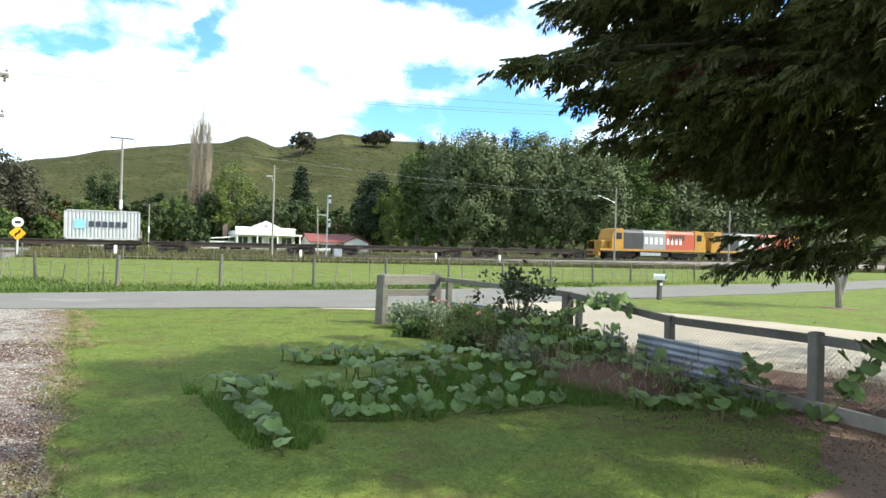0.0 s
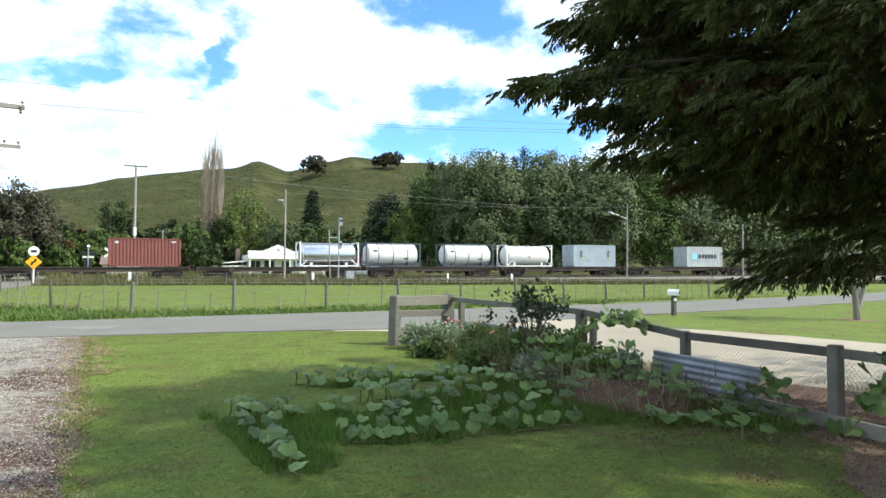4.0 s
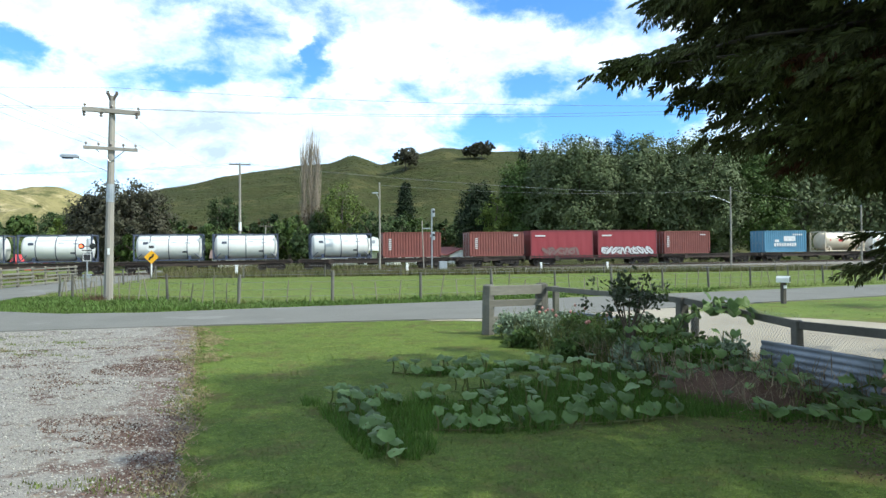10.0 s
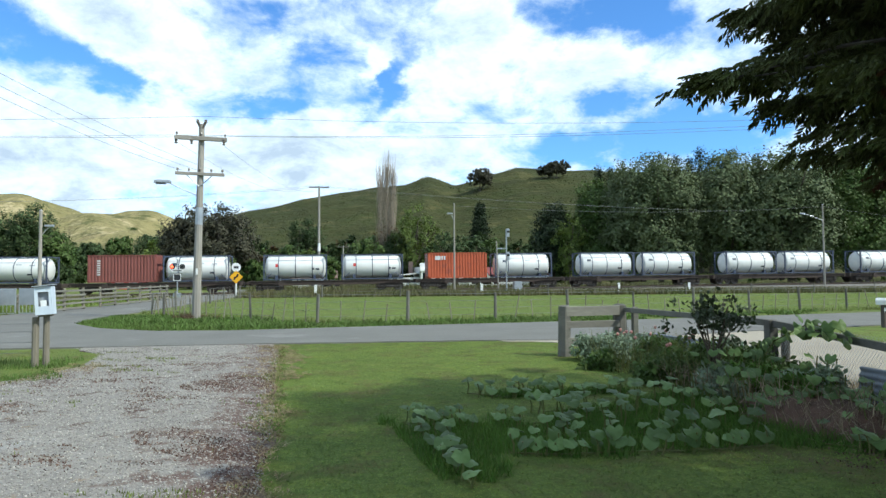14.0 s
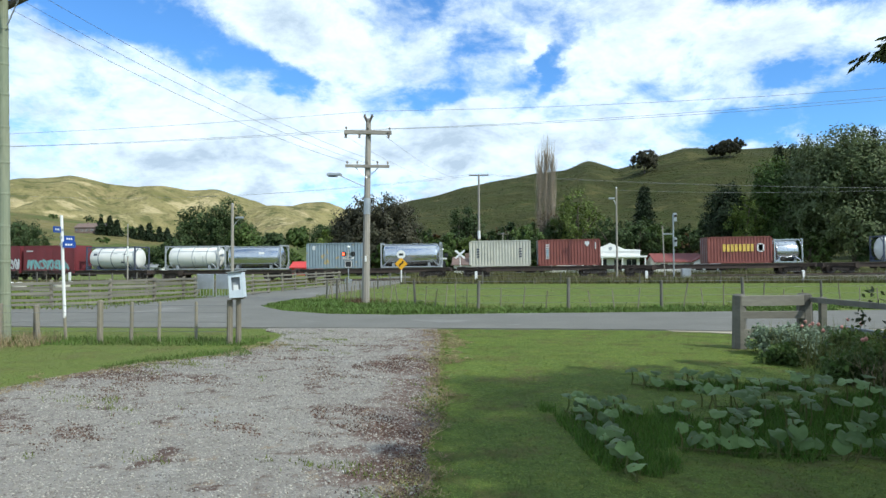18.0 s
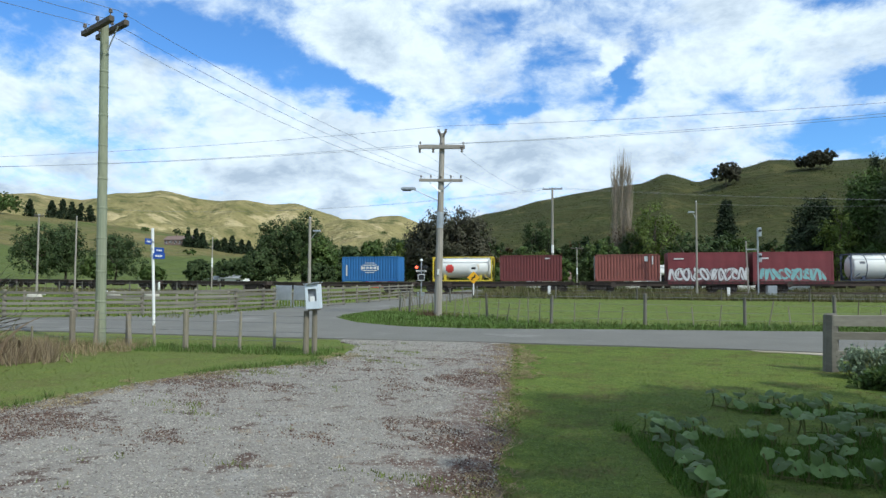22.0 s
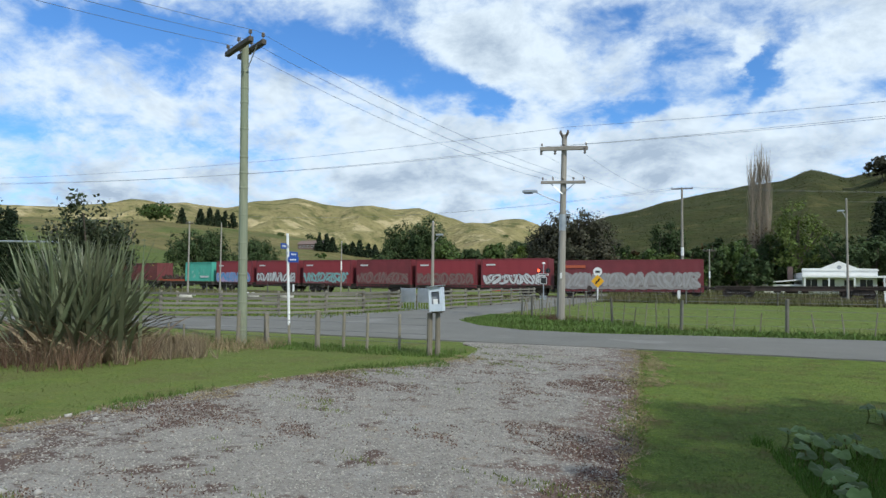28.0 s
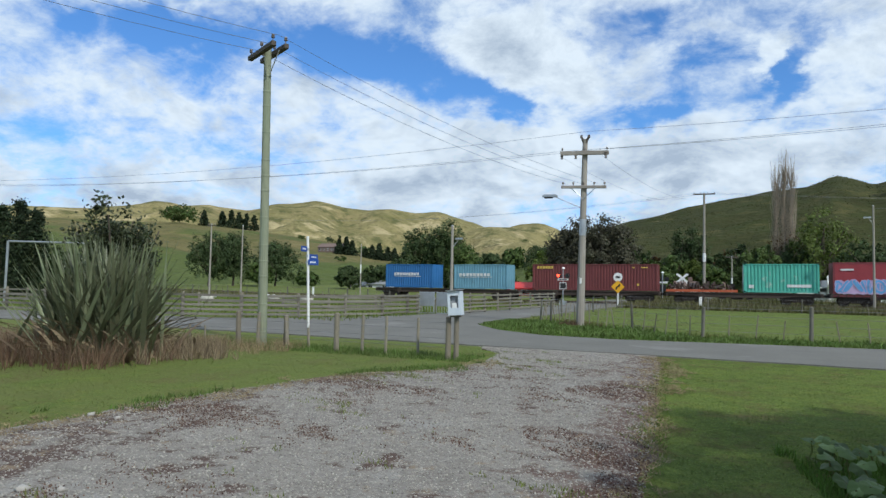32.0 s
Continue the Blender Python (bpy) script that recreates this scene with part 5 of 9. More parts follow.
box_container(-397.6, -403.8, P_BLUE, "deep blue corrugated container with a white globe emblem", [("emblem", M_MARK_WHITE, [(-0.75, 0.75, 1.1, 1.2), (-0.75, 0.75, 1.65, 1.75), (-0.95, -0.8, 1.2, 1.65), (0.8, 0.95, 1.2, 1.65)] + lettering(-0.8, 0.8, 1.3, 1.55, 4) + [(-0.5, 0.5, 0.9, 0.97), (-0.5, 0.5, 1.88, 1.95)]),
                                                                                                              ("mark", M_MARK_WHITE, [(-2.6, -2.45, 0.6, 1.7)])])
curtain_box(-484.0, -497.3, P_CURTAIN_DARK, "long dark red curtain-sided box with silver sprayed paint", G_SILVER, (0.02, 0.96), 0.58, [("label", P_ORANGE, [(-6.3, -4.2, 2.35, 2.62)])], 3.1, 0.42)
for a, g_, lab, col in ((-498.5, G_WHITE, "bright red curtain-sided box with white sprayed lettering", P_CURTAIN), (-506.1, G_BROWN, "red curtain-sided box with a dark stain", P_CURTAIN), (-513.8, G_BROWN, "dark red curtain-sided box with brown sprayed lettering", P_CURTAIN_DARK),
                        (-521.7, G_TEAL, "red curtain-sided box with teal sprayed lettering", P_CURTAIN), (-529.6, G_WHITE, "red curtain-sided box with white and black sprayed lettering", P_CURTAIN), (-537.5, G_BLUE, "red curtain-sided box with blue and lilac sprayed paint", P_CURTAIN)):
    curtain_box(a, a - 7.15, col, lab, g_, (0.05, 0.93), 0.46 if a != -498.5 else 0.40, [("label", M_MARK_WHITE, [(-3.0, -2.0, 2.3, 2.45)])])
box_container(-545.6, -551.8, P_TEAL, "faded teal corrugated shipping container", [("mark", M_MARK_WHITE, [(0.5, 2.4, 0.5, 0.75), (-2.6, -2.2, 0.4, 0.7)])])
scrap = empty("scrap_load", None, "heap of rusty scrap metal lying on a flat wagon", "scrap metal")
_r = random.Random(5)
heap = Build()
for k in range(110):
    x, y = _r.uniform(-2.9, 2.9), _r.uniform(-1.0, 1.0)
    m = pose(x, y, 0.22 + _r.random() * 0.45, _r.uniform(0, 180), _r.uniform(0, 180), _r.uniform(0, 180))
    s = _r.uniform(0.08, 0.4)
    heap.box(-s, s, -s * 0.3, s * 0.3, -0.03, 0.03, m)
part("pieces", heap, M_RUST, scrap)
part("tray", Build().box(-3.1, 3.1, -1.2, 1.2, 0.0, 0.22), P_ORANGE, scrap)
load_up(scrap, -552.3, -558.4)
box_container(-559.2, -571.4, P_MAROON, "long maroon corrugated container with yellow lettering", [("lettering", M_MARK_YELLOW, lettering(-5.6, -3.9, 2.15, 2.4, 6)), ("mark", M_MARK_YELLOW, [(3.8, 4.0, 2.2, 2.3), (4.6, 5.2, 2.2, 2.3), (4.2, 4.4, 0.5, 0.7)])])
box_container(-573.9, -580.3, P_LIGHTBLUE, "pale blue corrugated container with white lettering", [("lettering", M_MARK_WHITE, lettering(-2.4, 1.2, 1.35, 1.65, 9) + [(-2.4, 1.4, 1.22, 1.27)])])
box_container(-582.6, -588.9, P_BLUE, "deep blue corrugated container with white lettering", [("lettering", M_MARK_WHITE, lettering(-1.9, 1.4, 1.35, 1.65, 9) + [(-1.9, 1.6, 1.22, 1.27)])])

# ---- poles, wires, signals and signs ----
def crossarm(parent, z, half, turn, w=0.06, insulators=4, material=M_DARKWOOD, off=0.0, pins=0.14):
    m = pose(0, 0, z, 0, 0, turn)
    arm = part("crossarm", Build().slab(-half, half, off - w, off + w, -w, w, 0.012), material, parent, m=m)
    for k in range(insulators):
        x = -half + 0.08 + (2 * half - 0.16) * k / max(1, insulators - 1)
        b = Build().cyl((x, off, w), (x, off, w + pins * 0.5), 0.012, n=6).lathe([(0.02, 0), (0.045, 0.01), (0.05, 0.04), (0.03, 0.05), (0.045, 0.07), (0.035, 0.10), (0.0, 0.105)], 8, pose(x, off, w + pins * 0.4))
        part("insulator", b, M_INSUL, arm)
    return arm


def power_pole():
    """The old grey pole at the corner, with two crossarms and a street lamp."""
    p = empty("power_pole", pose(-5.55, 28.65, 0, 0, 1.1, 0), "weathered grey wooden power pole with crossarms and a street lamp", "power pole")
    b = Build()
    b.tube([(0.0, 0, 8.0 * k / 9) for k in range(10)], 0.18, 0.11, 10)
    part("pole", b, M_POLEGREY, p)
    crossarm(p, 7.38, 1.02, 4, 0.08, 3, M_POLEGREY, -0.16)
    crossarm(p, 5.92, 0.95, 4, 0.06, 5, M_POLEGREY, -0.15)
    for s in (-1, 1):
        part("finial_arm", Build().cyl((0, -0.05, 7.75), (s * 0.15, -0.05, 8.08), 0.055, n=8), M_DARKWOOD, p)
        part("insulator", Build().lathe([(0.05, 0), (0.07, 0.04), (0.04, 0.08), (0.06, 0.12), (0, 0.14)], 8, pose(s * 0.16, -0.05, 8.05)), M_INSUL, p)
        part("strut", Build().cyl((s * 0.55, -0.18, 5.9), (0, -0.14, 5.4), 0.018, n=6), M_GALV, p)
    for x in (-0.95, -0.35, 0.92):
        part("strain_insulator", Build().lathe([(0.02, -0.16), (0.07, -0.12), (0.03, -0.07), (0.07, -0.02), (0.03, 0.03), (0.07, 0.08), (0.02, 0.12)], 8, pose(x, -0.2, 7.28)), M_INSUL, p)
    part("band", Build().cyl((0, 0, 3.85), (0, 0, 4.55), 0.152, 0.148, 12), M_GALV, p)
    part("marker", Build().box(-0.03, 0.05, -0.19, -0.165, 1.8, 2.05), M_WHITE, p)
    lamp = part("lamp_bracket", Build().tube([(-0.1, -0.05, 5.05), (-0.6, -0.1, 5.25), (-1.15, -0.15, 5.5)], 0.025, 0.022, 6), M_GALV, p)
    part("lamp_head", Build().slab(-1.75, -1.1, -0.27, -0.05, 5.50, 5.62, 0.05), M_GALV, lamp)
    part("lamp_glass", Build().slab(-1.68, -1.3, -0.24, -0.08, 5.45, 5.50, 0.02), M_GLASS, lamp)
    return p


power_pole()


def tall_pole(x, y, lean=0.13, turn=-30, top=7.72):
    p = empty("tall_pole", pose(x, y, 0), "tall green-tinged treated pine pole with iron bands and paired crossarms", "power pole")
    b = Build()
    n = 14
    b.tube([(-lean * k / n, 0, top * k / n) for k in range(n + 1)], 0.120, 0.094, 12)
    part("pole", b, M_TREATED, p)
    for k in range(1, n):
        z = top * (k + 0.28 * math.sin(k * 4.7)) / n - 0.05
        part("knot_ring", Build().lathe([(0.121 - 0.0019 * k, -0.03), (0.127 - 0.0019 * k, -0.012), (0.127 - 0.0019 * k, 0.012), (0.119 - 0.0019 * k, 0.03)], 12, pose(-lean * z / top, 0, z)), M_TREATED, p)
    arm = empty("crossarm_pair", pose(-lean, 0, 0))
    arm.parent = p
    for off in (-0.17, 0.17):
        crossarm(arm, top - 0.12, 0.80, turn, 0.06, 3, M_DARKWOOD, off, 0.2)
    part("brace", Build().cyl((0.05, -0.1, top - 0.7), (0.42, -0.25, top - 0.2), 0.016, n=5), M_GALV, p)
    return p


tall_pole(-10.8, 14.1)
copy_thing(bpy.data.objects["tall_pole"], pose(-16.3, -0.6, 0))


def rail_pole(x, y, height, label, arm=0.0, tee=0.0, r=0.11, material=M_POLEGREY, band=0.0):
    p = empty("line_pole", pose(x, y, 0), label, "pole", "poles along the railway")
    part("pole", Build().cyl((0, 0, -0.1), (0, 0, height), r, r * 0.7, 9), material, p)
    if tee:
        crossarm(p, height - 0.12, tee, 0, 0.06, 4, M_DARKWOOD)
    if arm:
        a = part("bracket", Build().tube([(0, 0, height - 1.7), (arm * 0.5, 0, height - 1.25), (arm, 0, height - 1.0)], 0.035, 0.03, 6), M_GALV, p)
        part("lamp_head", Build().slab(arm - 0.35, arm + 0.2, -0.12, 0.12, height - 1.02, height - 0.9, 0.03), M_GALV, a)
    if band:
        part("band", Build().cyl((0, 0, band), (0, 0, band + 0.9), r * 1.02, r * 0.98, 10), M_WHITE, p)
    part("cap", Build().cyl((0, 0, height), (0, 0, height + 0.06), r * 0.72, r * 0.5, 9), M_GALV, p)
    return p


rail_pole(-1.68, 76.0, 11.9, "tall pole with a short crossarm beside the railway", tee=1.1, r=0.16, band=4.6)
rail_pole(1.3, 98.0, 6.2, "short service pole with a crossarm", tee=0.8, r=0.10, band=2.4)
rail_pole(11.5, 64.0, 8.8, "thin grey pole with a lamp near its top", arm=-0.35, r=0.10)
rail_pole(50.7, 63.0, 9.1, "pale pole with a long lamp bracket", arm=-2.3, r=0.11)
rail_pole(67.8, 62.0, 7.3, "pale pole beside the railway", r=0.12)
rail_pole(-18.4, 46.0, 6.0, "wooden pole with a lamp bracket", arm=0.6, r=0.13)
rail_pole(-49.0, 55.0, 7.4, "weathered pole beyond the yard", tee=0.5, r=0.10)
rail_pole(-51.5, 63.0, 8.0, "weathered pole beyond the yard", r=0.10)
rail_pole(-34.0, 60.0, 5.5, "thin pole with a white box", r=0.07, band=2.6)
rail_pole(31.0, 21.5, 8.4, "stout wooden power pole on the verge", tee=1.0, r=0.17)
rail_pole(-62.0, 27.0, 8.4, "wooden power pole along the road", tee=1.0, r=0.15)


def wire(a, b, sag, r=0.0065):
    a, b = Vector(a), Vector(b)
    pts = []
    for k in range(15):
        t = k / 14
        p = a.lerp(b, t)
        p.z -= sag * 4 * t * (1 - t)
        pts.append(p)
    tagged(part("power_line", Build().tube(pts, r, r, 4), M_WIRE), "thin dark overhead wire sagging between poles", "wire", "overhead wires")


# along the road, both ways from the corner pole
for ox, z in ((-0.95, 7.5), (0.9, 7.5), (0.25, 8.3)):
    wire((-5.47 + ox, 28.5, z), (31.0 + ox * 0.9, 21.5, 8.5), 0.55)
    wire((-5.47 + ox, 28.5, z), (-62.0 + ox * 0.9, 27.0, 8.5), 1.0)
# from the tall pole to the corner pole, and back over the lawn
_d = Vector((0.866, -0.5, 0))
for k in (-0.72, 0.0, 0.72):
    t0 = Vector((-10.93, 14.1, 7.85)) + _d * k
    wire(t0, (-5.47 + k * 0.9, 28.5, 6.05), 0.35, 0.006)
    wire(t0, Vector((-16.43, -0.6, 7.85)) + _d * k, 0.35, 0.006)
for k in (-0.6, 0.6):
    wire((-5.47 + k * 1.4, 28.5, 7.2), (-1.68 + k * 1.4, 76.0, 11.9), 1.2, 0.006)
    wire((-1.68 + k * 1.5, 76.0, 11.9), (95, 92, 12.0), 1.3, 0.010)
    wire((-1.68 + k * 1.5, 76.0, 11.9), (-70, 92, 12.0), 1.3, 0.010)
wire((11.5, 64, 8.6), (50.7, 63, 8.9), 0.6, 0.010)
wire((50.7, 63, 8.9), (67.8, 62, 7.2), 0.2, 0.010)


def disc(radius, thick, n=20):
    return Build().cyl((0, thick / 2, 0), (0, -thick / 2, 0), radius, radius, n)


def crossing_signal(x, y, facing, lit):
    """Flashing lights at the level crossing; facing: 1 towards the road on this side."""
    turn = 0 if facing > 0 else 180
    s = empty("crossing_signal", pose(x, y, 0.25, 0, 0, turn), "level crossing signal with twin round lamps, " + ("one glowing red" if lit else "seen from behind"), "crossing signal", "level crossing signals")
    part("post", Build().cyl((0, 0, -0.3), (0, 0, 3.1), 0.055, n=8), M_GALV, s)
    part("bell", Build().lathe([(0.16, 0), (0.16, 0.05), (0.11, 0.15), (0.0, 0.18)], 12, pose(0, 0, 3.08)), M_WHITE, s)
    part("lamp_bar", Build().box(-0.55, 0.55, -0.04, 0.04, 2.42, 2.48), M_BLACK, s)
    for sx in (-1, 1):
        t = part("target", disc(0.24, 0.03), M_BLACK, s, m=pose(sx * 0.42, -0.05, 2.45))
        part("hood", Build().tube([(0, -0.02, 0), (0, -0.2, 0)], 0.12, 0.11, 12), M_BLACK, t)
        part("lens", disc(0.125, 0.05, 16), M_REDLAMP if (lit and sx < 0) else M_GLASS, t, m=pose(0, -0.215, 0))
    part("name_plate", Build().box(-0.5, 0.5, -0.06, -0.045, 2.0, 2.18), M_WHITE, s)
    part("plate_bar", Build().box(-0.4, 0.4, -0.067, -0.06, 2.05, 2.13), M_BLACK, s)
    part("board", Build().box(-0.36, 0.36, -0.06, -0.045, 1.15, 1.85), M_BLACK, s)
    for x0, x1, z0, z1 in ((-0.32, 0.32, 1.76, 1.81), (-0.32, 0.32, 1.19, 1.24), (-0.32, -0.27, 1.24, 1.76), (0.27, 0.32, 1.24, 1.76)):
        part("board_rim", Build().box(x0, x1, -0.066, -0.06, z0, z1), M_WHITE, s)
    part("base", Build().slab(-0.3, 0.3, -0.3, 0.3, -0.25, 0.1, 0.03), M_GALV, s)


crossing_signal(-13.7, 62.4, 1, True)
crossing_signal(-5.8, 75.0, -1, False)


def crossbuck(x, y, z, size=0.72, turn=0):
    s = empty("crossbuck_sign", pose(x, y, 0, 0, 0, turn), "white crossed boards on a post at the level crossing", "railway sign", "crossbuck signs")
    part("post", Build().cyl((0, 0, -0.1), (0, 0, z), 0.05, n=8), M_WHITE, s)
    for a in (40, -40):
        part("board", Build().slab(-size, size, -0.015, 0.015, -0.12, 0.12, 0.008, pose(0, -0.08 - (0.02 if a > 0 else 0), 0, 0, a, 0)), M_WHITE, s, m=pose(0, 0, z))


crossbuck(-3.9, 77.0, 2.85)


def yellow_sign():
    s = empty("warning_sign", pose(-8.62, 62.0, 0), "yellow diamond warning sign under a round white sign on a post", "road sign")
    part("post", Build().cyl((0, 0, -0.1), (0, 0, 2.7), 0.06, n=8), M_WHITE, s)
    m = pose(0, -0.08, 1.76, 0, 45, 0)
    part("diamond", Build().slab(-0.42, 0.42, -0.012, 0.012, -0.42, 0.42, 0.01), M_YELLOW, s, m=m)
    for k, (x0, x1, z0, z1) in enumerate(((-0.12, 0.02, -0.30, 0.0), (-0.02, 0.12, 0.0, 0.30))):
        part("symbol", Build().box(x0, x1, -0.012, 0.0, z0, z1), M_BLACK, s, m=pose(0, -0.10, 1.76, 0, 25, 0))
    part("symbol_tip", Build().box(-0.16, 0.16, -0.012, 0.0, -0.05, 0.05), M_BLACK, s, m=pose(0, -0.10, 1.76, 0, -20, 0))
    part("round_sign", disc(0.40, 0.02, 24), M_WHITE, s, m=pose(0, -0.08, 2.62))
    part("rim", Build().lathe([(0.34, -0.004), (0.36, -0.008), (0.40, -0.008), (0.40, 0.0)], 24, pose(0, 0, 0, 90, 0, 0)), P_GREYFRAME, s, m=pose(0, -0.092, 2.62))
    part("bars", Build().box(-0.2, 0.2, -0.006, 0, -0.1, 0.1), M_BLACK, s, m=pose(0, -0.095, 2.62))


yellow_sign()
for x, y in ((-1.6, 59.5), (13.4, 60.4), (27.0, 61.0), (34.0, 60.5), (-43.6, 66.0)):
    s = tagged(part("marker_post", Build().slab(-0.12, 0.12, -0.05, 0.05, -0.1, 1.0, 0.02), M_WHITE, None, m=pose(x, y, 0.05)), "short white painted marker post beside the railway", "marker post", "white marker posts")


def rail_signal():
    """Railway signal and its tall posts beside the line."""
    s = empty("railway_signal", pose(16.7, 64.0, 0), "railway signal on a ladder post with pale round heads", "railway signal")
    part("post", Build().cyl((0, 0, -0.1), (0, 0, 6.3), 0.07, n=8), M_GALV, s)
    part("post", Build().cyl((-0.75, 0.2, -0.1), (-0.95, 0.2, 5.2), 0.06, n=8), M_POLEGREY, s)
    lad = Build()
    for y in (0.12, 0.35):
        lad.cyl((0.05, y, 0), (0.05, y, 5.5), 0.02, n=5)
    for k in range(16):
        lad.cyl((0.05, 0.12, 0.3 + k * 0.33), (0.05, 0.35, 0.3 + k * 0.33), 0.012, n=4)
    part("ladder", lad, M_GALV, s)
    for z in (3.3, 5.6):
        h = part("signal_head", Build().slab(-0.17, 0.17, -0.1, 0.1, 0, 0.8, 0.06), M_GALV, s, m=pose(0.12, -0.12, z))
        part("hood", Build().tube([(0, -0.1, 0.5), (0, -0.3, 0.48)], 0.12, 0.11, 10), M_BLACK, h)
    part("relay_box", Build().slab(-0.4, 0.4, -0.3, 0.3, 0, 1.2, 0.03), M_GALV, s, m=pose(1.2, 0.4, 0))
    part("arm", Build().box(-0.95, 0.1, 0.1, 0.2, 4.4, 4.5), M_GALV, s)


rail_signal()


def street_sign():
    s = empty("street_sign", pose(-9.6, 14.37, 0), "white post carrying blue street name blades", "street sign")
    part("post", Build().cyl((0.03, 0, -0.1), (0, 0, 0.55), 0.035, 0.032, 8), M_WOOD, s)
    part("pole", Build().cyl((0, 0, 0.5), (-0.1, 0, 2.8), 0.033, 0.033, 10), M_WHITE, s)
    for m, x0, x1, mt in ((pose(-0.08, -0.04, 2.47, 0, 0, 100), -0.36, -0.02, M_BLUESIGN), (pose(-0.08, 0.04, 2.28, 0, 0, 85), 0.02, 0.36, M_BLUESIGN), (pose(-0.06, -0.05, 2.14, 0, 0, 30), 0.02, 0.28, M_BLUESIGN)):
        bl = part("blade", Build().slab(x0, x1, -0.008, 0.008, -0.068, 0.068, 0.006), mt, s, m=m)
        w = x1 - x0
        for k in range(3):
            part("lettering", Build().box(x0 + w * (0.2 + 0.2 * k), x0 + w * (0.34 + 0.2 * k), -0.013, -0.009, -0.020, 0.020), M_WHITE, bl)
    for z in (2.47, 2.30, 2.14):
        part("bracket", Build().cyl((-0.09, 0, z - 0.03), (-0.09, 0, z + 0.03), 0.042, n=8), M_GALV, s)


street_sign()

# ---- fences, gate, letterboxes ----
R = random.Random(11)


def post_part(parent, x, y, h, r, square=False, lean=0.0, material=M_WOOD, name="post"):
    lx, ly = R.uniform(-lean, lean), R.uniform(-lean, lean)
    b = Build()
    if square:
        b.slab(-r, r, -r, r, -0.1, h, 0.012)
        return part(name, b, material, parent, m=pose(x, y, 0, math.degrees(ly), math.degrees(lx), R.uniform(-6, 6)))
    b.cyl((0, 0, -0.1), (lx * h, ly * h, h * 0.97), r, r * 0.92, 8).cyl((lx * h, ly * h, h * 0.97), (lx * h, ly * h, h), r * 0.92, r * 0.6, 8)
    return part(name, b, material, parent, m=pose(x, y, 0))


def along_line(points, step):
    """Places along a line of points at even steps."""
    out, rest = [], 0.0
    for (x0, y0), (x1, y1) in zip(points, points[1:]):
        d = math.hypot(x1 - x0, y1 - y0)
        t = rest
        while t < d:
            out.append((x0 + (x1 - x0) * t / d, y0 + (y1 - y0) * t / d))
            t += step
        rest = t - d
    return out


def wire_fence(points, step, main, height, label, batten_h=0.92, group="wire fences", wires=4, r=0.055, lean=0.05):
    f = empty("wire_fence", None, label, "fence", group)
    places = along_line(points, step)
    for k, (x, y) in enumerate(places):
        if k % main == 0:
            post_part(f, x, y, height * R.uniform(0.88, 1.04), r * R.uniform(0.75, 1.2), lean=lean, material=M_RAILWOOD)
        else:
            post_part(f, x, y, batten_h * R.uniform(0.72, 1.05), 0.020, True, lean * 3.2, name="batten")
    for k in range(wires):
        z = height * (0.22 + 0.7 * k / max(1, wires - 1))
        part("wire", Build().tube([(x, y, z) for x, y in points], 0.005, 0.005, 4), M_WIRE, f)
    return f


wire_fence([(-0.6, 24.7), (3.0, 25.0), (6.2, 24.8), (11, 26.2), (22.5, 29.2), (38, 33.2), (56, 38.5)], 0.83, 4, 1.12, "paddock fence of rough posts, thin battens and wires along the road")
wire_fence([(-0.6, 24.7), (-3.2, 26.8), (-5.9, 29.4), (-8.3, 32.8)], 0.55, 6, 1.05, "weathered fence of close battens round the paddock corner")
wire_fence([(-8.3, 32.8), (-8.1, 44), (-7.6, 57)], 1.1, 4, 1.05, "paddock fence beside the side road")
wire_fence([(-7.6, 57), (8, 57.5), (40, 57.5), (80, 58)], 2.2, 3, 1.05, "old post and wire fence below the railway bank", batten_h=0.85)
wire_fence([(-24, 47), (-34, 52), (-60, 58), (-80, 66)], 1.0, 3, 1.15, "close-set picket fence beyond the yard", batten_h=1.0)


def yard_fence(points, label, step=2.5, rails=5, height=1.05, fall=0.0):
    """Timber stock fence: posts with sawn rails."""
    f = empty("yard_fence", None, label, "fence", "timber stock fences")
    pl = along_line(points, step) + [points[-1]]
    for x, y in pl:
        post_part(f, x, y, height + 0.08, 0.075, lean=0.03)
    for (x0, y0), (x1, y1) in zip(pl, pl[1:]):
        d = math.hypot(x1 - x0, y1 - y0)
        if d < 0.2:
            continue
        ang = math.degrees(math.atan2(y1 - y0, x1 - x0))
        for k in range(rails):
            if R.random() < 0.04:
                continue
            z = 0.16 + (height - 0.22) * k / (rails - 1) + R.uniform(-0.02, 0.02)
            b = Build().slab(-0.05, d + 0.05, -0.11, -0.075, -0.048, 0.048, 0.008)
            part("rail", b, M_YARDWOOD, f, m=pose(x0, y0, z, 0, R.uniform(-0.9, 0.9), ang))
    return f


yard_fence([(-44, 21.4), (-30, 21.7), (-21.5, 22.6), (-17.4, 24.8), (-15.6, 29.0), (-15.3, 33.4)], "grey timber stockyard fence with sagging rails beside the road")
yard_fence([(-13.7, 34.6), (-13.3, 40), (-12.9, 47), (-12.6, 54)], "grey timber fence running to the level crossing", 2.2, 5, 1.1)
yard_fence([(-46, 31.0), (-33, 31.5), (-22, 33.0), (-16.2, 38.0)], "low timber fence across the stockyard", 2.8, 3, 0.8)


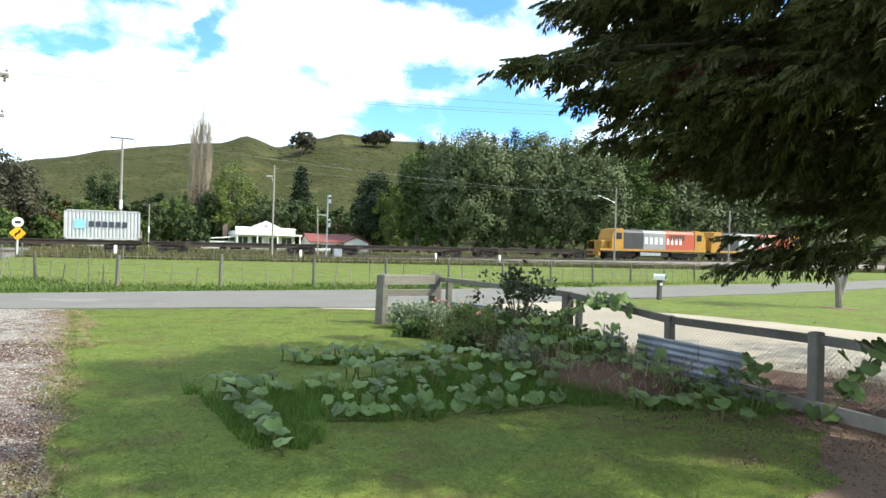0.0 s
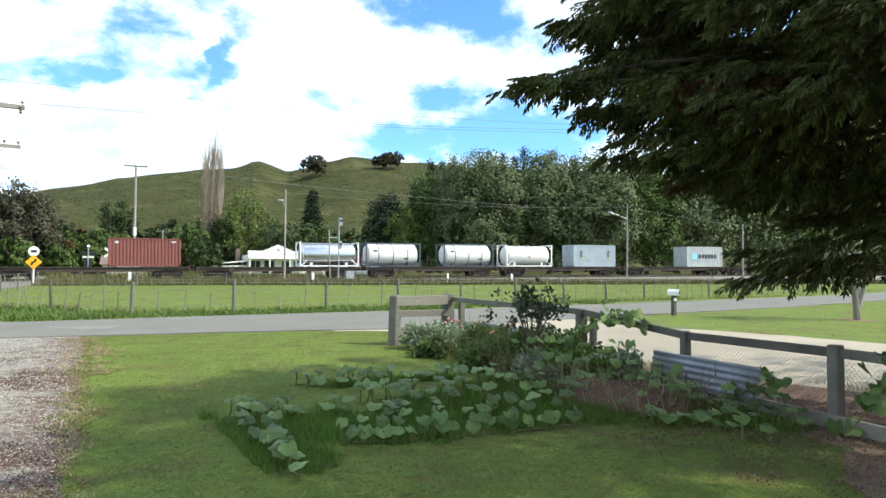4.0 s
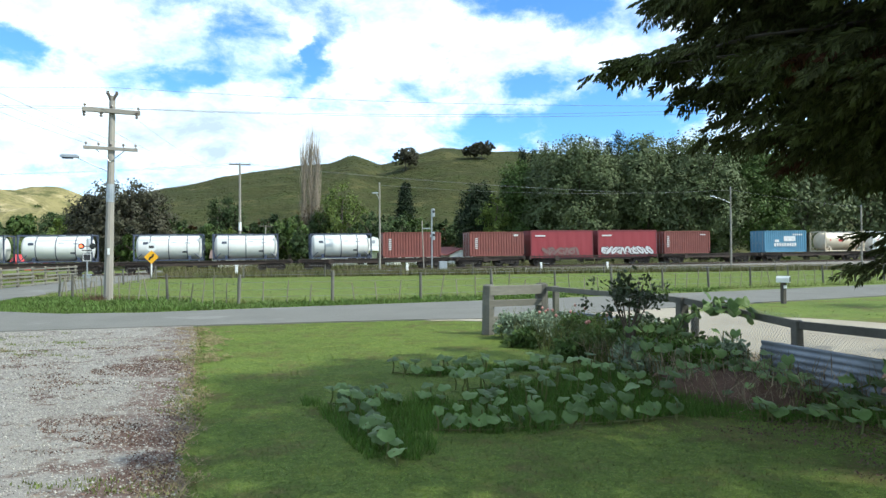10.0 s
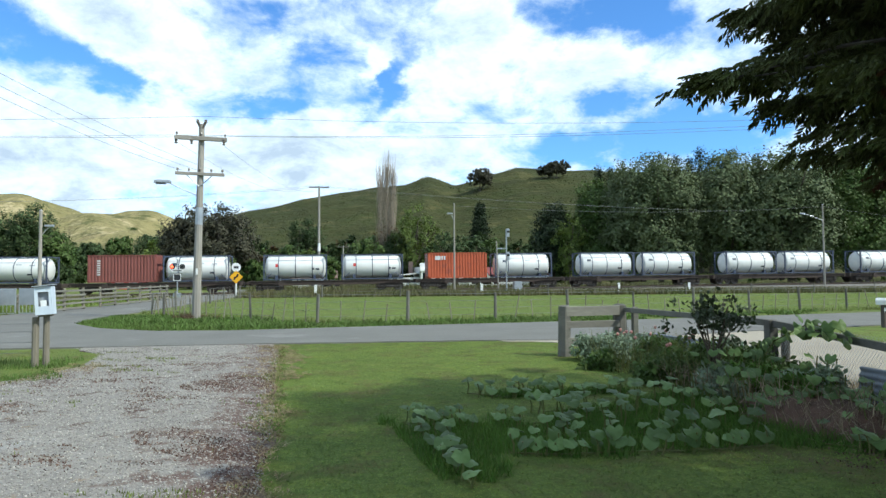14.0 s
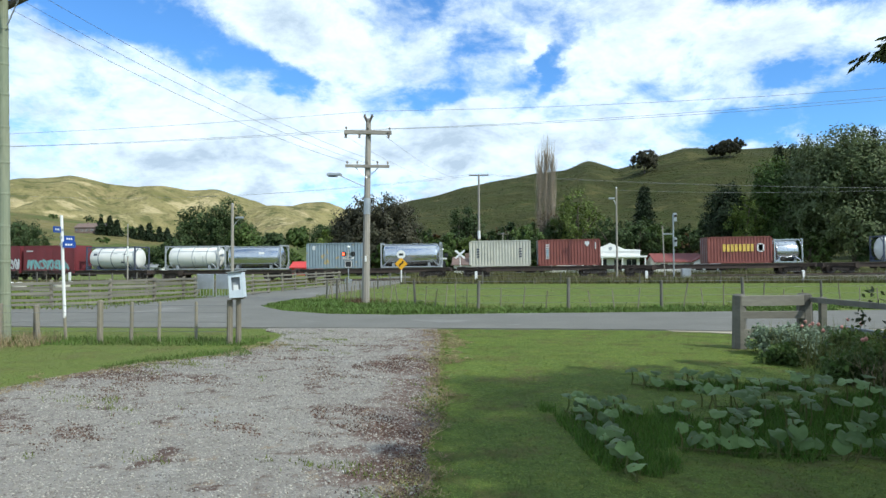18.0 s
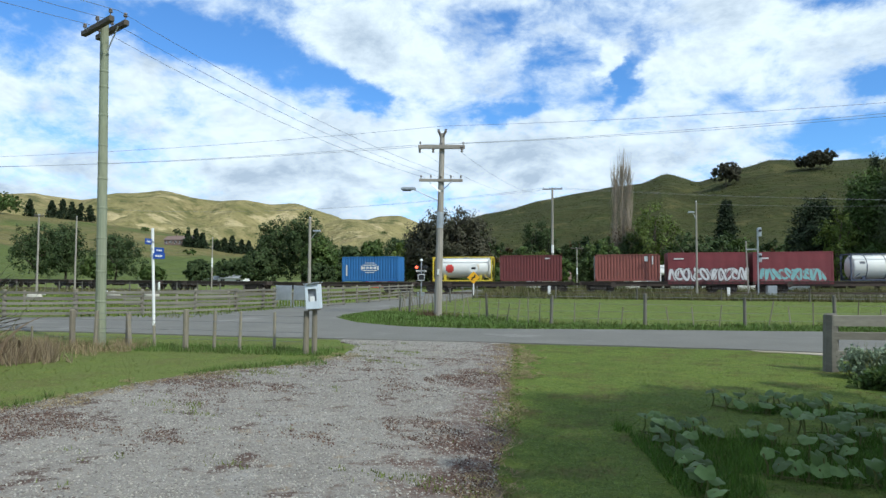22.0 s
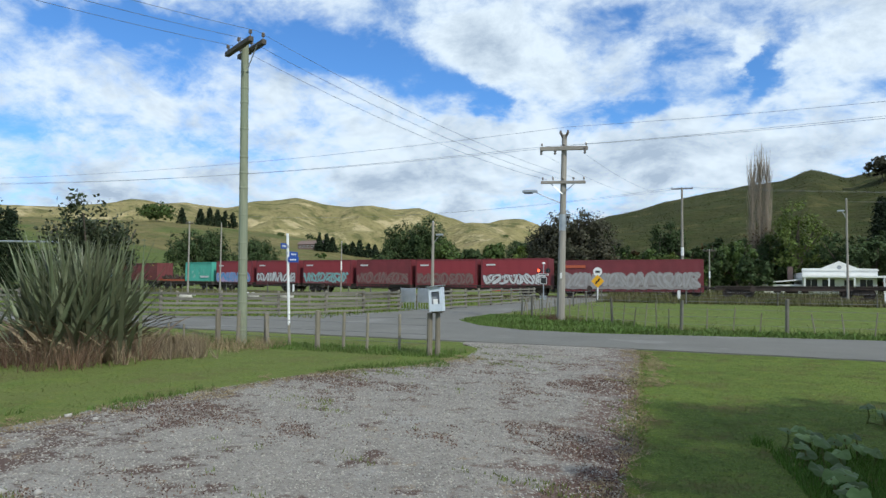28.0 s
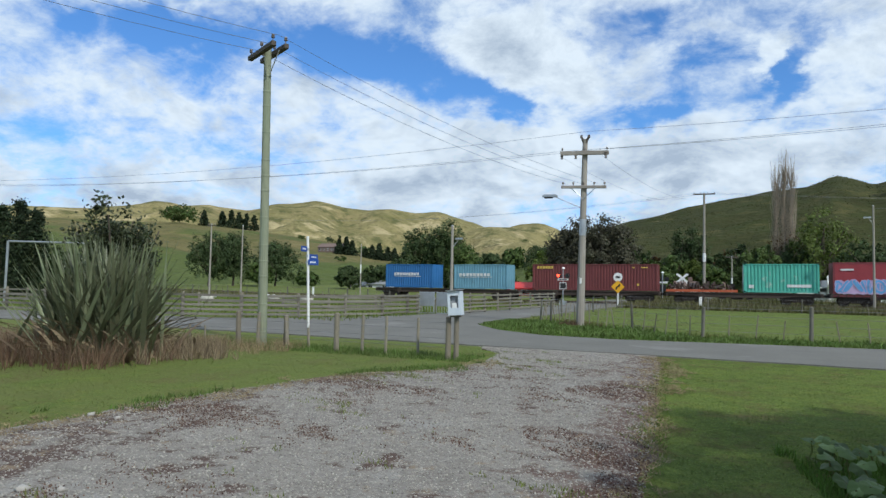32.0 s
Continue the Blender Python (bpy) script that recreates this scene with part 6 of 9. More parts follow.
def steel_crate(x, y, turn):
    s = empty("steel_crate", pose(x, y, 0, 0, 0, turn), "grey galvanised steel gate panel in the stockyard fence", "steel panel", "steel panels in the yard")
    part("panel", Build().slab(-0.42, 0.42, -0.03, 0.03, 0.45, 1.22, 0.02), M_GALV, s)
    for k in range(6):
        xx = -0.4 + 0.16 * k
        part("bar", Build().cyl((xx, -0.04, 0.08), (xx, -0.04, 0.46), 0.014, n=6), M_GALV, s)
    part("rail", Build().box(-0.42, 0.42, -0.03, 0.03, 0.05, 0.10), M_GALV, s)
    for xx in (-0.42, 0.42):
        part("upright", Build().cyl((xx, 0, -0.1), (xx, 0, 1.25), 0.025, n=8), M_GALV, s)


steel_crate(-14.95, 33.8, 4)
steel_crate(-14.0, 33.9, -4)


def left_fence():
    f = empty("lawn_fence", None, "row of weathered fence posts and thin wires at the lawn's edge", "fence")
    for x, y, h, r in ((-13.2, 13.2, 0.62, 0.03), (-12.5, 13.4, 0.5, 0.025), (-12.1, 13.5, 0.5, 0.025), (-11.3, 13.8, 0.88, 0.07), (-10.15, 14.2, 0.8, 0.065), (-8.52, 13.95, 0.92, 0.065), (-7.87, 14.05, 0.88, 0.04), (-7.3, 14.15, 0.88, 0.035), (-6.6, 14.45, 0.86, 0.035),
                       (-14.4, 13.0, 0.8, 0.05), (-16.5, 12.8, 0.85, 0.05)):
        post_part(f, x, y, h, r, lean=0.03)
    part("brace", Build().cyl((-9.95, 14.0, 0.0), (-10.12, 14.15, 0.72), 0.055, 0.045, 7), M_WOOD, f)
    part("old_post", Build().cyl((-10.78, 13.9, 0), (-10.76, 13.9, 0.85), 0.05, 0.045, 7), M_WOOD, f)
    for z in (0.25, 0.45, 0.65, 0.8):
        part("wire", Build().tube([(-16.5, 12.8, z), (-11.3, 13.8, z), (-8.52, 13.95, z), (-5.55, 13.9, z)], 0.004, 0.004, 4), M_WIRE, f)


left_fence()


def letterbox():
    l = empty("letterbox", pose(-5.42, 13.82, 0), "pale blue-white letterbox with an open front on two wooden posts", "letterbox")
    part("post", Build().cyl((-0.16, 0, -0.1), (-0.16, 0, 0.93), 0.065, 0.06, 9), M_WOOD, l)
    part("post", Build().cyl((0.02, 0.03, -0.1), (0.02, 0.03, 1.0), 0.062, 0.055, 9), M_WOOD, l)
    m = pose(0.02, 0, 0.98, 0, -4, 8)
    w, d, h, t = 0.145, 0.15, 0.53, 0.012
    paint_l = mat("letterbox_paint", (0.62, 0.68, 0.74), 0.5, (0.54, 0.60, 0.66), 4, 30, 0.15)
    for name, x0, x1, y0, y1, z0, z1 in (("back_panel", -w, w, d - t, d, 0, h), ("side_panel", -w, -w + t, -d + t, d - t, 0, h), ("side_panel", w - t, w, -d + t, d - t, 0, h), ("floor_panel", -w + t, w - t, -d + t, d - t, 0, t),
                                         ("front_panel", -w, w, -d, -d + t, 0.43, h), ("front_panel", -w, w, -d, -d + t, 0, 0.16), ("front_stile", -w, -w + 0.06, -d, -d + t, 0.16, 0.43), ("front_stile", w - 0.05, w, -d, -d + t, 0.16, 0.43)):
        part(name, Build().box(x0, x1, y0, y1, z0, z1), paint_l, l, m=m)
    part("flap", Build().box(-0.05, 0.05, -d + 0.02, -d + 0.03, 0.14, 0.27), M_WHITE, l, m=m)
    part("roof", Build().prism([(-0.17, 0.53), (0.17, 0.55), (0.17, 0.57), (-0.17, 0.55)], -0.2, 0.18), M_GALV, l, m=m)
    part("slot_shade", Build().box(-w + 0.035, w - 0.035, -d + 0.08, -d + 0.09, 0.12, 0.44), P_GREYFRAME, l, m=m)
    part("bracket", Build().box(-0.12, 0.12, -0.08, 0.08, -0.04, 0.0), M_WOOD, l, m=m)


letterbox()


def roadside_box():
    l = empty("mailbox", pose(17.2, 18.8, 0), "white mailbox with a dark number bar on a brown post", "mailbox")
    part("post", Build().slab(-0.07, 0.07, -0.07, 0.07, -0.1, 0.72, 0.012), M_DARKWOOD, l)
    part("box", Build().prism([(-0.13, 0.72), (0.13, 0.72), (0.13, 0.86), (0.08, 0.93), (-0.08, 0.93), (-0.13, 0.86)], -0.2, 0.2), M_WHITE, l, m=pose(0, 0, 0, 0, 0, 38))
    part("end_cap", Build().prism([(-0.11, 0.74), (0.11, 0.74), (0.11, 0.85), (0.07, 0.91), (-0.07, 0.91), (-0.11, 0.85)], -0.212, -0.2), M_BLACK, l, m=pose(0, 0, 0, 0, 0, 38))
    part("tag", Build().box(-0.06, 0.06, -0.09, -0.075, 0.52, 0.62), M_WHITE, l)


roadside_box()


def garden_fence():
    """Post and rail fence with netting, from the roadside gate past the vegetable patch."""
    f = empty("garden_fence", None, "weathered post and rail fence with wire netting beside the garden", "fence")
    posts = [(4.72, 13.42, 1.06, 0.135), (6.02, 13.55, 1.07, 0.15), (6.30, 13.45, 1.0, 0.06), (6.62, 9.4, 0.98, 0.075), (6.62, 7.0, 0.82, 0.056), (6.56, 4.8, 0.88, 0.062), (6.45, 2.4, 0.88, 0.062), (6.35, 0.2, 0.88, 0.062)]
    for x, y, h, r in posts:
        post_part(f, x, y, h, r, square=r < 0.1, lean=0.02, material=M_RAILWOOD)
    part("post", Build().cyl((6.75, 9.25, -0.1), (6.75, 9.25, 0.85), 0.07, 0.06, 8), M_WOOD, f)

    def rail(p0, p1, w, name="rail", t=0.03):
        p0, p1 = Vector(p0), Vector(p1)
        d = p1 - p0
        m = Matrix.Translation(p0) @ d.to_track_quat("X", "Z").to_matrix().to_4x4()
        return part(name, Build().slab(-0.02, d.length + 0.02, -t, t, -w, w, 0.008, m), M_YARDWOOD if name != "rail" else M_RAILWOOD, f)
    # roadside boards
    for z, w in ((0.93, 0.10), (0.66, 0.07), (0.30, 0.09)):
        rail((4.75, 13.34, z), (5.98, 13.46, z + R.uniform(-0.02, 0.02)), w, "board")
    line = [(6.08, 13.4), (6.62, 9.4), (6.62, 7.0), (6.56, 4.8), (6.45, 2.4), (6.35, 0.2)]
    tops = [0.95, 0.93, 0.76, 0.80, 0.80, 0.80]
    for k in range(len(line) - 1):
        (x0, y0), (x1, y1) = line[k], line[k + 1]
        rail((x0, y0, tops[k]), (x1, y1, tops[k + 1]), 0.05)
        if k >= 2:
            rail((x0 - 0.1, y0, 0.10), (x1 - 0.1, y1, 0.10), 0.07, "kickboard")
    # wire netting as crossing strands
    net = Build()
    for k in range(1, len(line) - 1):
        (x0, y0), (x1, y1) = line[k], line[k + 1]
        d = math.hypot(x1 - x0, y1 - y0)
        n = int(d / 0.055)
        for j in range(-9, n):
            for s in (0, 1):
                t0, t1 = j / n, (j + 9) / n
                za, zb = 0.22, tops[k] - 0.04
                if s:
                    za, zb = zb, za
                a, b = max(0, t0), min(1, t1)
                if b <= a:
                    continue
                z0 = za + (zb - za) * (a - t0) / (t1 - t0)
                z1 = za + (zb - za) * (b - t0) / (t1 - t0)
                net.cyl((x0 + (x1 - x0) * a + 0.05, y0 + (y1 - y0) * a, z0), (x0 + (x1 - x0) * b + 0.05, y0 + (y1 - y0) * b, z1), 0.0016, n=3, caps=False)
    ob = part("netting", net, M_GALV, f)
    ob["kind"] = "stuff"


garden_fence()


sheet("soil_strip", ragged([(6.78, 8.3), (7.7, 7.7), (8.5, 6.8), (9.0, 5.4), (9.3, 3.0), (9.2, 0.0), (6.4, 0.0), (6.62, 4.0), (6.75, 6.5)], 0.25, 0.30, 12.0), 0.026, 0.04, M_SOIL, "bare dark brown soil strewn with needles behind the fence", "ground")


def iron_sheet(x, y, length, height, turn, z=0.18, label="corrugated grey iron sheet leaning on the fence"):
    n = int(height / 0.076)
    b = Build()
    cols = n * 4
    for k in range(cols + 1):
        zz = height * k / cols
        o = 0.014 * math.sin(2 * math.pi * k / 4)
        for xx in (0, length * 0.33, length * 0.66, length):
            b.v.append((xx, o, zz))
    for k in range(cols):
        for j in range(3):
            a = k * 4 + j
            b.f.append((a, a + 1, a + 5, a + 4))
    ob = part("iron_sheet", b, mat("old_galvanised_iron", (0.30, 0.33, 0.37), 0.5, (0.20, 0.22, 0.25), 2.0, 14.0, 0.4, metal=0.4), None, m=pose(x, y, z, -8, 0, turn), smooth=True)
    sol = ob.modifiers.new("thickness", "SOLIDIFY")
    sol.thickness = 0.004
    tagged(ob, label, "corrugated iron")


iron_sheet(6.40, 7.45, 1.8, 0.42, -90, 0.11)
iron_sheet(6.22, 12.8, 2.4, 0.40, -83, 0.12, "dull corrugated iron sheet behind the flower bed")

# ---- buildings beyond the line ----
M_REDROOF = mat("red_roof", (0.24, 0.060, 0.050), 0.7, (0.17, 0.05, 0.045), 0.8, 10.0, 0.3)
M_BRIGHTRED = mat("bright_red_roof", (0.60, 0.05, 0.045), 0.6, (0.50, 0.045, 0.04), 0.8, 10.0, 0.2)
M_GREYROOF = mat("grey_roof", (0.30, 0.31, 0.32), 0.6, (0.22, 0.23, 0.24), 0.8, 10.0, 0.3)
M_BROWNROOF = mat("brown_roof", (0.20, 0.135, 0.11), 0.8, (0.14, 0.10, 0.085), 0.8, 10.0, 0.3)


def window(parent, x, y, z, w, h, turn=0):
    m = pose(x, y, z, 0, 0, turn)
    fr = Build().box(-w / 2 - 0.06, w / 2 + 0.06, -0.05, 0.0, -0.06, 0.0).box(-w / 2 - 0.06, w / 2 + 0.06, -0.05, 0.0, h, h + 0.06).box(-w / 2 - 0.06, -w / 2, -0.05, 0.0, 0, h).box(w / 2, w / 2 + 0.06, -0.05, 0.0, 0, h).box(-0.03, 0.03, -0.04, 0.0, 0, h)
    wi = part("window", fr, M_WHITE, parent, m=m)
    part("pane", Build().box(-w / 2, w / 2, -0.02, -0.01, 0, h), M_GLASS, wi)


def hall():
    h = empty("white_hall", pose(17.85, 105.0, 0.3), "low white hall with a stepped parapet and a front verandah", "hall")
    wall = Build().box(-4.45, 4.45, 0.0, 9.0, 0, 3.0)
    part("wall", wall, M_WHITEWALL, h)
    part("parapet", Build().prism([(-4.5, 2.55), (4.5, 2.55), (4.5, 3.55), (2.2, 3.62), (1.5, 3.95), (0.0, 4.6), (-1.5, 3.95), (-2.2, 3.62), (-4.5, 3.6)], -0.15, 0.1), M_WHITEWALL, h)
    part("cornice", Build().box(-4.6, 4.6, -0.28, -0.15, 3.3, 3.45), M_WHITEWALL, h)
    part("verandah_roof", Build().prism([(-4.7, 2.35), (5.2, 2.35), (5.2, 2.62), (-4.7, 2.62)], -1.9, -0.16), M_WHITEWALL, h)
    for x in (-4.4, -1.5, 1.5, 4.9):
        part("verandah_post", Build().box(x - 0.09, x + 0.09, -1.85, -1.67, 0, 2.36), M_WHITE, h)
    for x in (-3.4, -1.3, 3.2):
        window(h, x, -0.005, 0.8, 1.5, 1.3)
    part("door", Build().box(0.6, 1.7, -0.04, 0.0, 0, 2.05), M_GLASS, h)
    part("emblem", Build().cyl((0, -0.16, 3.75), (0, -0.19, 3.75), 0.28, n=14), P_GREYFRAME, h)
    part("roof", Build().prism([(-4.4, 3.0), (4.4, 3.0), (0, 3.4)], 0.1, 9.2), M_GREYROOF, h)
    annex = part("annex", Build().box(-10.6, -4.5, 0.6, 6.0, 0, 1.35), M_WHITEWALL, h)
    part("annex_roof", Build().prism([(-10.9, 1.32), (-4.5, 1.95), (-4.5, 2.1), (-10.9, 1.45)], 0.3, 6.4), M_WHITE, h)
    part("chimney", Build().slab(-5.6, -4.9, 6.2, 6.9, 2.0, 4.0, 0.04), M_BROWNROOF, h)


hall()


def gable_house(x, y, w, d, eave, ridge, roofmat, wallmat, label, turn=0, cross=True, chimney=True, base=0.2):
    h = empty("house", pose(x, y, base, 0, 0, turn), label, "house", "houses beyond the line")
    part("wall", Build().box(-w / 2, w / 2, -d / 2, d / 2, -0.5, eave), wallmat, h)
    r = Build()
    e = 0.35
    for s in (-1, 1):
        r.add([(-w / 2 - e, s * (d / 2 + e), eave - 0.1), (w / 2 + e, s * (d / 2 + e), eave - 0.1), (w / 2 + e - (d * 0.3 if not cross else 0), 0, ridge), (-w / 2 - e + (d * 0.3 if not cross else 0), 0, ridge),
               (-w / 2 - e, s * (d / 2 + e), eave + 0.02), (w / 2 + e, s * (d / 2 + e), eave + 0.02), (w / 2 + e - (d * 0.3 if not cross else 0), 0, ridge + 0.12), (-w / 2 - e + (d * 0.3 if not cross else 0), 0, ridge + 0.12)],
              [(0, 1, 2, 3), (7, 6, 5, 4), (0, 4, 5, 1), (1, 5, 6, 2), (3, 7, 4, 0)])
    part("roof", r, roofmat, h)
    for s in (-1, 1):
        gb = Build()
        gb.add([(s * w / 2, -d / 2, eave - 0.02), (s * w / 2, d / 2, eave - 0.02), (s * w / 2, 0, ridge - 0.05), (s * (w / 2 - 0.1), -d / 2, eave - 0.02), (s * (w / 2 - 0.1), d / 2, eave - 0.02), (s * (w / 2 - 0.1), 0, ridge - 0.05)],
               [(0, 1, 2), (5, 4, 3), (0, 2, 5, 3), (1, 4, 5, 2)])
        part("gable", gb, wallmat, h)
    for k in range(max(2, int(w / 2.6))):
        window(h, -w / 2 + 1.2 + k * (w - 2.4) / max(1, int(w / 2.6) - 1), -d / 2 - 0.005, 0.7, 1.1, min(1.1, eave - 1.0))
    if chimney:
        part("chimney", Build().slab(-w * 0.2 - 0.3, -w * 0.2 + 0.3, -0.3, 0.3, ridge - 0.6, ridge + 0.7, 0.04), M_BROWNROOF, h)
    return h


hr = gable_house(29.6, 109.0, 9.4, 7.0, 1.75, 3.0, M_REDROOF, M_WHITEWALL, "low white house with a dull red roof", chimney=False)
gw = part("front_gable", Build().prism([(0.6, -0.3), (4.6, -0.3), (4.6, 1.7), (2.6, 2.6), (0.6, 1.7)], -4.6, -3.5), M_WHITEWALL, hr)
part("gable_roof", Build().prism([(0.2, 1.62), (2.6, 2.72), (5.0, 1.62), (5.0, 1.78), (2.6, 2.90), (0.2, 1.78)], -4.9, -1.0), M_REDROOF, hr)
gable_house(-3.0, 106.0, 6.4, 6.0, 1.35, 2.45, M_BROWNROOF, M_WHITEWALL, "small white house with a brown roof", base=0.3)
gable_house(-31.6, 112.0, 4.4, 4.0, 1.1, 2.0, M_BRIGHTRED, M_BRIGHTRED, "small bright red roofed shed", chimney=False, base=0.2)
gable_house(-78.5, 150.0, 6.4, 6.0, 1.6, 3.0, M_GREYROOF, M_WHITEWALL, "pale farm shed with a grey roof", chimney=False, base=-0.2)
gable_house(-86.0, 152.0, 4.5, 4.0, 1.2, 2.0, M_GREYROOF, M_WHITEWALL, "little pale shed with a flat grey roof", chimney=False, base=-0.2)
gable_house(-205.0, 330.0, 16, 8, 2.6, 4.8, M_BROWNROOF, M_BROWNROOF, "brown farmhouse on the hillside among trees", base=land(-205, 330))


def field_frame():
    f = empty("field_frame", pose(-38.0, 26.0, 0), "grey pipe frame standing in the paddock", "pipe frame")
    part("post", Build().cyl((0, 0, -0.1), (0.05, 0, 3.65), 0.07, n=8), M_GALV, f)
    part("post", Build().cyl((5.5, 2.0, -0.1), (5.5, 2.0, 3.6), 0.07, n=8), M_GALV, f)
    part("crossbar", Build().cyl((0.05, 0, 3.62), (5.5, 2.0, 3.58), 0.055, n=8), M_GALV, f)


field_frame()


def sheep(x, y, turn, s=1.0):
    f = empty("sheep", pose(x, y, 0, 0, 0, turn), "white woolly sheep lying on the grass", "sheep", "sheep in the yard")
    m = mat("fleece", (0.55, 0.52, 0.45), 0.95, (0.45, 0.42, 0.36), 5.0, 30.0, 0.4, 0.8, 20.0)
    def blob(name, c, r, mt):
        b = Build().lathe([(0.0, -1), (0.5, -0.87), (0.87, -0.5), (1.0, 0), (0.87, 0.5), (0.5, 0.87), (0, 1)], 10)
        b.v = [(c[0] + v[0] * r[0] * (1 + 0.06 * math.sin(9 * v[2] + 5 * v[0])), c[1] + v[1] * r[1], c[2] + v[2] * r[2]) for v in b.v]
        return part(name, b, mt, f, smooth=True)
    blob("body", (0, 0, 0.30), (0.55, 0.30, 0.31), m)
    blob("head", (0.62, 0, 0.50), (0.17, 0.10, 0.11), M_WHITE)
    for sx in (-0.3, 0.3):
        for sy in (-0.16, 0.16):
            part("leg", Build().cyl((sx, sy, 0.0), (sx, sy, 0.25), 0.045, n=6), m, f)


for x, y, a in ((-33.9, 37.9, 10), (-32.2, 43.3, 170), (-30.0, 44.6, 20)):
    sheep(x, y, a)

# ---- trees ----
def clump_points(rng, centre, radii, clumps, per, spread, shell=0.55, lump=0.25, low=-0.9):
    """Leaf places: clumps near the surface of an uneven crown, gaps between."""
    d = rng.normal(size=(clumps * 3, 3))
    d /= np.linalg.norm(d, axis=1)[:, None]
    d = d[d[:, 2] > low][:clumps]
    k = (shell + (1 - shell) * rng.random(len(d))) * (1 + lump * rng.normal(size=len(d)))
    c = np.asarray(centre) + d * k[:, None] * np.asarray(radii)
    c = np.repeat(c, per, axis=0)
    return c + rng.normal(size=c.shape) * spread


def limbs(b, x, y, z0, crown, r, n, rng, reach):
    for k in range(n):
        a = 2 * math.pi * k / n + rng.uniform(-0.4, 0.4)
        zz = z0 + (crown - z0) * rng.uniform(0.1, 0.75)
        e = Vector((math.cos(a) * reach * rng.uniform(0.5, 0.9), math.sin(a) * reach * rng.uniform(0.5, 0.9), zz + rng.uniform(0.1, 0.3) * (crown - z0)))
        s = Vector((0, 0, z0 + (zz - z0) * 0.5))
        m = s.lerp(e, 0.5) + Vector((0, 0, 0.06 * reach))
        b.tube([s, m, e], r * 0.45, r * 0.12, 5)


def broad_tree(x, y, h, w, leaf, label, n=5000, size=0.24, trunk=0.12, seed=0, bottom=0.12, name="tree", group="trees beyond the line", spread=0.07, bark=M_TRUNK, clumps=None, category="tree", lobes=5):
    """Trunk, limbs and an uneven crown made of several lobes of leaf clumps."""
    rng = np.random.default_rng(seed + 100)
    z = land(x, y) - 0.1
    t = empty(name, pose(x, y, z), label, category, group)
    b = Build()
    r = h * 0.022 + 0.05
    b.tube([(0, 0, -0.3), (0.05 * w * rng.normal(), 0.03 * w, h * 0.35), (0.06 * w * rng.normal(), 0, h * 0.8)], r, r * 0.25, 8)
    limbs(b, 0, 0, h * 0.15, h * 0.9, r, 7, rng, w * 0.5)
    part("trunk", b, bark, t)
    zc, rz = h * (0.5 + bottom / 2), h * (0.5 - bottom / 2)
    pts, faces = [], []
    clumps = clumps or max(28, n // 34)
    lobes = max(8, lobes)
    for k in range(lobes):
        # lobes spread over a domed crown, fuller below than above
        zz = -0.85 + 1.80 * ((k + 0.5) / lobes) ** 0.92
        ring = math.sqrt(max(0.0, 1 - min(1.0, abs(zz)) ** 2.4)) * (1.06 - 0.20 * zz)
        a = k * 2.39996 + rng.uniform(-0.5, 0.5)
        grow = rng.uniform(0.78, 1.12)
        c = (math.cos(a) * ring * w * 0.29, math.sin(a) * ring * w * 0.29, zc + zz * rz * 0.66)
        rad = (w * 0.26 * grow, w * 0.26 * grow, rz * 0.38 * grow)
        p = clump_points(rng, c, rad, max(4, clumps // lobes), max(4, n // clumps), h * spread * 0.36, 0.80, 0.10)
        pts.append(p)
        faces.append((p - np.asarray(c)) / np.asarray(rad) + np.array([0, 0, 0.30]))
    pts, faces = np.concatenate(pts), np.concatenate(faces)
    pts[:, 2] = np.maximum(pts[:, 2], h * bottom * 0.6)
    part("crown", leaf_mesh("crown", pts, size * rng.uniform(0.6, 1.3, len(pts)), leaf, rng, outward=faces), None, t)
    return t


def spire_tree(x, y, h, w, leaf, label, n=2500, size=0.22, seed=0, group="conifers", name="conifer", layers=14, category="tree", bottom=0.08):
    """Conifer: whorls of boughs narrowing to the top."""
    rng = np.random.default_rng(seed + 500)
    z = land(x, y) - 0.1
    t = empty(name, pose(x, y, z), label, category, group)
    part("trunk", Build().cyl((0, 0, -0.3), (0, 0, h * 0.95), h * 0.018 + 0.03, 0.02, 7), M_TRUNK, t)
    pts = []
    per = n // (layers * 7)
    for i in range(layers):
        f = i / layers
        zz = h * (bottom + (0.98 - bottom) * f)
        rad = w * 0.5 * (1 - f) ** 0.8 * rng.uniform(0.8, 1.15)
        for j in range(7):
            a = rng.uniform(0, 2 * math.pi)
            q = np.sqrt(rng.random(per))
            rr = rad * q * rng.uniform(0.75, 1.1)
            p = np.stack([np.cos(a) * rr, np.sin(a) * rr, zz - rr * 0.28 + 0 * rr], -1) + rng.normal(size=(per, 3)) * (0.10 * rad + 0.02 * h)
            pts.append(p)
    pts = np.concatenate(pts)
    part("crown", leaf_mesh("crown", pts, size * rng.uniform(0.6, 1.3, len(pts)), leaf, rng), None, t)
    return t


def polar(az, r):
    return r * math.sin(radians(az)), r * math.cos(radians(az))


def top_at(az, r, el):
    """Height above its own ground of a thing whose top is seen at elevation el."""
    x, y = polar(az, r)
    return 1.65 + r * math.tan(radians(el)) - land(x, y)


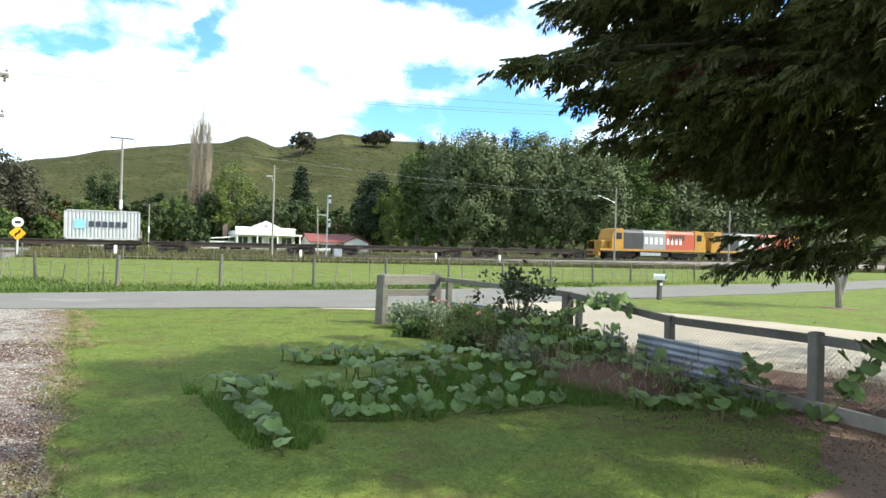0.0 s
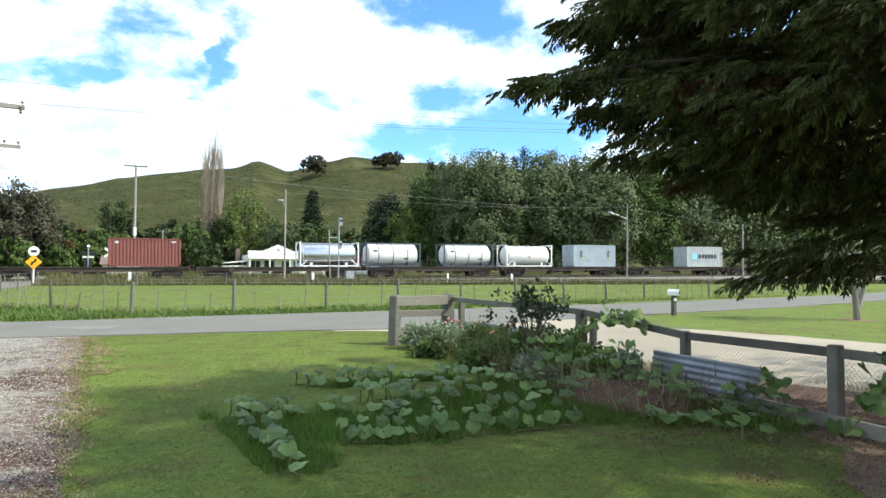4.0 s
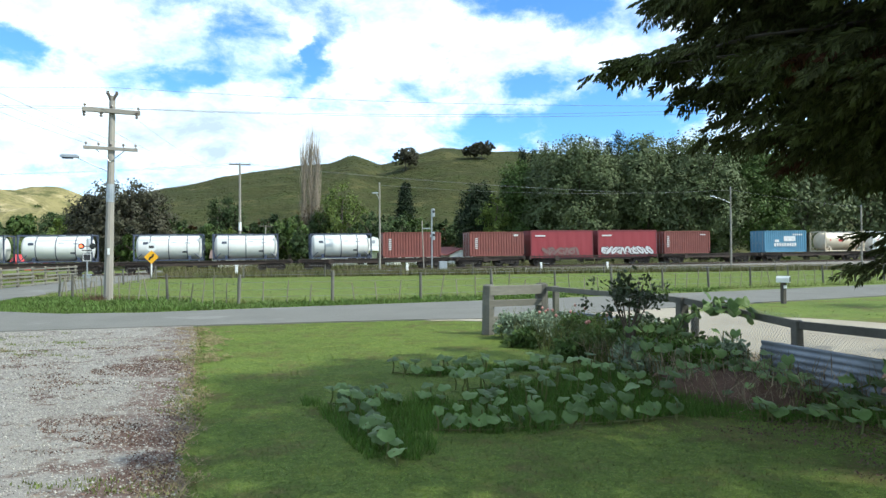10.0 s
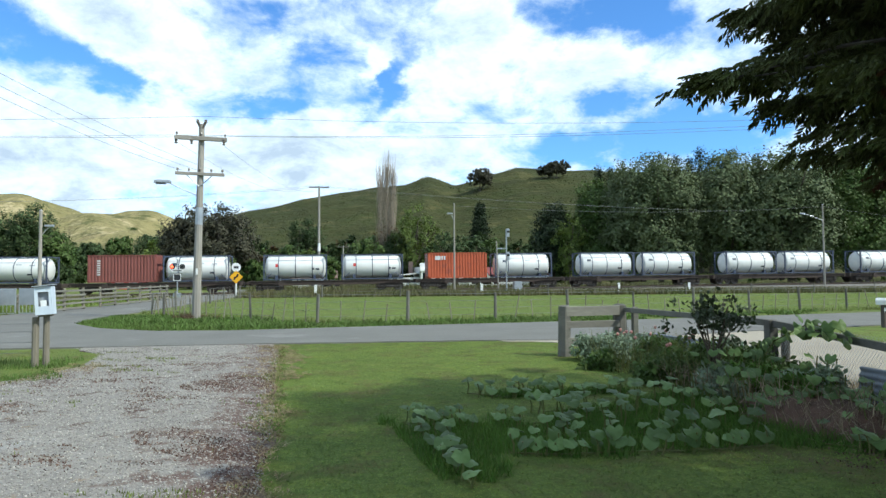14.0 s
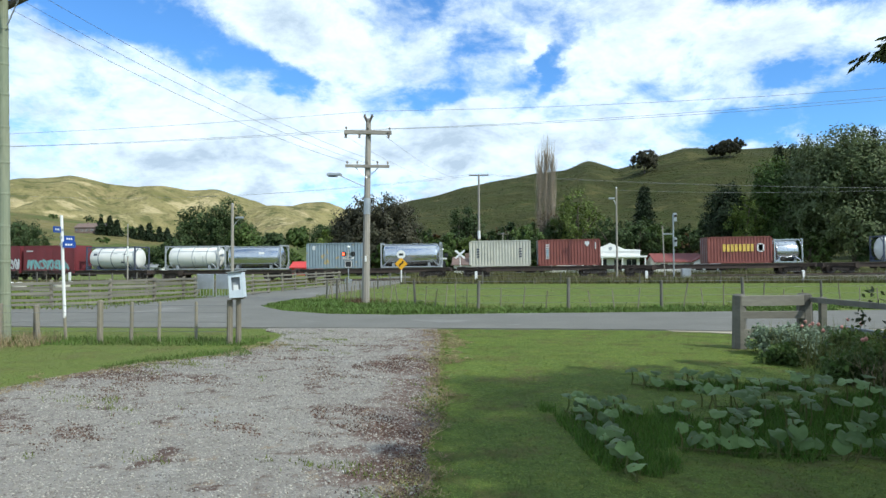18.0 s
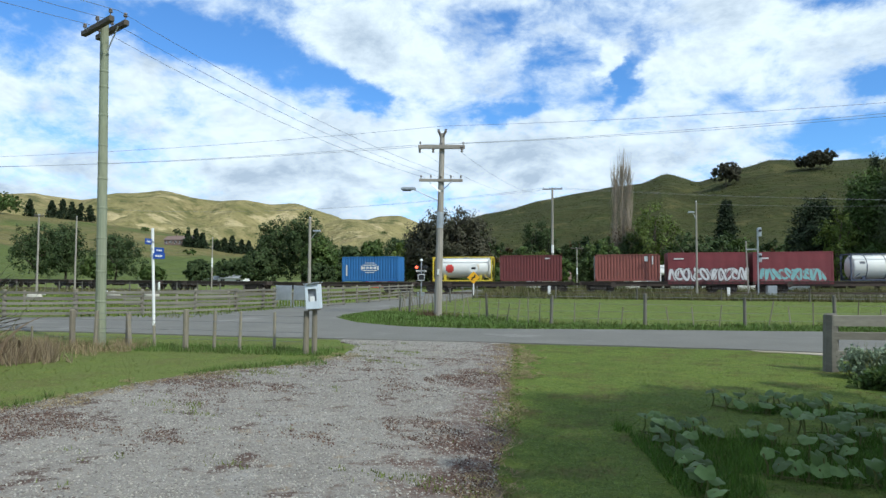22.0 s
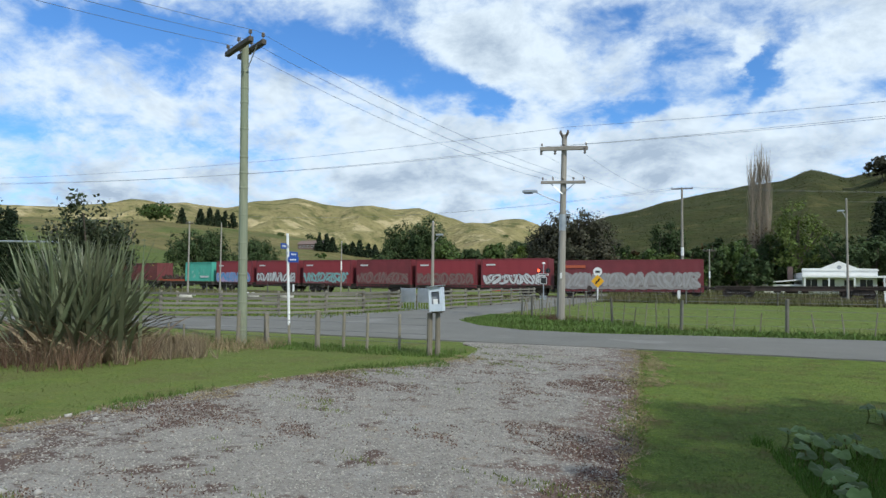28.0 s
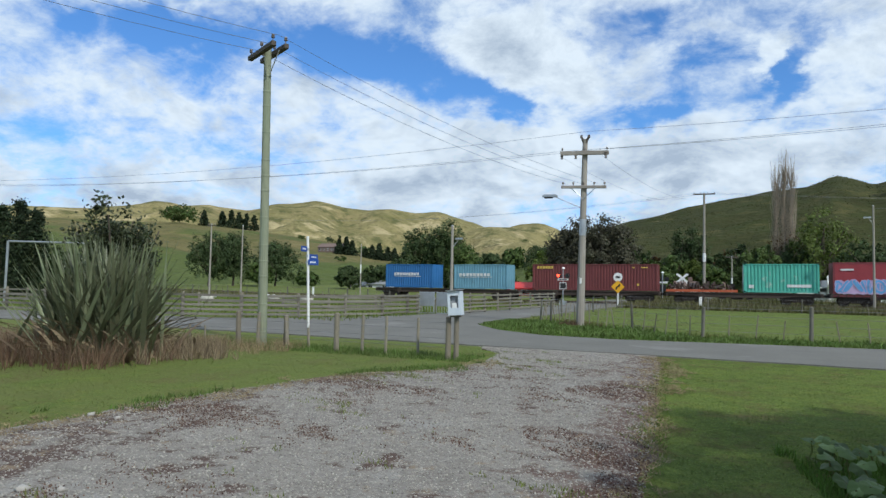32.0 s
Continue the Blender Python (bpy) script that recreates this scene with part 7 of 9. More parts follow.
# the long row of big trees behind the line
for k, (az, r, el, w) in enumerate(((22.4, 111, 8.0, 8.5), (24.6, 109, 9.0, 9), (27.2, 104, 9.9, 13), (32.4, 106, 9.85, 11.5), (36.6, 107, 9.6, 13), (40.4, 112, 9.2, 11.5), (44.0, 116, 8.6, 12), (48.0, 122, 8.0, 12), (52, 126, 7.7, 12), (56, 130, 7.4, 12), (61, 136, 7, 12))):
    x, y = polar(az, r)
    broad_tree(x, y, top_at(az, r, el + 0.45), w, L_POPLAR if k % 5 else L_GREEN, "tall full poplar with grey-green leaves behind the railway", 30000 if az < 44 else 5000, 0.22 if az < 44 else 0.34, seed=k, bottom=0.02, lobes=26, clumps=1500, spread=0.055)
for k, (az, r, el, w) in enumerate(((20.0, 105, 5.6, 4.6), (24.4, 103, 2.7, 5), (28.5, 103, 2.9, 5), (33.0, 104, 3.0, 6), (37.0, 106, 3.0, 6), (42.0, 108, 3.0, 7), (18.2, 112, 3.2, 4.5), (22.3, 103, 3.0, 4))):
    x, y = polar(az, r)
    broad_tree(x, y, top_at(az, r, el), w, (L_LIGHT if k in (0,) else L_GREEN if k % 2 else L_DARK), "leafy bush at the foot of the poplars", 2600, 0.2, seed=40 + k, bottom=0.02, name="bush", category="bush", group="bushes beyond the line", lobes=4)
x, y = polar(18.6, 112)
broad_tree(x, y, top_at(18.6, 112, 6.6), 7.0, L_PINE, "dark spreading pine at the end of the poplar row", 12000, 0.22, seed=57, bottom=0.03, lobes=14, clumps=700)
for k, (az, el) in enumerate(((22.4, 9.3), (23.3, 9.2), (24.3, 9.3), (28.5, 9.9), (29.5, 9.7), (30.3, 10.4), (31.0, 9.6), (34.5, 9.6), (38.5, 9.3), (42.0, 8.8))):
    x, y = polar(az, 150)
    spire_tree(x, y, top_at(az, 150, el + 0.1), 3.8, L_PINE, "dark pointed pine rising behind the poplars", 5200, 0.17, k, layers=20)
# between the hall and the crossing
for k, (az, r, el, w, leaf) in enumerate(((7.0, 116, 6.3, 8.5, L_LIGHT), (9.8, 112, 3.9, 8, L_DARK), (13.6, 118, 3.3, 7, L_GREEN), (11.9, 116, 3.6, 7, L_DARK), (2.6, 114, 3.6, 8, L_GREEN), (0.6, 112, 3.3, 7, L_DARK), (5.3, 118, 3.8, 7, L_DARK), (15.8, 122, 3.0, 7, L_DARK), (17.0, 128, 2.4, 7, L_GREEN),
                                          (-2.0, 116, 2.6, 5.5, L_LIGHT), (-3.4, 118, 2.9, 6, L_GREEN), (-5.2, 116, 2.6, 6, L_GREEN), (-6.6, 112, 2.3, 5, L_RUSSET), (-7.9, 114, 2.5, 5.5, L_RUSSET), (-9.6, 108, 6.2, 13, L_DUSK), (-11.6, 112, 5.0, 9, L_DUSK), (-7.6, 110, 4.6, 6, L_DARK), (-4.3, 108, 1.9, 4.5, L_GREEN), (-12.8, 118, 2.9, 6, L_GREEN), (-9.0, 100, 2.0, 5, L_GREEN), (-6.2, 100, 1.6, 4.5, L_GREEN), (3.9, 104, 2.4, 5, L_DARK), (-0.6, 104, 2.2, 4, L_GREEN))):
    x, y = polar(az, r)
    broad_tree(x, y, top_at(az, r, el), w, leaf, {L_LIGHT: "light green leafy tree", L_DARK: "dark green leafy tree", L_GREEN: "green leafy tree", L_RUSSET: "russet autumn tree", L_DUSK: "dull brown-green leafy tree"}[leaf] + " behind the railway", 4200 if w < 9 else 13000, 0.24, seed=60 + k, bottom=0.02, lobes=5 if w < 9 else 14, clumps=None if w < 9 else 600)
for k, (az, el) in enumerate(((-3.0, 5.2), (-2.1, 5.5), (-1.4, 4.6))):
    x, y = polar(az, 124)
    broad_tree(x, y, top_at(az, 124, el), 3.4, L_DARK, "slim dark green poplar behind the railway", 2200, 0.2, seed=90 + k, bottom=0.05)
x, y = polar(12.4, 135)
spire_tree(x, y, top_at(12.4, 135, 6.5), 7.0, L_PINE, "dark green conifer on the slope behind the hall", 11000, 0.24, 31, layers=20)


def bare_poplars(az, r, el):
    """Leafless upright poplars: bundles of fine rising branches."""
    rng = random.Random(3)
    for j, (da, s) in enumerate(((-0.5, 0.93), (0.05, 1.0), (0.55, 0.95))):
        x, y = polar(az + da, r)
        h = top_at(az, r, el) * s
        t = empty("bare_poplar", pose(x, y, land(x, y) - 0.1), "bare upright poplar with pale rising branches", "tree", "bare poplars")
        part("trunk", Build().tube([(0, 0, -0.3), (0.1, 0, h * 0.5), (0, 0, h)], 0.20, 0.02, 7), M_PALEBARK, t)
        b = Build()
        for k in range(280):
            z = h * rng.uniform(0.10, 0.86)
            a = rng.uniform(0, 2 * math.pi)
            l = h * rng.uniform(0.10, 0.25)
            o = rng.uniform(0.35, 1.25) * (1.1 - 0.45 * z / h)
            b.tube([(0, 0, z), (math.cos(a) * o * 0.7, math.sin(a) * o * 0.7, z + l * 0.5), (math.cos(a) * o, math.sin(a) * o, z + l)], 0.034, 0.014, 3)
        part("branchwork", b, M_TWIG, t)
        rg = np.random.default_rng(j)
        n = 420
        zz = rg.uniform(0.05, 0.55, n) ** 1.2 * h
        p = np.stack([rg.normal(size=n) * 0.8, rg.normal(size=n) * 0.8, zz], -1)
        part("last_leaves", leaf_mesh("last_leaves", p, rg.uniform(0.10, 0.22, n), L_RUSSET, rg), None, t)


bare_poplars(4.4, 120, 10.2)
# the continuous belt of dark bush at the foot of the hill
for k in range(34):
    rr = random.Random(700 + k)
    az = -13.5 + 33.0 * k / 33 + rr.uniform(-0.4, 0.4)
    r = rr.uniform(122, 134)
    x, y = polar(az, r)
    broad_tree(x, y, max(3.0, top_at(az, r, rr.uniform(2.2, 3.7) + (0.5 if 0 < az < 13 else 0))), rr.uniform(6.5, 9), (L_DARK, L_DARK, L_GREEN, L_DARK, L_RUSSET)[k % 5] if k % 11 else L_LIGHT, "dense dark bush at the foot of the hill", 2400, 0.33, seed=720 + k, bottom=0.0, name="bush", category="bush", group="bush belt below the hill", lobes=5)
# trees on the near ridge
for k, (az, r, el, w) in enumerate(((12.45, 262, 9.3, 10), (18.9, 272, 9.8, 10), (18.0, 272, 9.4, 7))):
    x, y = polar(az, r)
    broad_tree(x, y, max(3.0, top_at(az, r, el)), w, L_DUSK, "dark spreading tree on the hilltop", 7000, 0.36, seed=120 + k, bottom=0.16, lobes=12, group="trees on the hills")
# left of the crossing, before and on the far hills
for k, (az, r, el, w, leaf) in enumerate(((-22.3, 135, 5.6, 9, L_DARK), (-24.6, 138, 5.0, 8, L_DARK), (-20.9, 132, 3.6, 7, L_GREEN), (-26.0, 132, 2.2, 7, L_DARK), (-14.2, 190, 3.6, 9, L_DARK), (-36.6, 175, 3.6, 12, L_DARK), (-41.8, 160, 4.0, 10, L_DARK), (-39.9, 165, 4.1, 7, L_DARK), (-37.8, 160, 1.6, 6, L_GREEN),
                                          (-30.5, 150, 1.5, 6, L_DARK), (-18.6, 260, 2.8, 10, L_DARK), (-16.6, 300, 3.2, 9, L_GREEN), (-28.0, 170, 1.6, 8, L_DARK), (-44.1, 500, 5.9, 24, L_GREEN), (-52, 120, 2.2, 9, L_DARK), (-17.6, 150, 1.4, 7, L_GREEN), (-19.6, 150, 1.2, 6, L_DARK), (-21.0, 128, 1.3, 6, L_DARK), (-34, 160, 0.9, 5, L_GREEN))):
    x, y = polar(az, r)
    broad_tree(x, y, max(2.5, top_at(az, r, el)), w, leaf, "dark green tree standing in the pasture", 8000, 0.24 if r < 250 else 0.5, seed=150 + k, bottom=0.02, lobes=14, clumps=500, group="trees in the pasture")
for k, (az, r, el) in enumerate(((-42.3, 500, 5.6), (-40.9, 510, 5.6), (-40.2, 510, 5.75), (-39.6, 510, 5.6), (-39.0, 510, 5.5), (-38.4, 510, 5.4), (-31.4, 380, 3.7), (-30.8, 380, 3.9), (-30.3, 380, 3.6), (-28.6, 380, 3.2), (-28.0, 380, 3.4), (-27.3, 380, 3.1), (-26.7, 380, 3.0), (-29.2, 380, 2.9))):
    x, y = polar(az, r)
    spire_tree(x, y, max(5, top_at(az, r, el)), 9 if r > 450 else 6, L_PINE, "dark pine on the far hillside", 900, 0.8, 60 + k, group="pines on the far hills")
for k in range(46):
    rr = random.Random(900 + k)
    az, r = rr.uniform(-46, -14), rr.uniform(330, 900)
    x, y = polar(az, r)
    broad_tree(x, y, rr.uniform(3, 6), rr.uniform(4, 9), L_DARK if k % 2 else L_GREEN, "small dark scrub bush on the hillside", 220, 0.7, seed=300 + k, bottom=0.05, name="scrub_bush", category="bush", group="scrub on the hills", lobes=2)
for k, (az, r, el) in enumerate(((-58.5, 62, 5.6), (-57.2, 66, 5.9), (-56.0, 64, 5.4), (-54.9, 68, 5.9), (-53.9, 66, 5.2), (-60.5, 60, 5.8), (-62.5, 60, 5.5))):
    x, y = polar(az, r)
    spire_tree(x, y, top_at(az, r, el), 4.2, L_PINE, "dark dense pine in a row beyond the yard", 4800, 0.13, 80 + k, group="pines beyond the yard")


def near_shrub_tree():
    """The leafy small tree behind the flax."""
    rng = np.random.default_rng(7)
    t = empty("small_tree", pose(-13.6, 12.1, 0), "small dark-leaved tree behind the flax bush", "tree")
    b = Build()
    for k in range(6):
        a = k * 1.05
        b.tube([(0, 0, -0.1), (0.3 * math.cos(a), 0.3 * math.sin(a), 1.3), (0.9 * math.cos(a), 0.9 * math.sin(a), 2.6 + 0.25 * (k % 3))], 0.06, 0.015, 6)
    part("trunk", b, M_TRUNK, t)
    pts = clump_points(rng, (0, 0, 2.35), (1.0, 1.0, 1.15), 150, 46, 0.13, 0.25, 0.18)
    part("crown", leaf_mesh("crown", pts, rng.uniform(0.035, 0.070, len(pts)), L_SHRUB, rng), None, t)


near_shrub_tree()


def verge_tree():
    """Young tree with a forked pale trunk on the far lawn."""
    rng = np.random.default_rng(9)
    rr = random.Random(4)
    t = empty("verge_tree", pose(21.7, 15.1, 0), "young tree with a forked pale trunk and sparse leaves", "tree")
    b = Build()
    b.tube([(0, 0, -0.1), (-0.1, 0, 0.7), (-0.35, 0, 1.7), (-0.5, 0.1, 3.2)], 0.115, 0.05, 8)
    b.tube([(-0.05, 0, 0.3), (0.25, 0, 0.9), (0.45, 0, 1.6), (0.9, 0, 2.2)], 0.08, 0.03, 7)
    for k in range(26):
        z = rr.uniform(1.2, 3.2)
        a = rr.uniform(0, 6.28)
        l = rr.uniform(0.6, 1.6)
        b.tube([(-0.4, 0, z), (-0.4 + math.cos(a) * l * 0.6, math.sin(a) * l * 0.6, z + 0.3), (-0.4 + math.cos(a) * l, math.sin(a) * l, z + rr.uniform(0.1, 0.7))], 0.03, 0.008, 4)
    part("trunk", b, M_PALEBARK, t)
    pts = clump_points(rng, (-0.3, 0, 3.2), (1.8, 1.8, 1.2), 90, 18, 0.2, 0.3, 0.2)
    part("crown", leaf_mesh("crown", pts, rng.uniform(0.05, 0.10, len(pts)), L_GREEN, rng), None, t)
    b2 = Build()
    b2.cyl((0, 0, -0.05), (0, 0, 0.02), 0.6, 0.5, 16)
    tagged(part("mulch_ring", b2, M_LITTER, None, m=pose(21.7, 15.1, 0.0)), "ring of brown mulch round the young tree", "mulch", kind="structure")


verge_tree()


# ---- the big conifer over the garden ----
def spray_unit(stations=7):
    """A hanging spray, one long: a twig with blunt bristly fingers on both sides, each of two crossed blades."""
    quads = []

    def finger(o, d, l, w):
        d = d / np.linalg.norm(d)
        a = np.cross(d, (0.0, 0.0, 1.0))
        a /= np.linalg.norm(a)
        for v in (a, np.cross(d, a)):
            quads.append([o - v * w * 0.35, o + d * l * 0.45 + v * w, o + d * l, o + d * l * 0.45 - v * w])
    for k in range(stations):
        f = (k + 0.3) / stations
        o = np.array([f * 0.85, 0, -0.16 * f * f])
        l = 0.40 * (1 - 0.45 * f)
        for s in (-1, 1):
            finger(o, np.array([0.75, s * 0.62, -0.30 - 0.25 * (k % 2)]), l * (1 + 0.15 * s * (k % 3 - 1)), 0.045)
    finger(np.array([0.70, 0, -0.08]), np.array([1.0, 0, -0.35]), 0.36, 0.046)
    return np.array(quads).reshape(-1, 3)


def conifer_giant(x, y, h, seed, boughs, plumes, size, label, profile, extra=()):
    """Spruce-like conifer: level boughs with side branchlets of hanging sprays; profile: height and reach of the bough tips."""
    rng = np.random.default_rng(seed)
    t = empty("garden_conifer", pose(x, y, 0), label, "conifer", "garden conifers")
    part("trunk", Build().tube([(0, 0, -0.3), (0.05, 0, h * 0.3), (0, 0, h)], 0.42, 0.04, 10), M_TRUNK, t)
    unit = spray_unit()
    zf, rf = [p[0] for p in profile], [p[1] for p in profile]
    V, VB = [], []
    specs = []
    for i in range(boughs):
        f = ((i + 0.5) / boughs) ** 1.45
        zt = zf[0] + (zf[-1] - zf[0]) * f
        deep = rng.uniform(0.90, 1.02) if rng.random() < 0.5 else rng.uniform(0.40, 0.92)
        specs.append((i * 2.39996 + rng.uniform(-0.3, 0.3), zt, float(np.interp(zt, zf, rf)) * deep, rng.random() < 0.03, i % 6 == 0))
    for i in range(190 if extra else 0):
        zt = 2.6 + 3.9 * rng.random() ** 1.3
        specs.append((radians(rng.uniform(118, 185)), zt, float(np.interp(zt, zf, rf)) * rng.uniform(0.62, 0.97), rng.random() < 0.05, False))
    for ex, ey, ez in extra:
        specs.append((math.atan2(ey - y, ex - x), ez, math.hypot(ex - x, ey - y), False, True))
    for a, zt, tip, brown, limb in specs:
        d = np.array([math.cos(a), math.sin(a), 0.0])
        side = np.array([-d[1], d[0], 0])
        L = min(tip * 0.85, rng.uniform(1.5, 2.4))
        rise = rng.uniform(0.10, 0.45)
        wide = rng.uniform(0.32, 0.55)
        if limb:
            part("limb", Build().tube([(0, 0, zt + rise + 0.2), tuple(d * (tip - L) + [0, 0, zt + rise - 0.16]), tuple(d * (tip - 0.55) + [0, 0, zt - 0.06])], 0.010 + 0.003 * tip, 0.005, 5), M_DARKWOOD, t)
        n = int(plumes * (0.45 + 0.55 * L / 2.0) * (0.2 if d[0] > 0.1 else 1.0) * (1.0 if zt < 5.5 else 0.50 if zt < 8.0 else 0.22))
        # each spray sits on a branchlet that leaves the bough at u and runs out by v
        u = rng.random(n) ** 0.75
        hand = np.where(rng.random(n) < 0.5, -1.0, 1.0)
        v = rng.random(n) * wide * (1.06 - u) ** 0.7
        base = d[None, :] * (tip - L + (L - 0.30) * u + 0.55 * v)[:, None] + side[None, :] * (hand * v * 0.85)[:, None]
        base[:, 2] = zt + rise * (1 - u) ** 1.4 - 0.30 * v + 0.03 * rng.normal(size=n)
        hang = np.where(rng.random(n) < 0.66, rng.uniform(0.5, 1.7, n), rng.uniform(0.0, 0.35, n)) * (1.15 - u * 0.75)
        dirv = d[None, :] * rng.uniform(0.45, 1.0, n)[:, None] + side[None, :] * (hand * rng.uniform(-0.2, 1.0, n) * (1.2 - 0.8 * u))[:, None]
        dirv[:, 2] = -hang
        dirv /= np.linalg.norm(dirv, axis=1)[:, None]
        up = np.stack([rng.normal(size=n) * 0.55, rng.normal(size=n) * 0.55, np.ones(n)], -1)
        yv = np.cross(up, dirv)
        yv /= np.linalg.norm(yv, axis=1)[:, None]
        zv = np.cross(dirv, yv)
        sz = size * rng.uniform(0.7, 1.2, n) * (1.15 - 0.4 * u)
        q = (unit[None, :, 0:1] * dirv[:, None, :] + unit[None, :, 1:2] * yv[:, None, :] + unit[None, :, 2:3] * zv[:, None, :]) * sz[:, None, None] + base[:, None, :]
        (VB if brown else V).append(q.reshape(-1, 4, 3))
    for name, stack, mt in (("foliage", V, L_CONIFER), ("dead_foliage", VB, L_BROWNSPRAY)):
        if stack:
            A = np.concatenate(stack)
            part(name, mesh_arrays(name, A.reshape(-1, 3), np.arange(len(A) * 4).reshape(-1, 4), mt), None, t)
    return t


conifer_giant(9.6, 2.8, 12.0, 1, 540, 44, 0.36, "huge dark conifer with level boughs of drooping sprays over the garden",
              ((2.15, 3.6), (2.45, 4.7), (2.7, 5.5), (2.95, 6.0), (3.2, 6.5), (3.7, 6.75), (4.4, 7.15), (5.0, 7.05), (6.0, 6.3), (8.0, 3.8), (10.5, 1.6), (12.0, 0.2)),
              ((3.05, 6.3, 3.55), (3.25, 6.15, 3.6), (3.9, 6.4, 3.75), (4.0, 6.2, 4.3), (3.7, 5.9, 4.6), (6.4, 6.35, 1.55), (6.7, 6.2, 1.75), (7.1, 6.4, 1.75), (6.2, 6.0, 1.9), (4.5, 6.5, 2.95)))
# a second tree, never in view, added to shade the near ground
conifer_giant(11.5, -3.0, 11.5, 2, 56, 8, 0.9, "tall dark conifer out of view, added for its shade",
              ((2.2, 5.2), (4.0, 6.0), (7.0, 4.2), (9.5, 2.0), (11.5, 0.2)))

# ---- garden plants ----
def pumpkin_leaf_mesh(seed):
    """A broad, lobed, cupped leaf with a notch where the stalk joins."""
    rr = random.Random(seed)
    n = 22
    vs, fs = [(0, 0, 0)], []
    for ring, k in ((0.5, 0.05), (1.0, 0.16)):
        for i in range(n):
            a = 2 * math.pi * i / n
            r = 0.5 * (1 + 0.045 * math.cos(5 * a + 0.3) + 0.02 * rr.uniform(-1, 1))
            back = abs(math.atan2(math.sin(a - math.pi), math.cos(a - math.pi)))
            if back < 0.35:
                r *= 0.45 + 0.9 * back
            z = -k * 0.8 * (0.6 + 0.6 * math.cos(2 * a + seed)) + 0.03 * math.sin(5 * a) * ring
            vs.append((math.cos(a) * r * ring, math.sin(a) * r * ring, z * ring))
    for i in range(n):
        j = (i + 1) % n
        fs.append((0, 1 + i, 1 + j))
        fs.append((1 + i, 1 + n + i, 1 + n + j, 1 + j))
    me = bpy.data.meshes.new("leaf")
    me.from_pydata(vs, [], fs)
    me.shade_smooth()
    return me


def pumpkin_leaf_material():
    m = leafy("pumpkin_leaf_veined", (0.148, 0.218, 0.074), (0.098, 0.158, 0.045), 0.0, 0.5, 0.25, 5.0, 0.22)
    nt = m.node_tree
    info = nt.nodes.new("ShaderNodeObjectInfo")
    src = nt.nodes["Principled BSDF"].inputs["Base Color"].links[0].from_socket
    h = nt.nodes.new("ShaderNodeHueSaturation")
    mr = nt.nodes.new("ShaderNodeMapRange")
    nt.links.new(info.outputs["Random"], mr.inputs["Value"])
    mr.inputs["To Min"].default_value, mr.inputs["To Max"].default_value = 0.55, 1.45
    nt.links.new(mr.outputs[0], h.inputs["Value"])
    nt.links.new(src, h.inputs["Color"])
    nt.links.new(h.outputs[0], nt.nodes["Principled BSDF"].inputs["Base Color"])
    return m


M_PLEAF = pumpkin_leaf_material()
LEAVES = [pumpkin_leaf_mesh(s) for s in range(5)]
for me in LEAVES:
    me.materials.append(M_PLEAF)
STALKS = []
for h in (0.13, 0.21, 0.32, 0.46, 0.62):
    me = Build().tube([(0, 0, 0), (0.02, 0, h * 0.5), (0, 0, h)], 0.011, 0.008, 5).mesh("stalk")
    me.materials.append(L_STEM)
    STALKS.append((h, me))


def pumpkin_vine(path, count, width, size, label, seed, heights=(0, 1), tilts=(4, 34)):
    """A trailing vine with leaves held up on stalks along it."""
    rr = random.Random(seed)
    v = empty("pumpkin_vine", None, label, "pumpkin plant", "pumpkin vines in the garden")
    part("vine", Build().tube([(x, y, 0.02) for x, y in path], 0.009, 0.006, 6), L_STEM, v)
    tot = [0]
    for (x0, y0), (x1, y1) in zip(path, path[1:]):
        tot.append(tot[-1] + math.hypot(x1 - x0, y1 - y0))
    for k in range(count):
        s = tot[-1] * (k + rr.random() * 0.8) / count
        i = max(j for j in range(len(tot) - 1) if tot[j] <= s) if s > 0 else 0
        t = (s - tot[i]) / max(1e-6, tot[i + 1] - tot[i])
        x = path[i][0] + (path[i + 1][0] - path[i][0]) * t + rr.uniform(-width, width)
        y = path[i][1] + (path[i + 1][1] - path[i][1]) * t + rr.uniform(-width, width)
        h, st = STALKS[rr.choice(heights)]
        part("stalk", st, None, v, m=pose(x, y, 0.0, rr.uniform(-12, 12), rr.uniform(-12, 12), 0))
        sc = size * rr.uniform(0.62, 1.0)
        tilt = rr.uniform(*tilts)
        m = pose(x, y, h, 0, 0, rr.uniform(-150, -30)) @ pose(0, 0, 0, rr.uniform(-14, 14), tilt, 0) @ Matrix.Diagonal((sc, sc, sc, 1))
        part("leaf", rr.choice(LEAVES), None, v, m=m)


pumpkin_vine([(0.80, 7.55), (0.98, 6.9), (1.02, 6.3), (1.03, 5.8), (1.08, 5.25)], 24, 0.15, 0.185, "pumpkin vine with broad green leaves trailing over the lawn", 1, (0, 1), (8, 40))
pumpkin_vine([(0.75, 7.6), (1.2, 7.38), (1.65, 7.34), (2.1, 7.2)], 16, 0.13, 0.165, "pumpkin vine with large matt leaves in long grass", 2)
pumpkin_vine([(1.62, 6.12), (2.05, 5.98), (2.6, 5.98), (3.1, 5.92), (3.6, 5.9), (4.2, 5.95)], 32, 0.09, 0.180, "pumpkin vine with pale green leaves along the bed's front edge", 3, (0, 1), (28, 62))
pumpkin_vine([(1.9, 6.6), (2.4, 6.75), (3.0, 6.7), (3.7, 6.6), (4.6, 6.7)], 26, 0.14, 0.195, "pumpkin vine with pale large leaves in the bed", 4, (0, 1, 2))
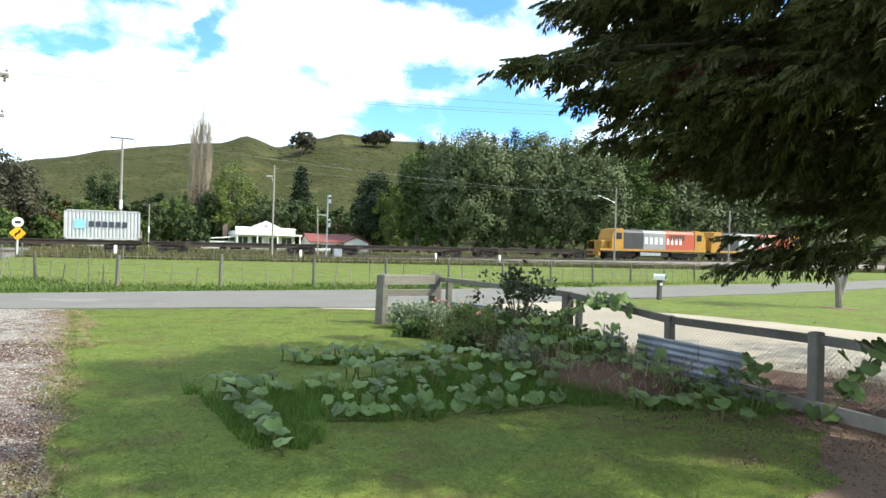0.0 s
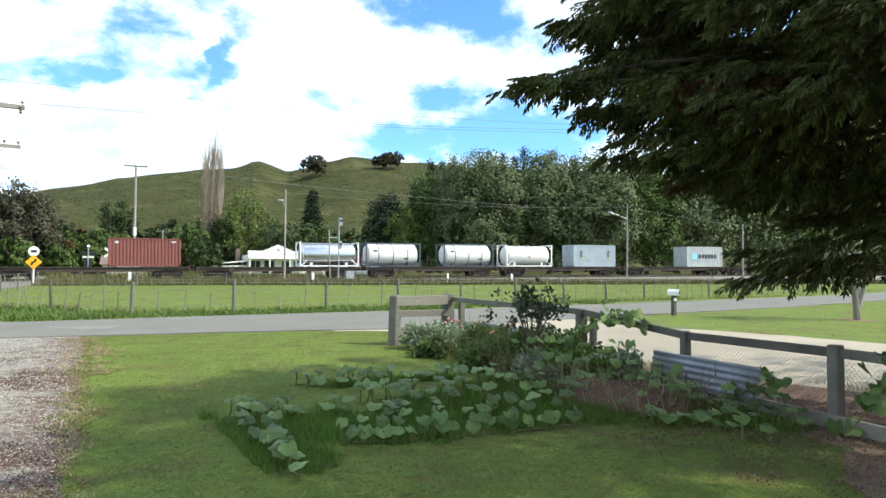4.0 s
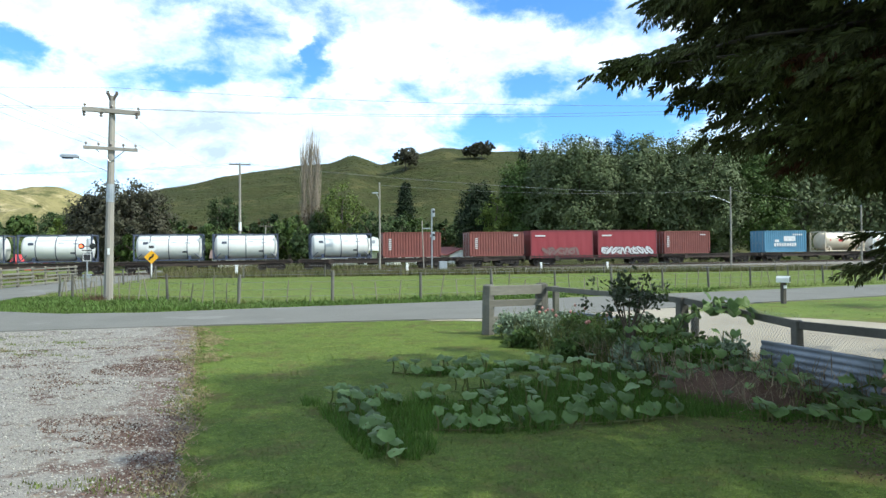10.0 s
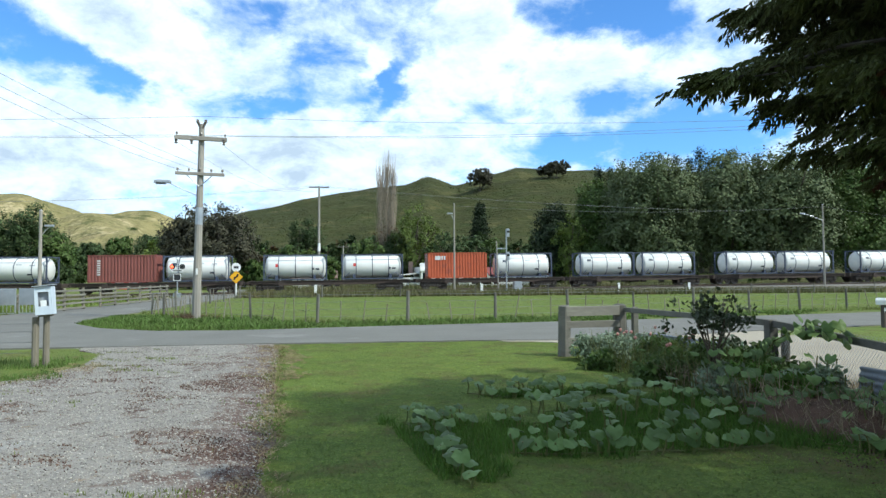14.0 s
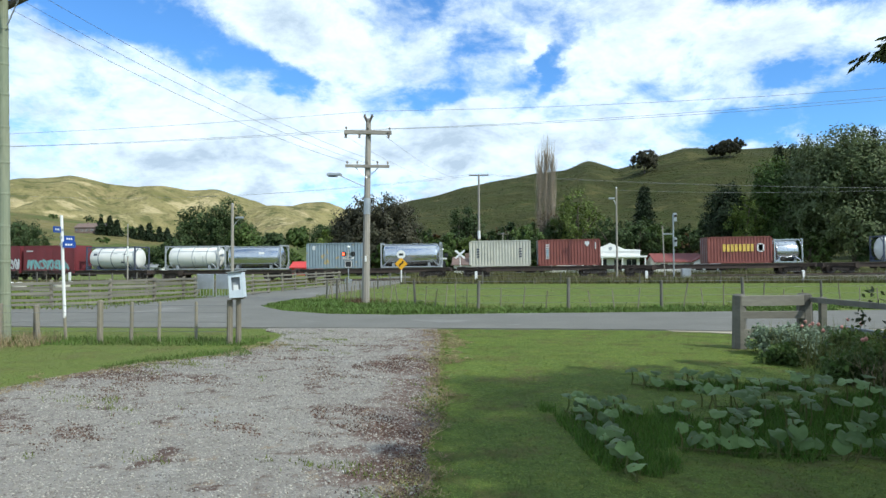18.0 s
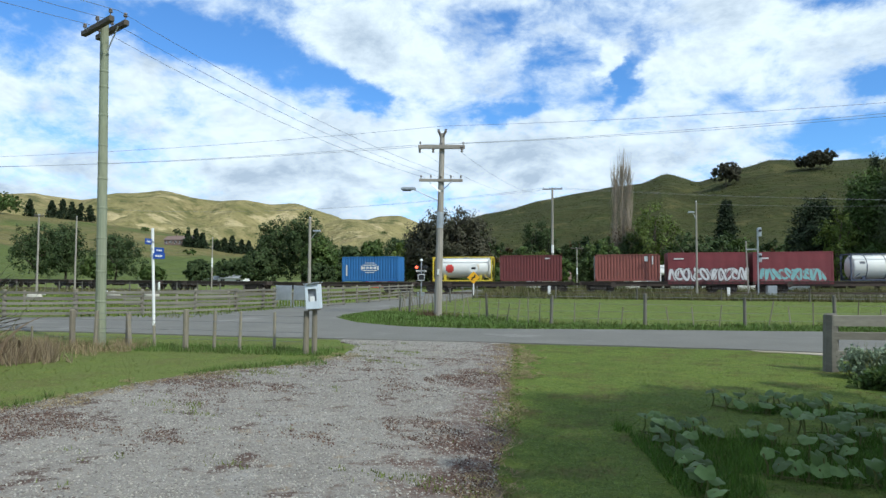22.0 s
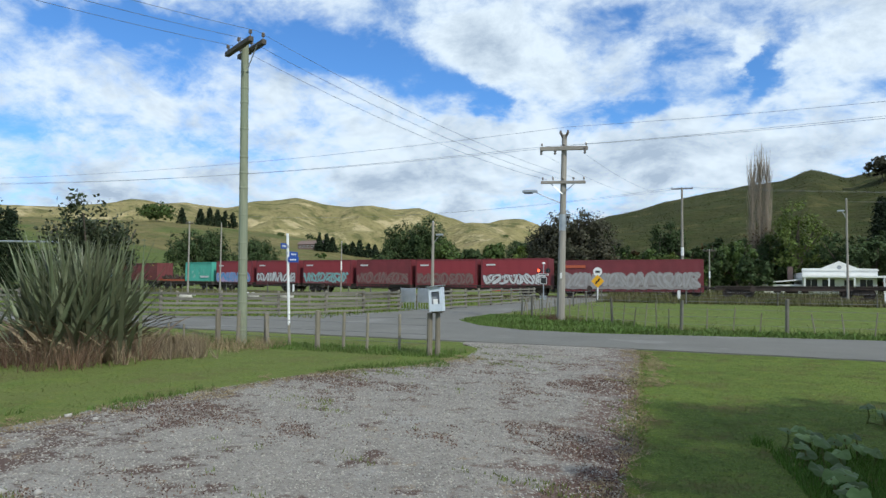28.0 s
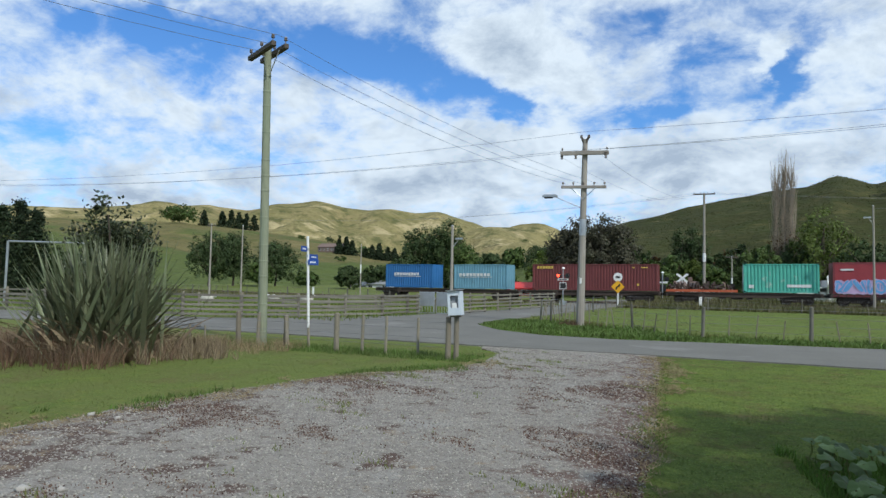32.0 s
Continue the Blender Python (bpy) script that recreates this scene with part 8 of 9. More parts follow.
pumpkin_vine([(2.2, 7.3), (2.9, 7.35), (3.5, 7.3), (4.3, 7.3), (5.0, 7.3)], 28, 0.16, 0.20, "pumpkin vine with broad grey-green leaves", 5, (0, 1, 2))
pumpkin_vine([(1.85, 9.35), (2.3, 8.95), (2.8, 9.2), (3.4, 9.25), (4.0, 9.0)], 30, 0.20, 0.185, "pumpkin vine spreading on the sunny lawn", 6, (0, 0, 1))
pumpkin_vine([(2.5, 7.9), (3.2, 8.0), (4.0, 8.1), (4.8, 8.3), (5.6, 8.7)], 30, 0.22, 0.20, "pumpkin vine climbing towards the flower bed", 7, (1, 2))
pumpkin_vine([(4.7, 5.9), (5.1, 5.6), (5.5, 5.3), (5.4, 4.7)], 24, 0.25, 0.19, "pumpkin vine with drooping leaves beside the fence", 8)
pumpkin_vine([(5.6, 6.6), (5.9, 6.0), (6.1, 5.4), (6.3, 4.9)], 18, 0.2, 0.184, "pumpkin vine under the iron sheet", 9, (0, 1, 2))
pumpkin_vine([(5.0, 8.7), (5.6, 8.2), (6.2, 7.6)], 30, 0.3, 0.19, "tangled pumpkin vine heaped against the fence", 13, (2, 3, 4), (10, 65))
pumpkin_vine([(4.8, 7.9), (5.4, 7.4), (6.0, 6.9), (6.2, 6.5)], 26, 0.3, 0.19, "tangled pumpkin vine over dead stems", 14, (2, 3), (10, 65))
pumpkin_vine([(5.5, 6.2), (5.9, 5.7), (6.1, 5.2)], 20, 0.25, 0.19, "pumpkin vine in the corner by the fence", 15, (1, 2))


def climbing_vine(points, label, seed, n=16, size=0.27):
    rr = random.Random(seed)
    v = empty("climbing_vine", None, label, "vine", "vines on the fence")
    part("stem", Build().tube(points, 0.012, 0.006, 5), L_STEM, v)
    for k in range(n):
        f = (k + rr.random()) / n * (len(points) - 1)
        i = min(int(f), len(points) - 2)
        p = Vector(points[i]).lerp(Vector(points[i + 1]), f - i) + Vector((rr.uniform(-0.15, 0.15), rr.uniform(-0.15, 0.15), rr.uniform(-0.12, 0.12)))
        m = Matrix.Translation(p) @ pose(0, 0, 0, rr.uniform(-30, 30), rr.uniform(20, 75), rr.uniform(-170, -10)) @ Matrix.Diagonal((size, size, size, 1))
        part("leaf", rr.choice(LEAVES), None, v, m=m)


climbing_vine([(5.9, 8.9, 0.1), (6.3, 8.9, 0.7), (6.5, 8.5, 0.95), (6.5, 8.0, 0.98), (6.5, 7.5, 0.85)], "pumpkin vine trailing over the fence rail", 1, 34, 0.17)
pumpkin_vine([(4.9, 7.4), (5.3, 7.0), (5.7, 6.6), (5.9, 7.4)], 26, 0.4, 0.192, "pumpkin vine sprawling over the soil mound", 12, (1, 2))
climbing_vine([(6.3, 6.0, 0.1), (6.45, 5.6, 0.35), (6.4, 5.2, 0.45)], "vine leaves hanging on the fence netting", 2, 16, 0.17)
climbing_vine([(6.3, 4.5, 0.05), (6.45, 4.3, 0.4), (6.4, 4.1, 0.75), (6.35, 3.9, 0.95)], "vine with dark leaves climbing past the fence post", 3, 24, 0.17)


def mound():
    """Heap of dry soil and dead stems in the bed."""
    b = Build()
    n, mrings = 26, 7
    for i in range(mrings + 1):
        f = i / mrings
        for j in range(n):
            a = 2 * math.pi * j / n
            r = 1 - f
            w = 1 + 0.18 * noise.noise(Vector((math.cos(a) * 2, math.sin(a) * 2, f * 3)))
            b.v.append((5.55 + math.cos(a) * 0.95 * r * w, 7.0 + math.sin(a) * 1.35 * r * w, -0.03 + 0.27 * math.sin(f * math.pi / 2) + 0.03 * noise.noise(Vector((a * 3, f * 6, 2)))))
    for i in range(mrings):
        for j in range(n):
            p, q = i * n + j, i * n + (j + 1) % n
            b.f.append((p, q, q + n, p + n))
    tagged(part("soil_mound", b, M_SOIL, smooth=True), "mound of dry brown soil and dead stems", "soil heap")
    rng = np.random.default_rng(3)
    k = 1500
    base = np.stack([rng.uniform(4.6, 6.4, k), rng.uniform(5.6, 9.3, k), rng.uniform(0.02, 0.35, k)], -1)
    tip = base + np.stack([rng.normal(size=k) * 0.12, rng.normal(size=k) * 0.12, rng.uniform(0.02, 0.28, k)], -1)
    tagged(new("dead_stems", blade_mesh("dead_stems", base, tip, rng.uniform(0.006, 0.014, k), M_DRY, rng)), "dry straw-coloured stems among the vines", "dead stems", kind="stuff")


mound()


def garden_shrub():
    rng = np.random.default_rng(21)
    t = empty("garden_shrub", pose(5.35, 8.9, 0), "small dark glossy-leaved shrub standing in the flower bed", "shrub")
    b = Build()
    for k in range(11):
        a = k * 2.4
        e = (0.34 * math.cos(a) * (0.5 + 0.5 * (k % 3) / 2), 0.34 * math.sin(a) * (0.5 + 0.5 * (k % 3) / 2), 0.95 + 0.42 * (k % 4) / 3)
        b.tube([(0, 0, -0.05), (e[0] * 0.3, e[1] * 0.3, 0.6), e], 0.022, 0.006, 5)
    part("branchwork", b, M_TRUNK, t)
    pts = clump_points(rng, (0, 0, 1.08), (0.46, 0.46, 0.36), 40, 18, 0.06, 0.4, 0.25)
    part("foliage", leaf_mesh("foliage", pts, rng.uniform(0.028, 0.055, len(pts)), L_SHRUB, rng), None, t)


garden_shrub()


def bed_plants():
    """Soft herbs and low bushes in the bed by the roadside boards."""
    rng = np.random.default_rng(31)

    def bush(name, x, y, r, h, leafmat, n, size, label, cat="garden plant"):
        t = empty(name, pose(x, y, 0), label, cat, "flower bed plants")
        st = Build()
        for k in range(9):
            a = k * 0.7
            st.tube([(0, 0, 0), (math.cos(a) * r * 0.6, math.sin(a) * r * 0.6, h * 0.8)], 0.010, 0.004, 4)
        part("stalk", st, L_STEM, t)
        p = clump_points(rng, (0, 0, h * 0.5), (r, r, h * 0.5), 60, n // 60, 0.05, 0.3, 0.2)
        p[:, 2] = np.maximum(p[:, 2], 0.03)
        part("foliage", leaf_mesh("foliage", p, rng.uniform(0.5, 1.2, len(p)) * size, leafmat, rng), None, t)
    for x, y, r, h in ((5.0, 12.6, 0.35, 0.55), (5.5, 12.7, 0.4, 0.62), (5.35, 12.1, 0.35, 0.5), (5.9, 12.4, 0.32, 0.5)):
        bush("herb_clump", x, y, r, h, L_GREYLEAF, 1500, 0.045, "grey-green herb clump in the flower bed")
    for x, y, r, h, mt in ((6.1, 11.7, 0.35, 0.55, L_GREEN), (5.7, 11.2, 0.4, 0.5, L_GREEN), (6.2, 10.8, 0.4, 0.55, L_LIGHT), (5.4, 10.4, 0.45, 0.45, L_GREEN), (6.0, 10.0, 0.45, 0.6, L_LIGHT), (5.5, 9.5, 0.5, 0.62, L_GREEN), (6.1, 9.2, 0.4, 0.65, L_GREEN), (4.9, 9.7, 0.45, 0.4, L_GREEN), (4.7, 11.4, 0.3, 0.3, L_GREEN), (5.9, 8.4, 0.35, 0.6, L_GREEN), (5.5, 8.2, 0.38, 0.5, M_LUSH), (6.0, 7.6, 0.36, 0.5, L_GREYLEAF), (5.2, 8.3, 0.36, 0.45, L_GREYLEAF), (5.7, 7.5, 0.36, 0.42, M_LUSH), (6.1, 9.7, 0.36, 0.7, L_GREYLEAF)):
        bush("garden_bush", x, y, r, h, mt, 1500, 0.05, "leafy garden plant in the flower bed")
    k = 1400
    base = np.stack([rng.uniform(4.8, 6.4, k), rng.uniform(9.0, 13.0, k), np.zeros(k)], -1)
    tip = base + np.stack([rng.normal(size=k) * 0.12, rng.normal(size=k) * 0.12, rng.uniform(0.2, 0.75, k)], -1)
    tagged(new("tall_bed_grass", blade_mesh("tall_bed_grass", base, tip, rng.uniform(0.008, 0.018, k), L_STEM, rng)), "tall grassy stems in the flower bed", "grass", kind="stuff")
    fl = empty("flower_spikes", None, "pale pink flower heads in the bed", "flowers")
    for k in range(16):
        x, y = 5.0 + 1.3 * rng.random(), 9.6 + 2.9 * rng.random()
        part("flower", Build().lathe([(0, -0.03), (0.025, -0.01), (0.03, 0.01), (0.015, 0.03), (0, 0.04)], 7, pose(x, y, 0.52 + 0.22 * rng.random())), mat("pink_flower", (0.55, 0.25, 0.20), 0.7) if k == 0 else bpy.data.materials["pink_flower"], fl)


bed_plants()


def flax_bush(x, y):
    """New Zealand flax: long stiff sword leaves fanning from the base, the outer ones bent over."""
    rng = np.random.default_rng(41)
    t = empty("flax_bush", pose(x, y, 0), "large flax bush with long stiff sword-shaped green leaves", "flax bush")

    def blades(name, n, hlo, hhi, spread_lo, spread_hi, mt, base_r, bend):
        V, F = [], []
        for k in range(n):
            a = rng.uniform(0, 2 * math.pi)
            out = np.array([math.cos(a), math.sin(a), 0])
            side = np.array([-math.sin(a), math.cos(a), 0])
            o = np.array([rng.normal() * base_r, rng.normal() * base_r, 0.0])
            h = rng.uniform(hlo, hhi)
            sp = rng.uniform(spread_lo, spread_hi)
            bd = bend * rng.uniform(0.2, 1.0)
            w = rng.uniform(0.032, 0.058)
            tw = side * math.cos(rng.uniform(-0.6, 0.6)) + out * 0.3
            b0 = len(V)
            for i in range(7):
                f = i / 6
                p = o + out * (sp * f + bd * f ** 3) + np.array([0, 0, h * (f - bd * 0.30 * f ** 3)])
                ww = w * (1.0 if f < 0.55 else max(0.04, (1 - f) / 0.45))
                V += [p - tw * ww, p + np.array([0, 0, -0.012]) , p + tw * ww]
            for i in range(6):
                for j in range(2):
                    q = b0 + i * 3 + j
                    F.append((q, q + 1, q + 4, q + 3))
        part(name, mesh_arrays(name, np.array(V), np.array(F), mt), None, t)
    blades("inner_foliage", 430, 1.5, 2.68, 0.12, 1.02, L_FLAX, 0.40, 0.18)
    blades("outer_foliage", 300, 0.9, 2.0, 0.45, 1.22, L_FLAX, 0.46, 0.30)
    blades("dead_foliage", 170, 0.4, 1.1, 0.4, 1.0, M_DRY, 0.55, 0.7)


flax_bush(-12.1, 10.4)


# ---- rough grass, weeds, lawn and stones ----
M_STRAW = leafy("straw", (0.34, 0.27, 0.16), (0.24, 0.18, 0.10), 0.35, 0.8, 0.2, 1.2)
def turf(name, region, n, hlo, hhi, wlo, whi, mt, label, seed, lean=0.35, z=0.0, keep=None):
    """Grass blades scattered over a region (x0, x1, y0, y1), kept where keep(x, y) holds."""
    rng = np.random.default_rng(seed)
    x0, x1, y0, y1 = region
    x, y = rng.uniform(x0, x1, n), rng.uniform(y0, y1, n)
    if keep is not None:
        ok = keep(x, y)
        x, y = x[ok], y[ok]
    k = len(x)
    h = rng.uniform(hlo, hhi, k)
    base = np.stack([x, y, np.full(k, z)], -1)
    tip = base + np.stack([rng.normal(size=k) * lean * h, rng.normal(size=k) * lean * h, h], -1)
    return tagged(new(name, blade_mesh(name, base, tip, rng.uniform(wlo, whi, k), mt, rng)), label, "grass", kind="stuff")


def left_edge(y):
    return np.interp(y, [-3, 2, 4.8, 6.8, 9.4, 10.8, 11.9, 13.6, 15.5, 17.3], [-7.6, -7.3, -7.05, -6.95, -6.5, -6.0, -5.0, -4.65, -5.0, -6.2])


def right_edge(y):
    return np.interp(y, [-3, 2, 5, 8, 10.6, 13, 15, 17.3], [-0.3, -0.4, -0.55, -0.68, -0.9, -1.05, -1.2, -1.5])


def patchy(x, y):
    """Uneven field with no visible repeat."""
    rg = random.Random(77)
    v = 0
    for k in range(14):
        f = 1.1 * 1.28 ** k
        a, ph = rg.uniform(0, 6.28), rg.uniform(0, 6.28)
        v = v + np.sin(f * (np.cos(a) * x + np.sin(a) * y) + ph + 0.8 * np.sin(f * 0.7 * (np.sin(a) * x - np.cos(a) * y))) / (1 + 0.12 * k)
    return v / 2.0


turf("lawn_grass", (-1.2, 7.5, 2.0, 9.5), 190000, 0.006, 0.018, 0.004, 0.008, M_BLADE, "short mown lawn grass", 1, 2.2, keep=lambda x, y: x > right_edge(y) + 0.02)
turf("lawn_grass_far", (-1.6, 7.0, 9.5, 17.2), 90000, 0.006, 0.018, 0.006, 0.012, M_BLADE, "short sunlit lawn grass", 2, 2.4, keep=lambda x, y: x > right_edge(y) + 0.02)
turf("left_lawn_grass", (-19, -4.4, 4.0, 16.8), 110000, 0.007, 0.020, 0.007, 0.016, M_DULLBLADE, "short lawn grass beside the driveway", 3, 2.4, keep=lambda x, y: x < left_edge(y) - 0.02)
turf("right_lawn_grass", (12.5, 45, 3, 26), 26000, 0.010, 0.02, 0.02, 0.04, M_BLADE, "short sunlit lawn grass on the verge", 4, 3.0, keep=lambda x, y: (y < 17.6 + (x - 6) * 0.19 + np.maximum(0, x - 26) * 0.12) & (x > 13.6 + np.clip((14.5 - y) * 0.35, 0, 2.6)))
turf("bed_grass", (0.5, 6.3, 4.8, 9.8), 70000, 0.03, 0.14, 0.006, 0.012, M_LUSH, "long uncut grass between the pumpkin vines", 5, 0.5, keep=lambda x, y: ((y > np.interp(x, [0.6, 0.85, 1.3, 1.6, 4.2, 5.0, 6.3], [7.5, 5.4, 5.3, 6.0, 5.85, 5.4, 5.0]) + 0.16 * patchy(x * 1.4, y * 1.4)) & (y < np.interp(x, [0.6, 1.2, 2.2, 3.0, 4.0, 6.3], [7.7, 7.5, 7.5, 8.0, 8.5, 9.3]) + 0.16 * patchy(y, x)) & (patchy(x * 2.2, y * 2.2) > -0.9)) | (np.hypot((x - 2.9) / 1.15, (y - 9.15) / 0.25) < 1 + 0.2 * patchy(x, y)))
turf("paddock_grass", (-9, 60, 23.5, 58), 60000, 0.012, 0.045, 0.02, 0.05, M_BLADE, "lush paddock grass beyond the road", 6, 3.5, keep=lambda x, y: (y > 23.0 + np.maximum(0, x - 3) * 0.17 + np.maximum(0, x - 21) * 0.1 + np.maximum(0, -x) * 0.9) & (x > -8.4))
turf("verge_weeds", (-9.6, 12, 21.8, 32), 60000, 0.02, 0.11, 0.02, 0.06, M_WEED, "thick weeds along the paddock fence", 7, keep=lambda x, y: (y < 25.1 + np.maximum(0, x - 3) * 0.15 + np.maximum(0, -0.5 - x) * 1.0) & (y > np.interp(x, [-9.7, -9.3, -7.6, -5.5, -3.2, 2.7, 10, 21], [28.5, 26.2, 23.8, 22.2, 21.9, 22.9, 23.8, 25.9])))
turf("bank_grass", (-8, 95, 57.5, 63.2), 42000, 0.25, 0.7, 0.04, 0.09, leafy("rank_grass", (0.11, 0.125, 0.045), (0.15, 0.12, 0.06), 0.4, 0.8, 0.2, 0.4), "rank brownish grass on the railway bank", 8)
turf("bank_grass_left", (-95, -14, 56, 82), 26000, 0.2, 0.55, 0.04, 0.09, bpy.data.materials["rank_grass"], "rank grass along the line beyond the crossing", 9, keep=lambda x, y: y < 62 + 0.0028 * np.minimum(0, x + 14) ** 2)
turf("dry_grass", (-18.5, -9.2, 8.2, 14.0), 34000, 0.08, 0.55, 0.008, 0.018, M_DRY, "tall dry brown grass round the flax", 10, keep=lambda x, y: (np.hypot((x + 13.4) / 1.5, y - 10.7) < 2.3 + 0.35 * patchy(x, y * 1.3)) & (patchy(x * 1.7, y * 1.7) > -0.55) & (y > 8.4))
turf("dry_tufts", (-13.0, -9.4, 11.8, 14.4), 4500, 0.08, 0.32, 0.008, 0.016, M_STRAW, "thin pale dry grass beside the fence", 19, 0.5, keep=lambda x, y: patchy(x * 1.5, y * 1.5) > -0.2 + 0.25 * (x + 12))
turf("red_stems", (-15.5, -9.6, 7.6, 12.6), 8000, 0.20, 0.75, 0.008, 0.016, M_REDSTEM, "reddish-brown dead stems under the flax", 15, keep=lambda x, y: (np.hypot(x + 12.0, y - 9.8) < 2.0) & (patchy(x * 1.6, y * 1.3) > 0.3))
turf("far_bank_grass", (-9, 95, 71.6, 79), 26000, 0.5, 1.15, 0.06, 0.12, bpy.data.materials["rank_grass"], "rank grass on the bank behind the railway", 16)
turf("edge_straw", (-2.2, 0.2, 2.2, 16.8), 60000, 0.010, 0.03, 0.006, 0.014, M_STRAW, "dry straw-coloured grass along the driveway's edge", 17, 2.2, 0.019, keep=lambda x, y: np.abs(x - right_edge(y) + 0.02) < (0.16 + 0.12 * np.clip(y - 10, 0, 2)) * np.abs(patchy(x * 1.5 + 3, y * 1.2)) + 0.03 * np.random.default_rng(9).random(len(x)))
turf("edge_invaders", (-2.4, 0.2, 2.2, 16.8), 50000, 0.012, 0.035, 0.006, 0.013, M_BLADE, "lawn grass creeping over the gravel's edge", 18, 1.3, 0.019, keep=lambda x, y: (x < right_edge(y) + 0.15) & (right_edge(y) - x < 0.30 * patchy(x * 1.1, y * 1.4)))
turf("left_edge_straw", (-8.0, -4.2, 3.0, 14.0), 60000, 0.010, 0.03, 0.006, 0.016, M_STRAW, "dry straw-coloured grass along the far edge of the gravel", 20, 2.2, 0.019, keep=lambda x, y: np.abs(x - left_edge(y) - 0.15) < 0.30 * np.abs(patchy(x * 1.3 + 5, y * 1.1)))
turf("fence_straw", (6.8, 11.0, 1.0, 9.4), 26000, 0.03, 0.16, 0.006, 0.014, M_STRAW, "tufts of dry yellow grass between the soil and the pale gravel", 21, 0.8, 0.02, keep=lambda x, y: np.abs(x - np.interp(y, [1.0, 4.0, 5.4, 6.8, 7.7, 9.4], [9.5, 9.4, 9.2, 8.8, 8.1, 7.2])) < 0.35 + 0.25 * patchy(x, y))
FENCE_FOOT = lambda x: 25.1 + np.maximum(0, x - 3) * 0.15 + np.maximum(0, -0.5 - x) * 1.0
turf("fence_foot_grass", (-9.0, 40, 23.5, 34), 90000, 0.06, 0.30, 0.012, 0.030, M_DULLBLADE, "long uncut grass along the foot of the paddock fence", 22, 0.5, keep=lambda x, y: np.abs(y - FENCE_FOOT(x) - 0.1) < 0.10 + 0.30 * np.clip(patchy(x * 0.8, y * 0.8) + 0.4, 0, 1.5))
turf("verge_clumps", (-8.0, 22, 22.2, 29), 60000, 0.05, 0.22, 0.03, 0.075, M_WEED, "clumps of broad-leaved weeds on the road verge", 23, 0.8, keep=lambda x, y: (y < FENCE_FOOT(x) + 0.1) & (y > np.interp(x, [-9.7, -9.3, -7.6, -5.5, -3.2, 2.7, 10, 21], [28.9, 26.6, 24.2, 22.6, 22.3, 23.3, 24.2, 26.3])) & (patchy(x * 0.9 + 2, y * 1.1) > 0.45))
turf("pole_foot_grass", (-6.5, -4.6, 27.7, 29.3), 2600, 0.08, 0.30, 0.012, 0.028, M_REDSTEM, "dead brown grass round the foot of the power pole", 24, 0.5, keep=lambda x, y: patchy(x * 1.3, y * 1.3) > 0.1)
turf("fence_weeds", (-13, -5, 13.4, 14.8), 5000, 0.03, 0.14, 0.01, 0.025, M_WEED, "green weeds under the lawn fence", 11)
turf("drive_edge_weeds", (-8.4, -4.2, 4.0, 14.0), 40000, 0.012, 0.10, 0.010, 0.024, M_WEED, "leafy weeds along the driveway's edge", 12, keep=lambda x, y: np.abs(x - left_edge(y) + 0.12) < 0.42 * np.clip(patchy(x * 0.9, y * 0.9) + 0.15, 0, 1.5))
turf("drive_tufts", (-7.0, -0.8, 2.5, 16.5), 90000, 0.015, 0.05, 0.008, 0.018, M_DULLBLADE, "thin grass tufts growing in the gravel", 13, z=0.018, keep=lambda x, y: (patchy(y * 1.3 + 7, x * 0.8) + 0.3 * np.random.default_rng(8).normal(size=len(x)) > 1.45) & (x > left_edge(y)) & (x < right_edge(y)))
turf("yard_grass", (-48, -14.5, 23, 56), 26000, 0.08, 0.25, 0.03, 0.07, M_BLADE, "grazed grass in the stockyard", 14, keep=lambda x, y: y > 24)


def stones(name, n, region, slo, shi, mt, label, seed, keep=None, z=0.018, flat=0.6):
    """Loose stones: small uneven six-cornered lumps."""
    rng = np.random.default_rng(seed)
    x0, x1, y0, y1 = region
    x, y = rng.uniform(x0, x1, n), rng.uniform(y0, y1, n)
    if keep is not None:
        ok = keep(x, y)
        x, y = x[ok], y[ok]
    k = len(x)
    unit = np.array([(1, 0, 0), (0, 1, 0), (-1, 0, 0), (0, -1, 0), (0, 0, 1), (0, 0, -1)], float)
    s = rng.uniform(slo, shi, k) * rng.uniform(0.5, 1.0, k)
    v = np.einsum("nij,kj->nki", spin(rng, k), unit) * s[:, None, None] * rng.uniform(0.6, 1.2, (k, 6, 1))
    v[:, :, 2] *= flat
    v += np.stack([x, y, np.full(k, z) + s * 0.25], -1)[:, None, :]
    tri = np.array([(0, 1, 4), (1, 2, 4), (2, 3, 4), (3, 0, 4), (1, 0, 5), (2, 1, 5), (3, 2, 5), (0, 3, 5)])
    f = (np.arange(k)[:, None, None] * 6 + tri[None]).reshape(-1, 3)
    return tagged(new(name, mesh_arrays(name, v.reshape(-1, 3), f, mt)), label, "stones", kind="stuff")


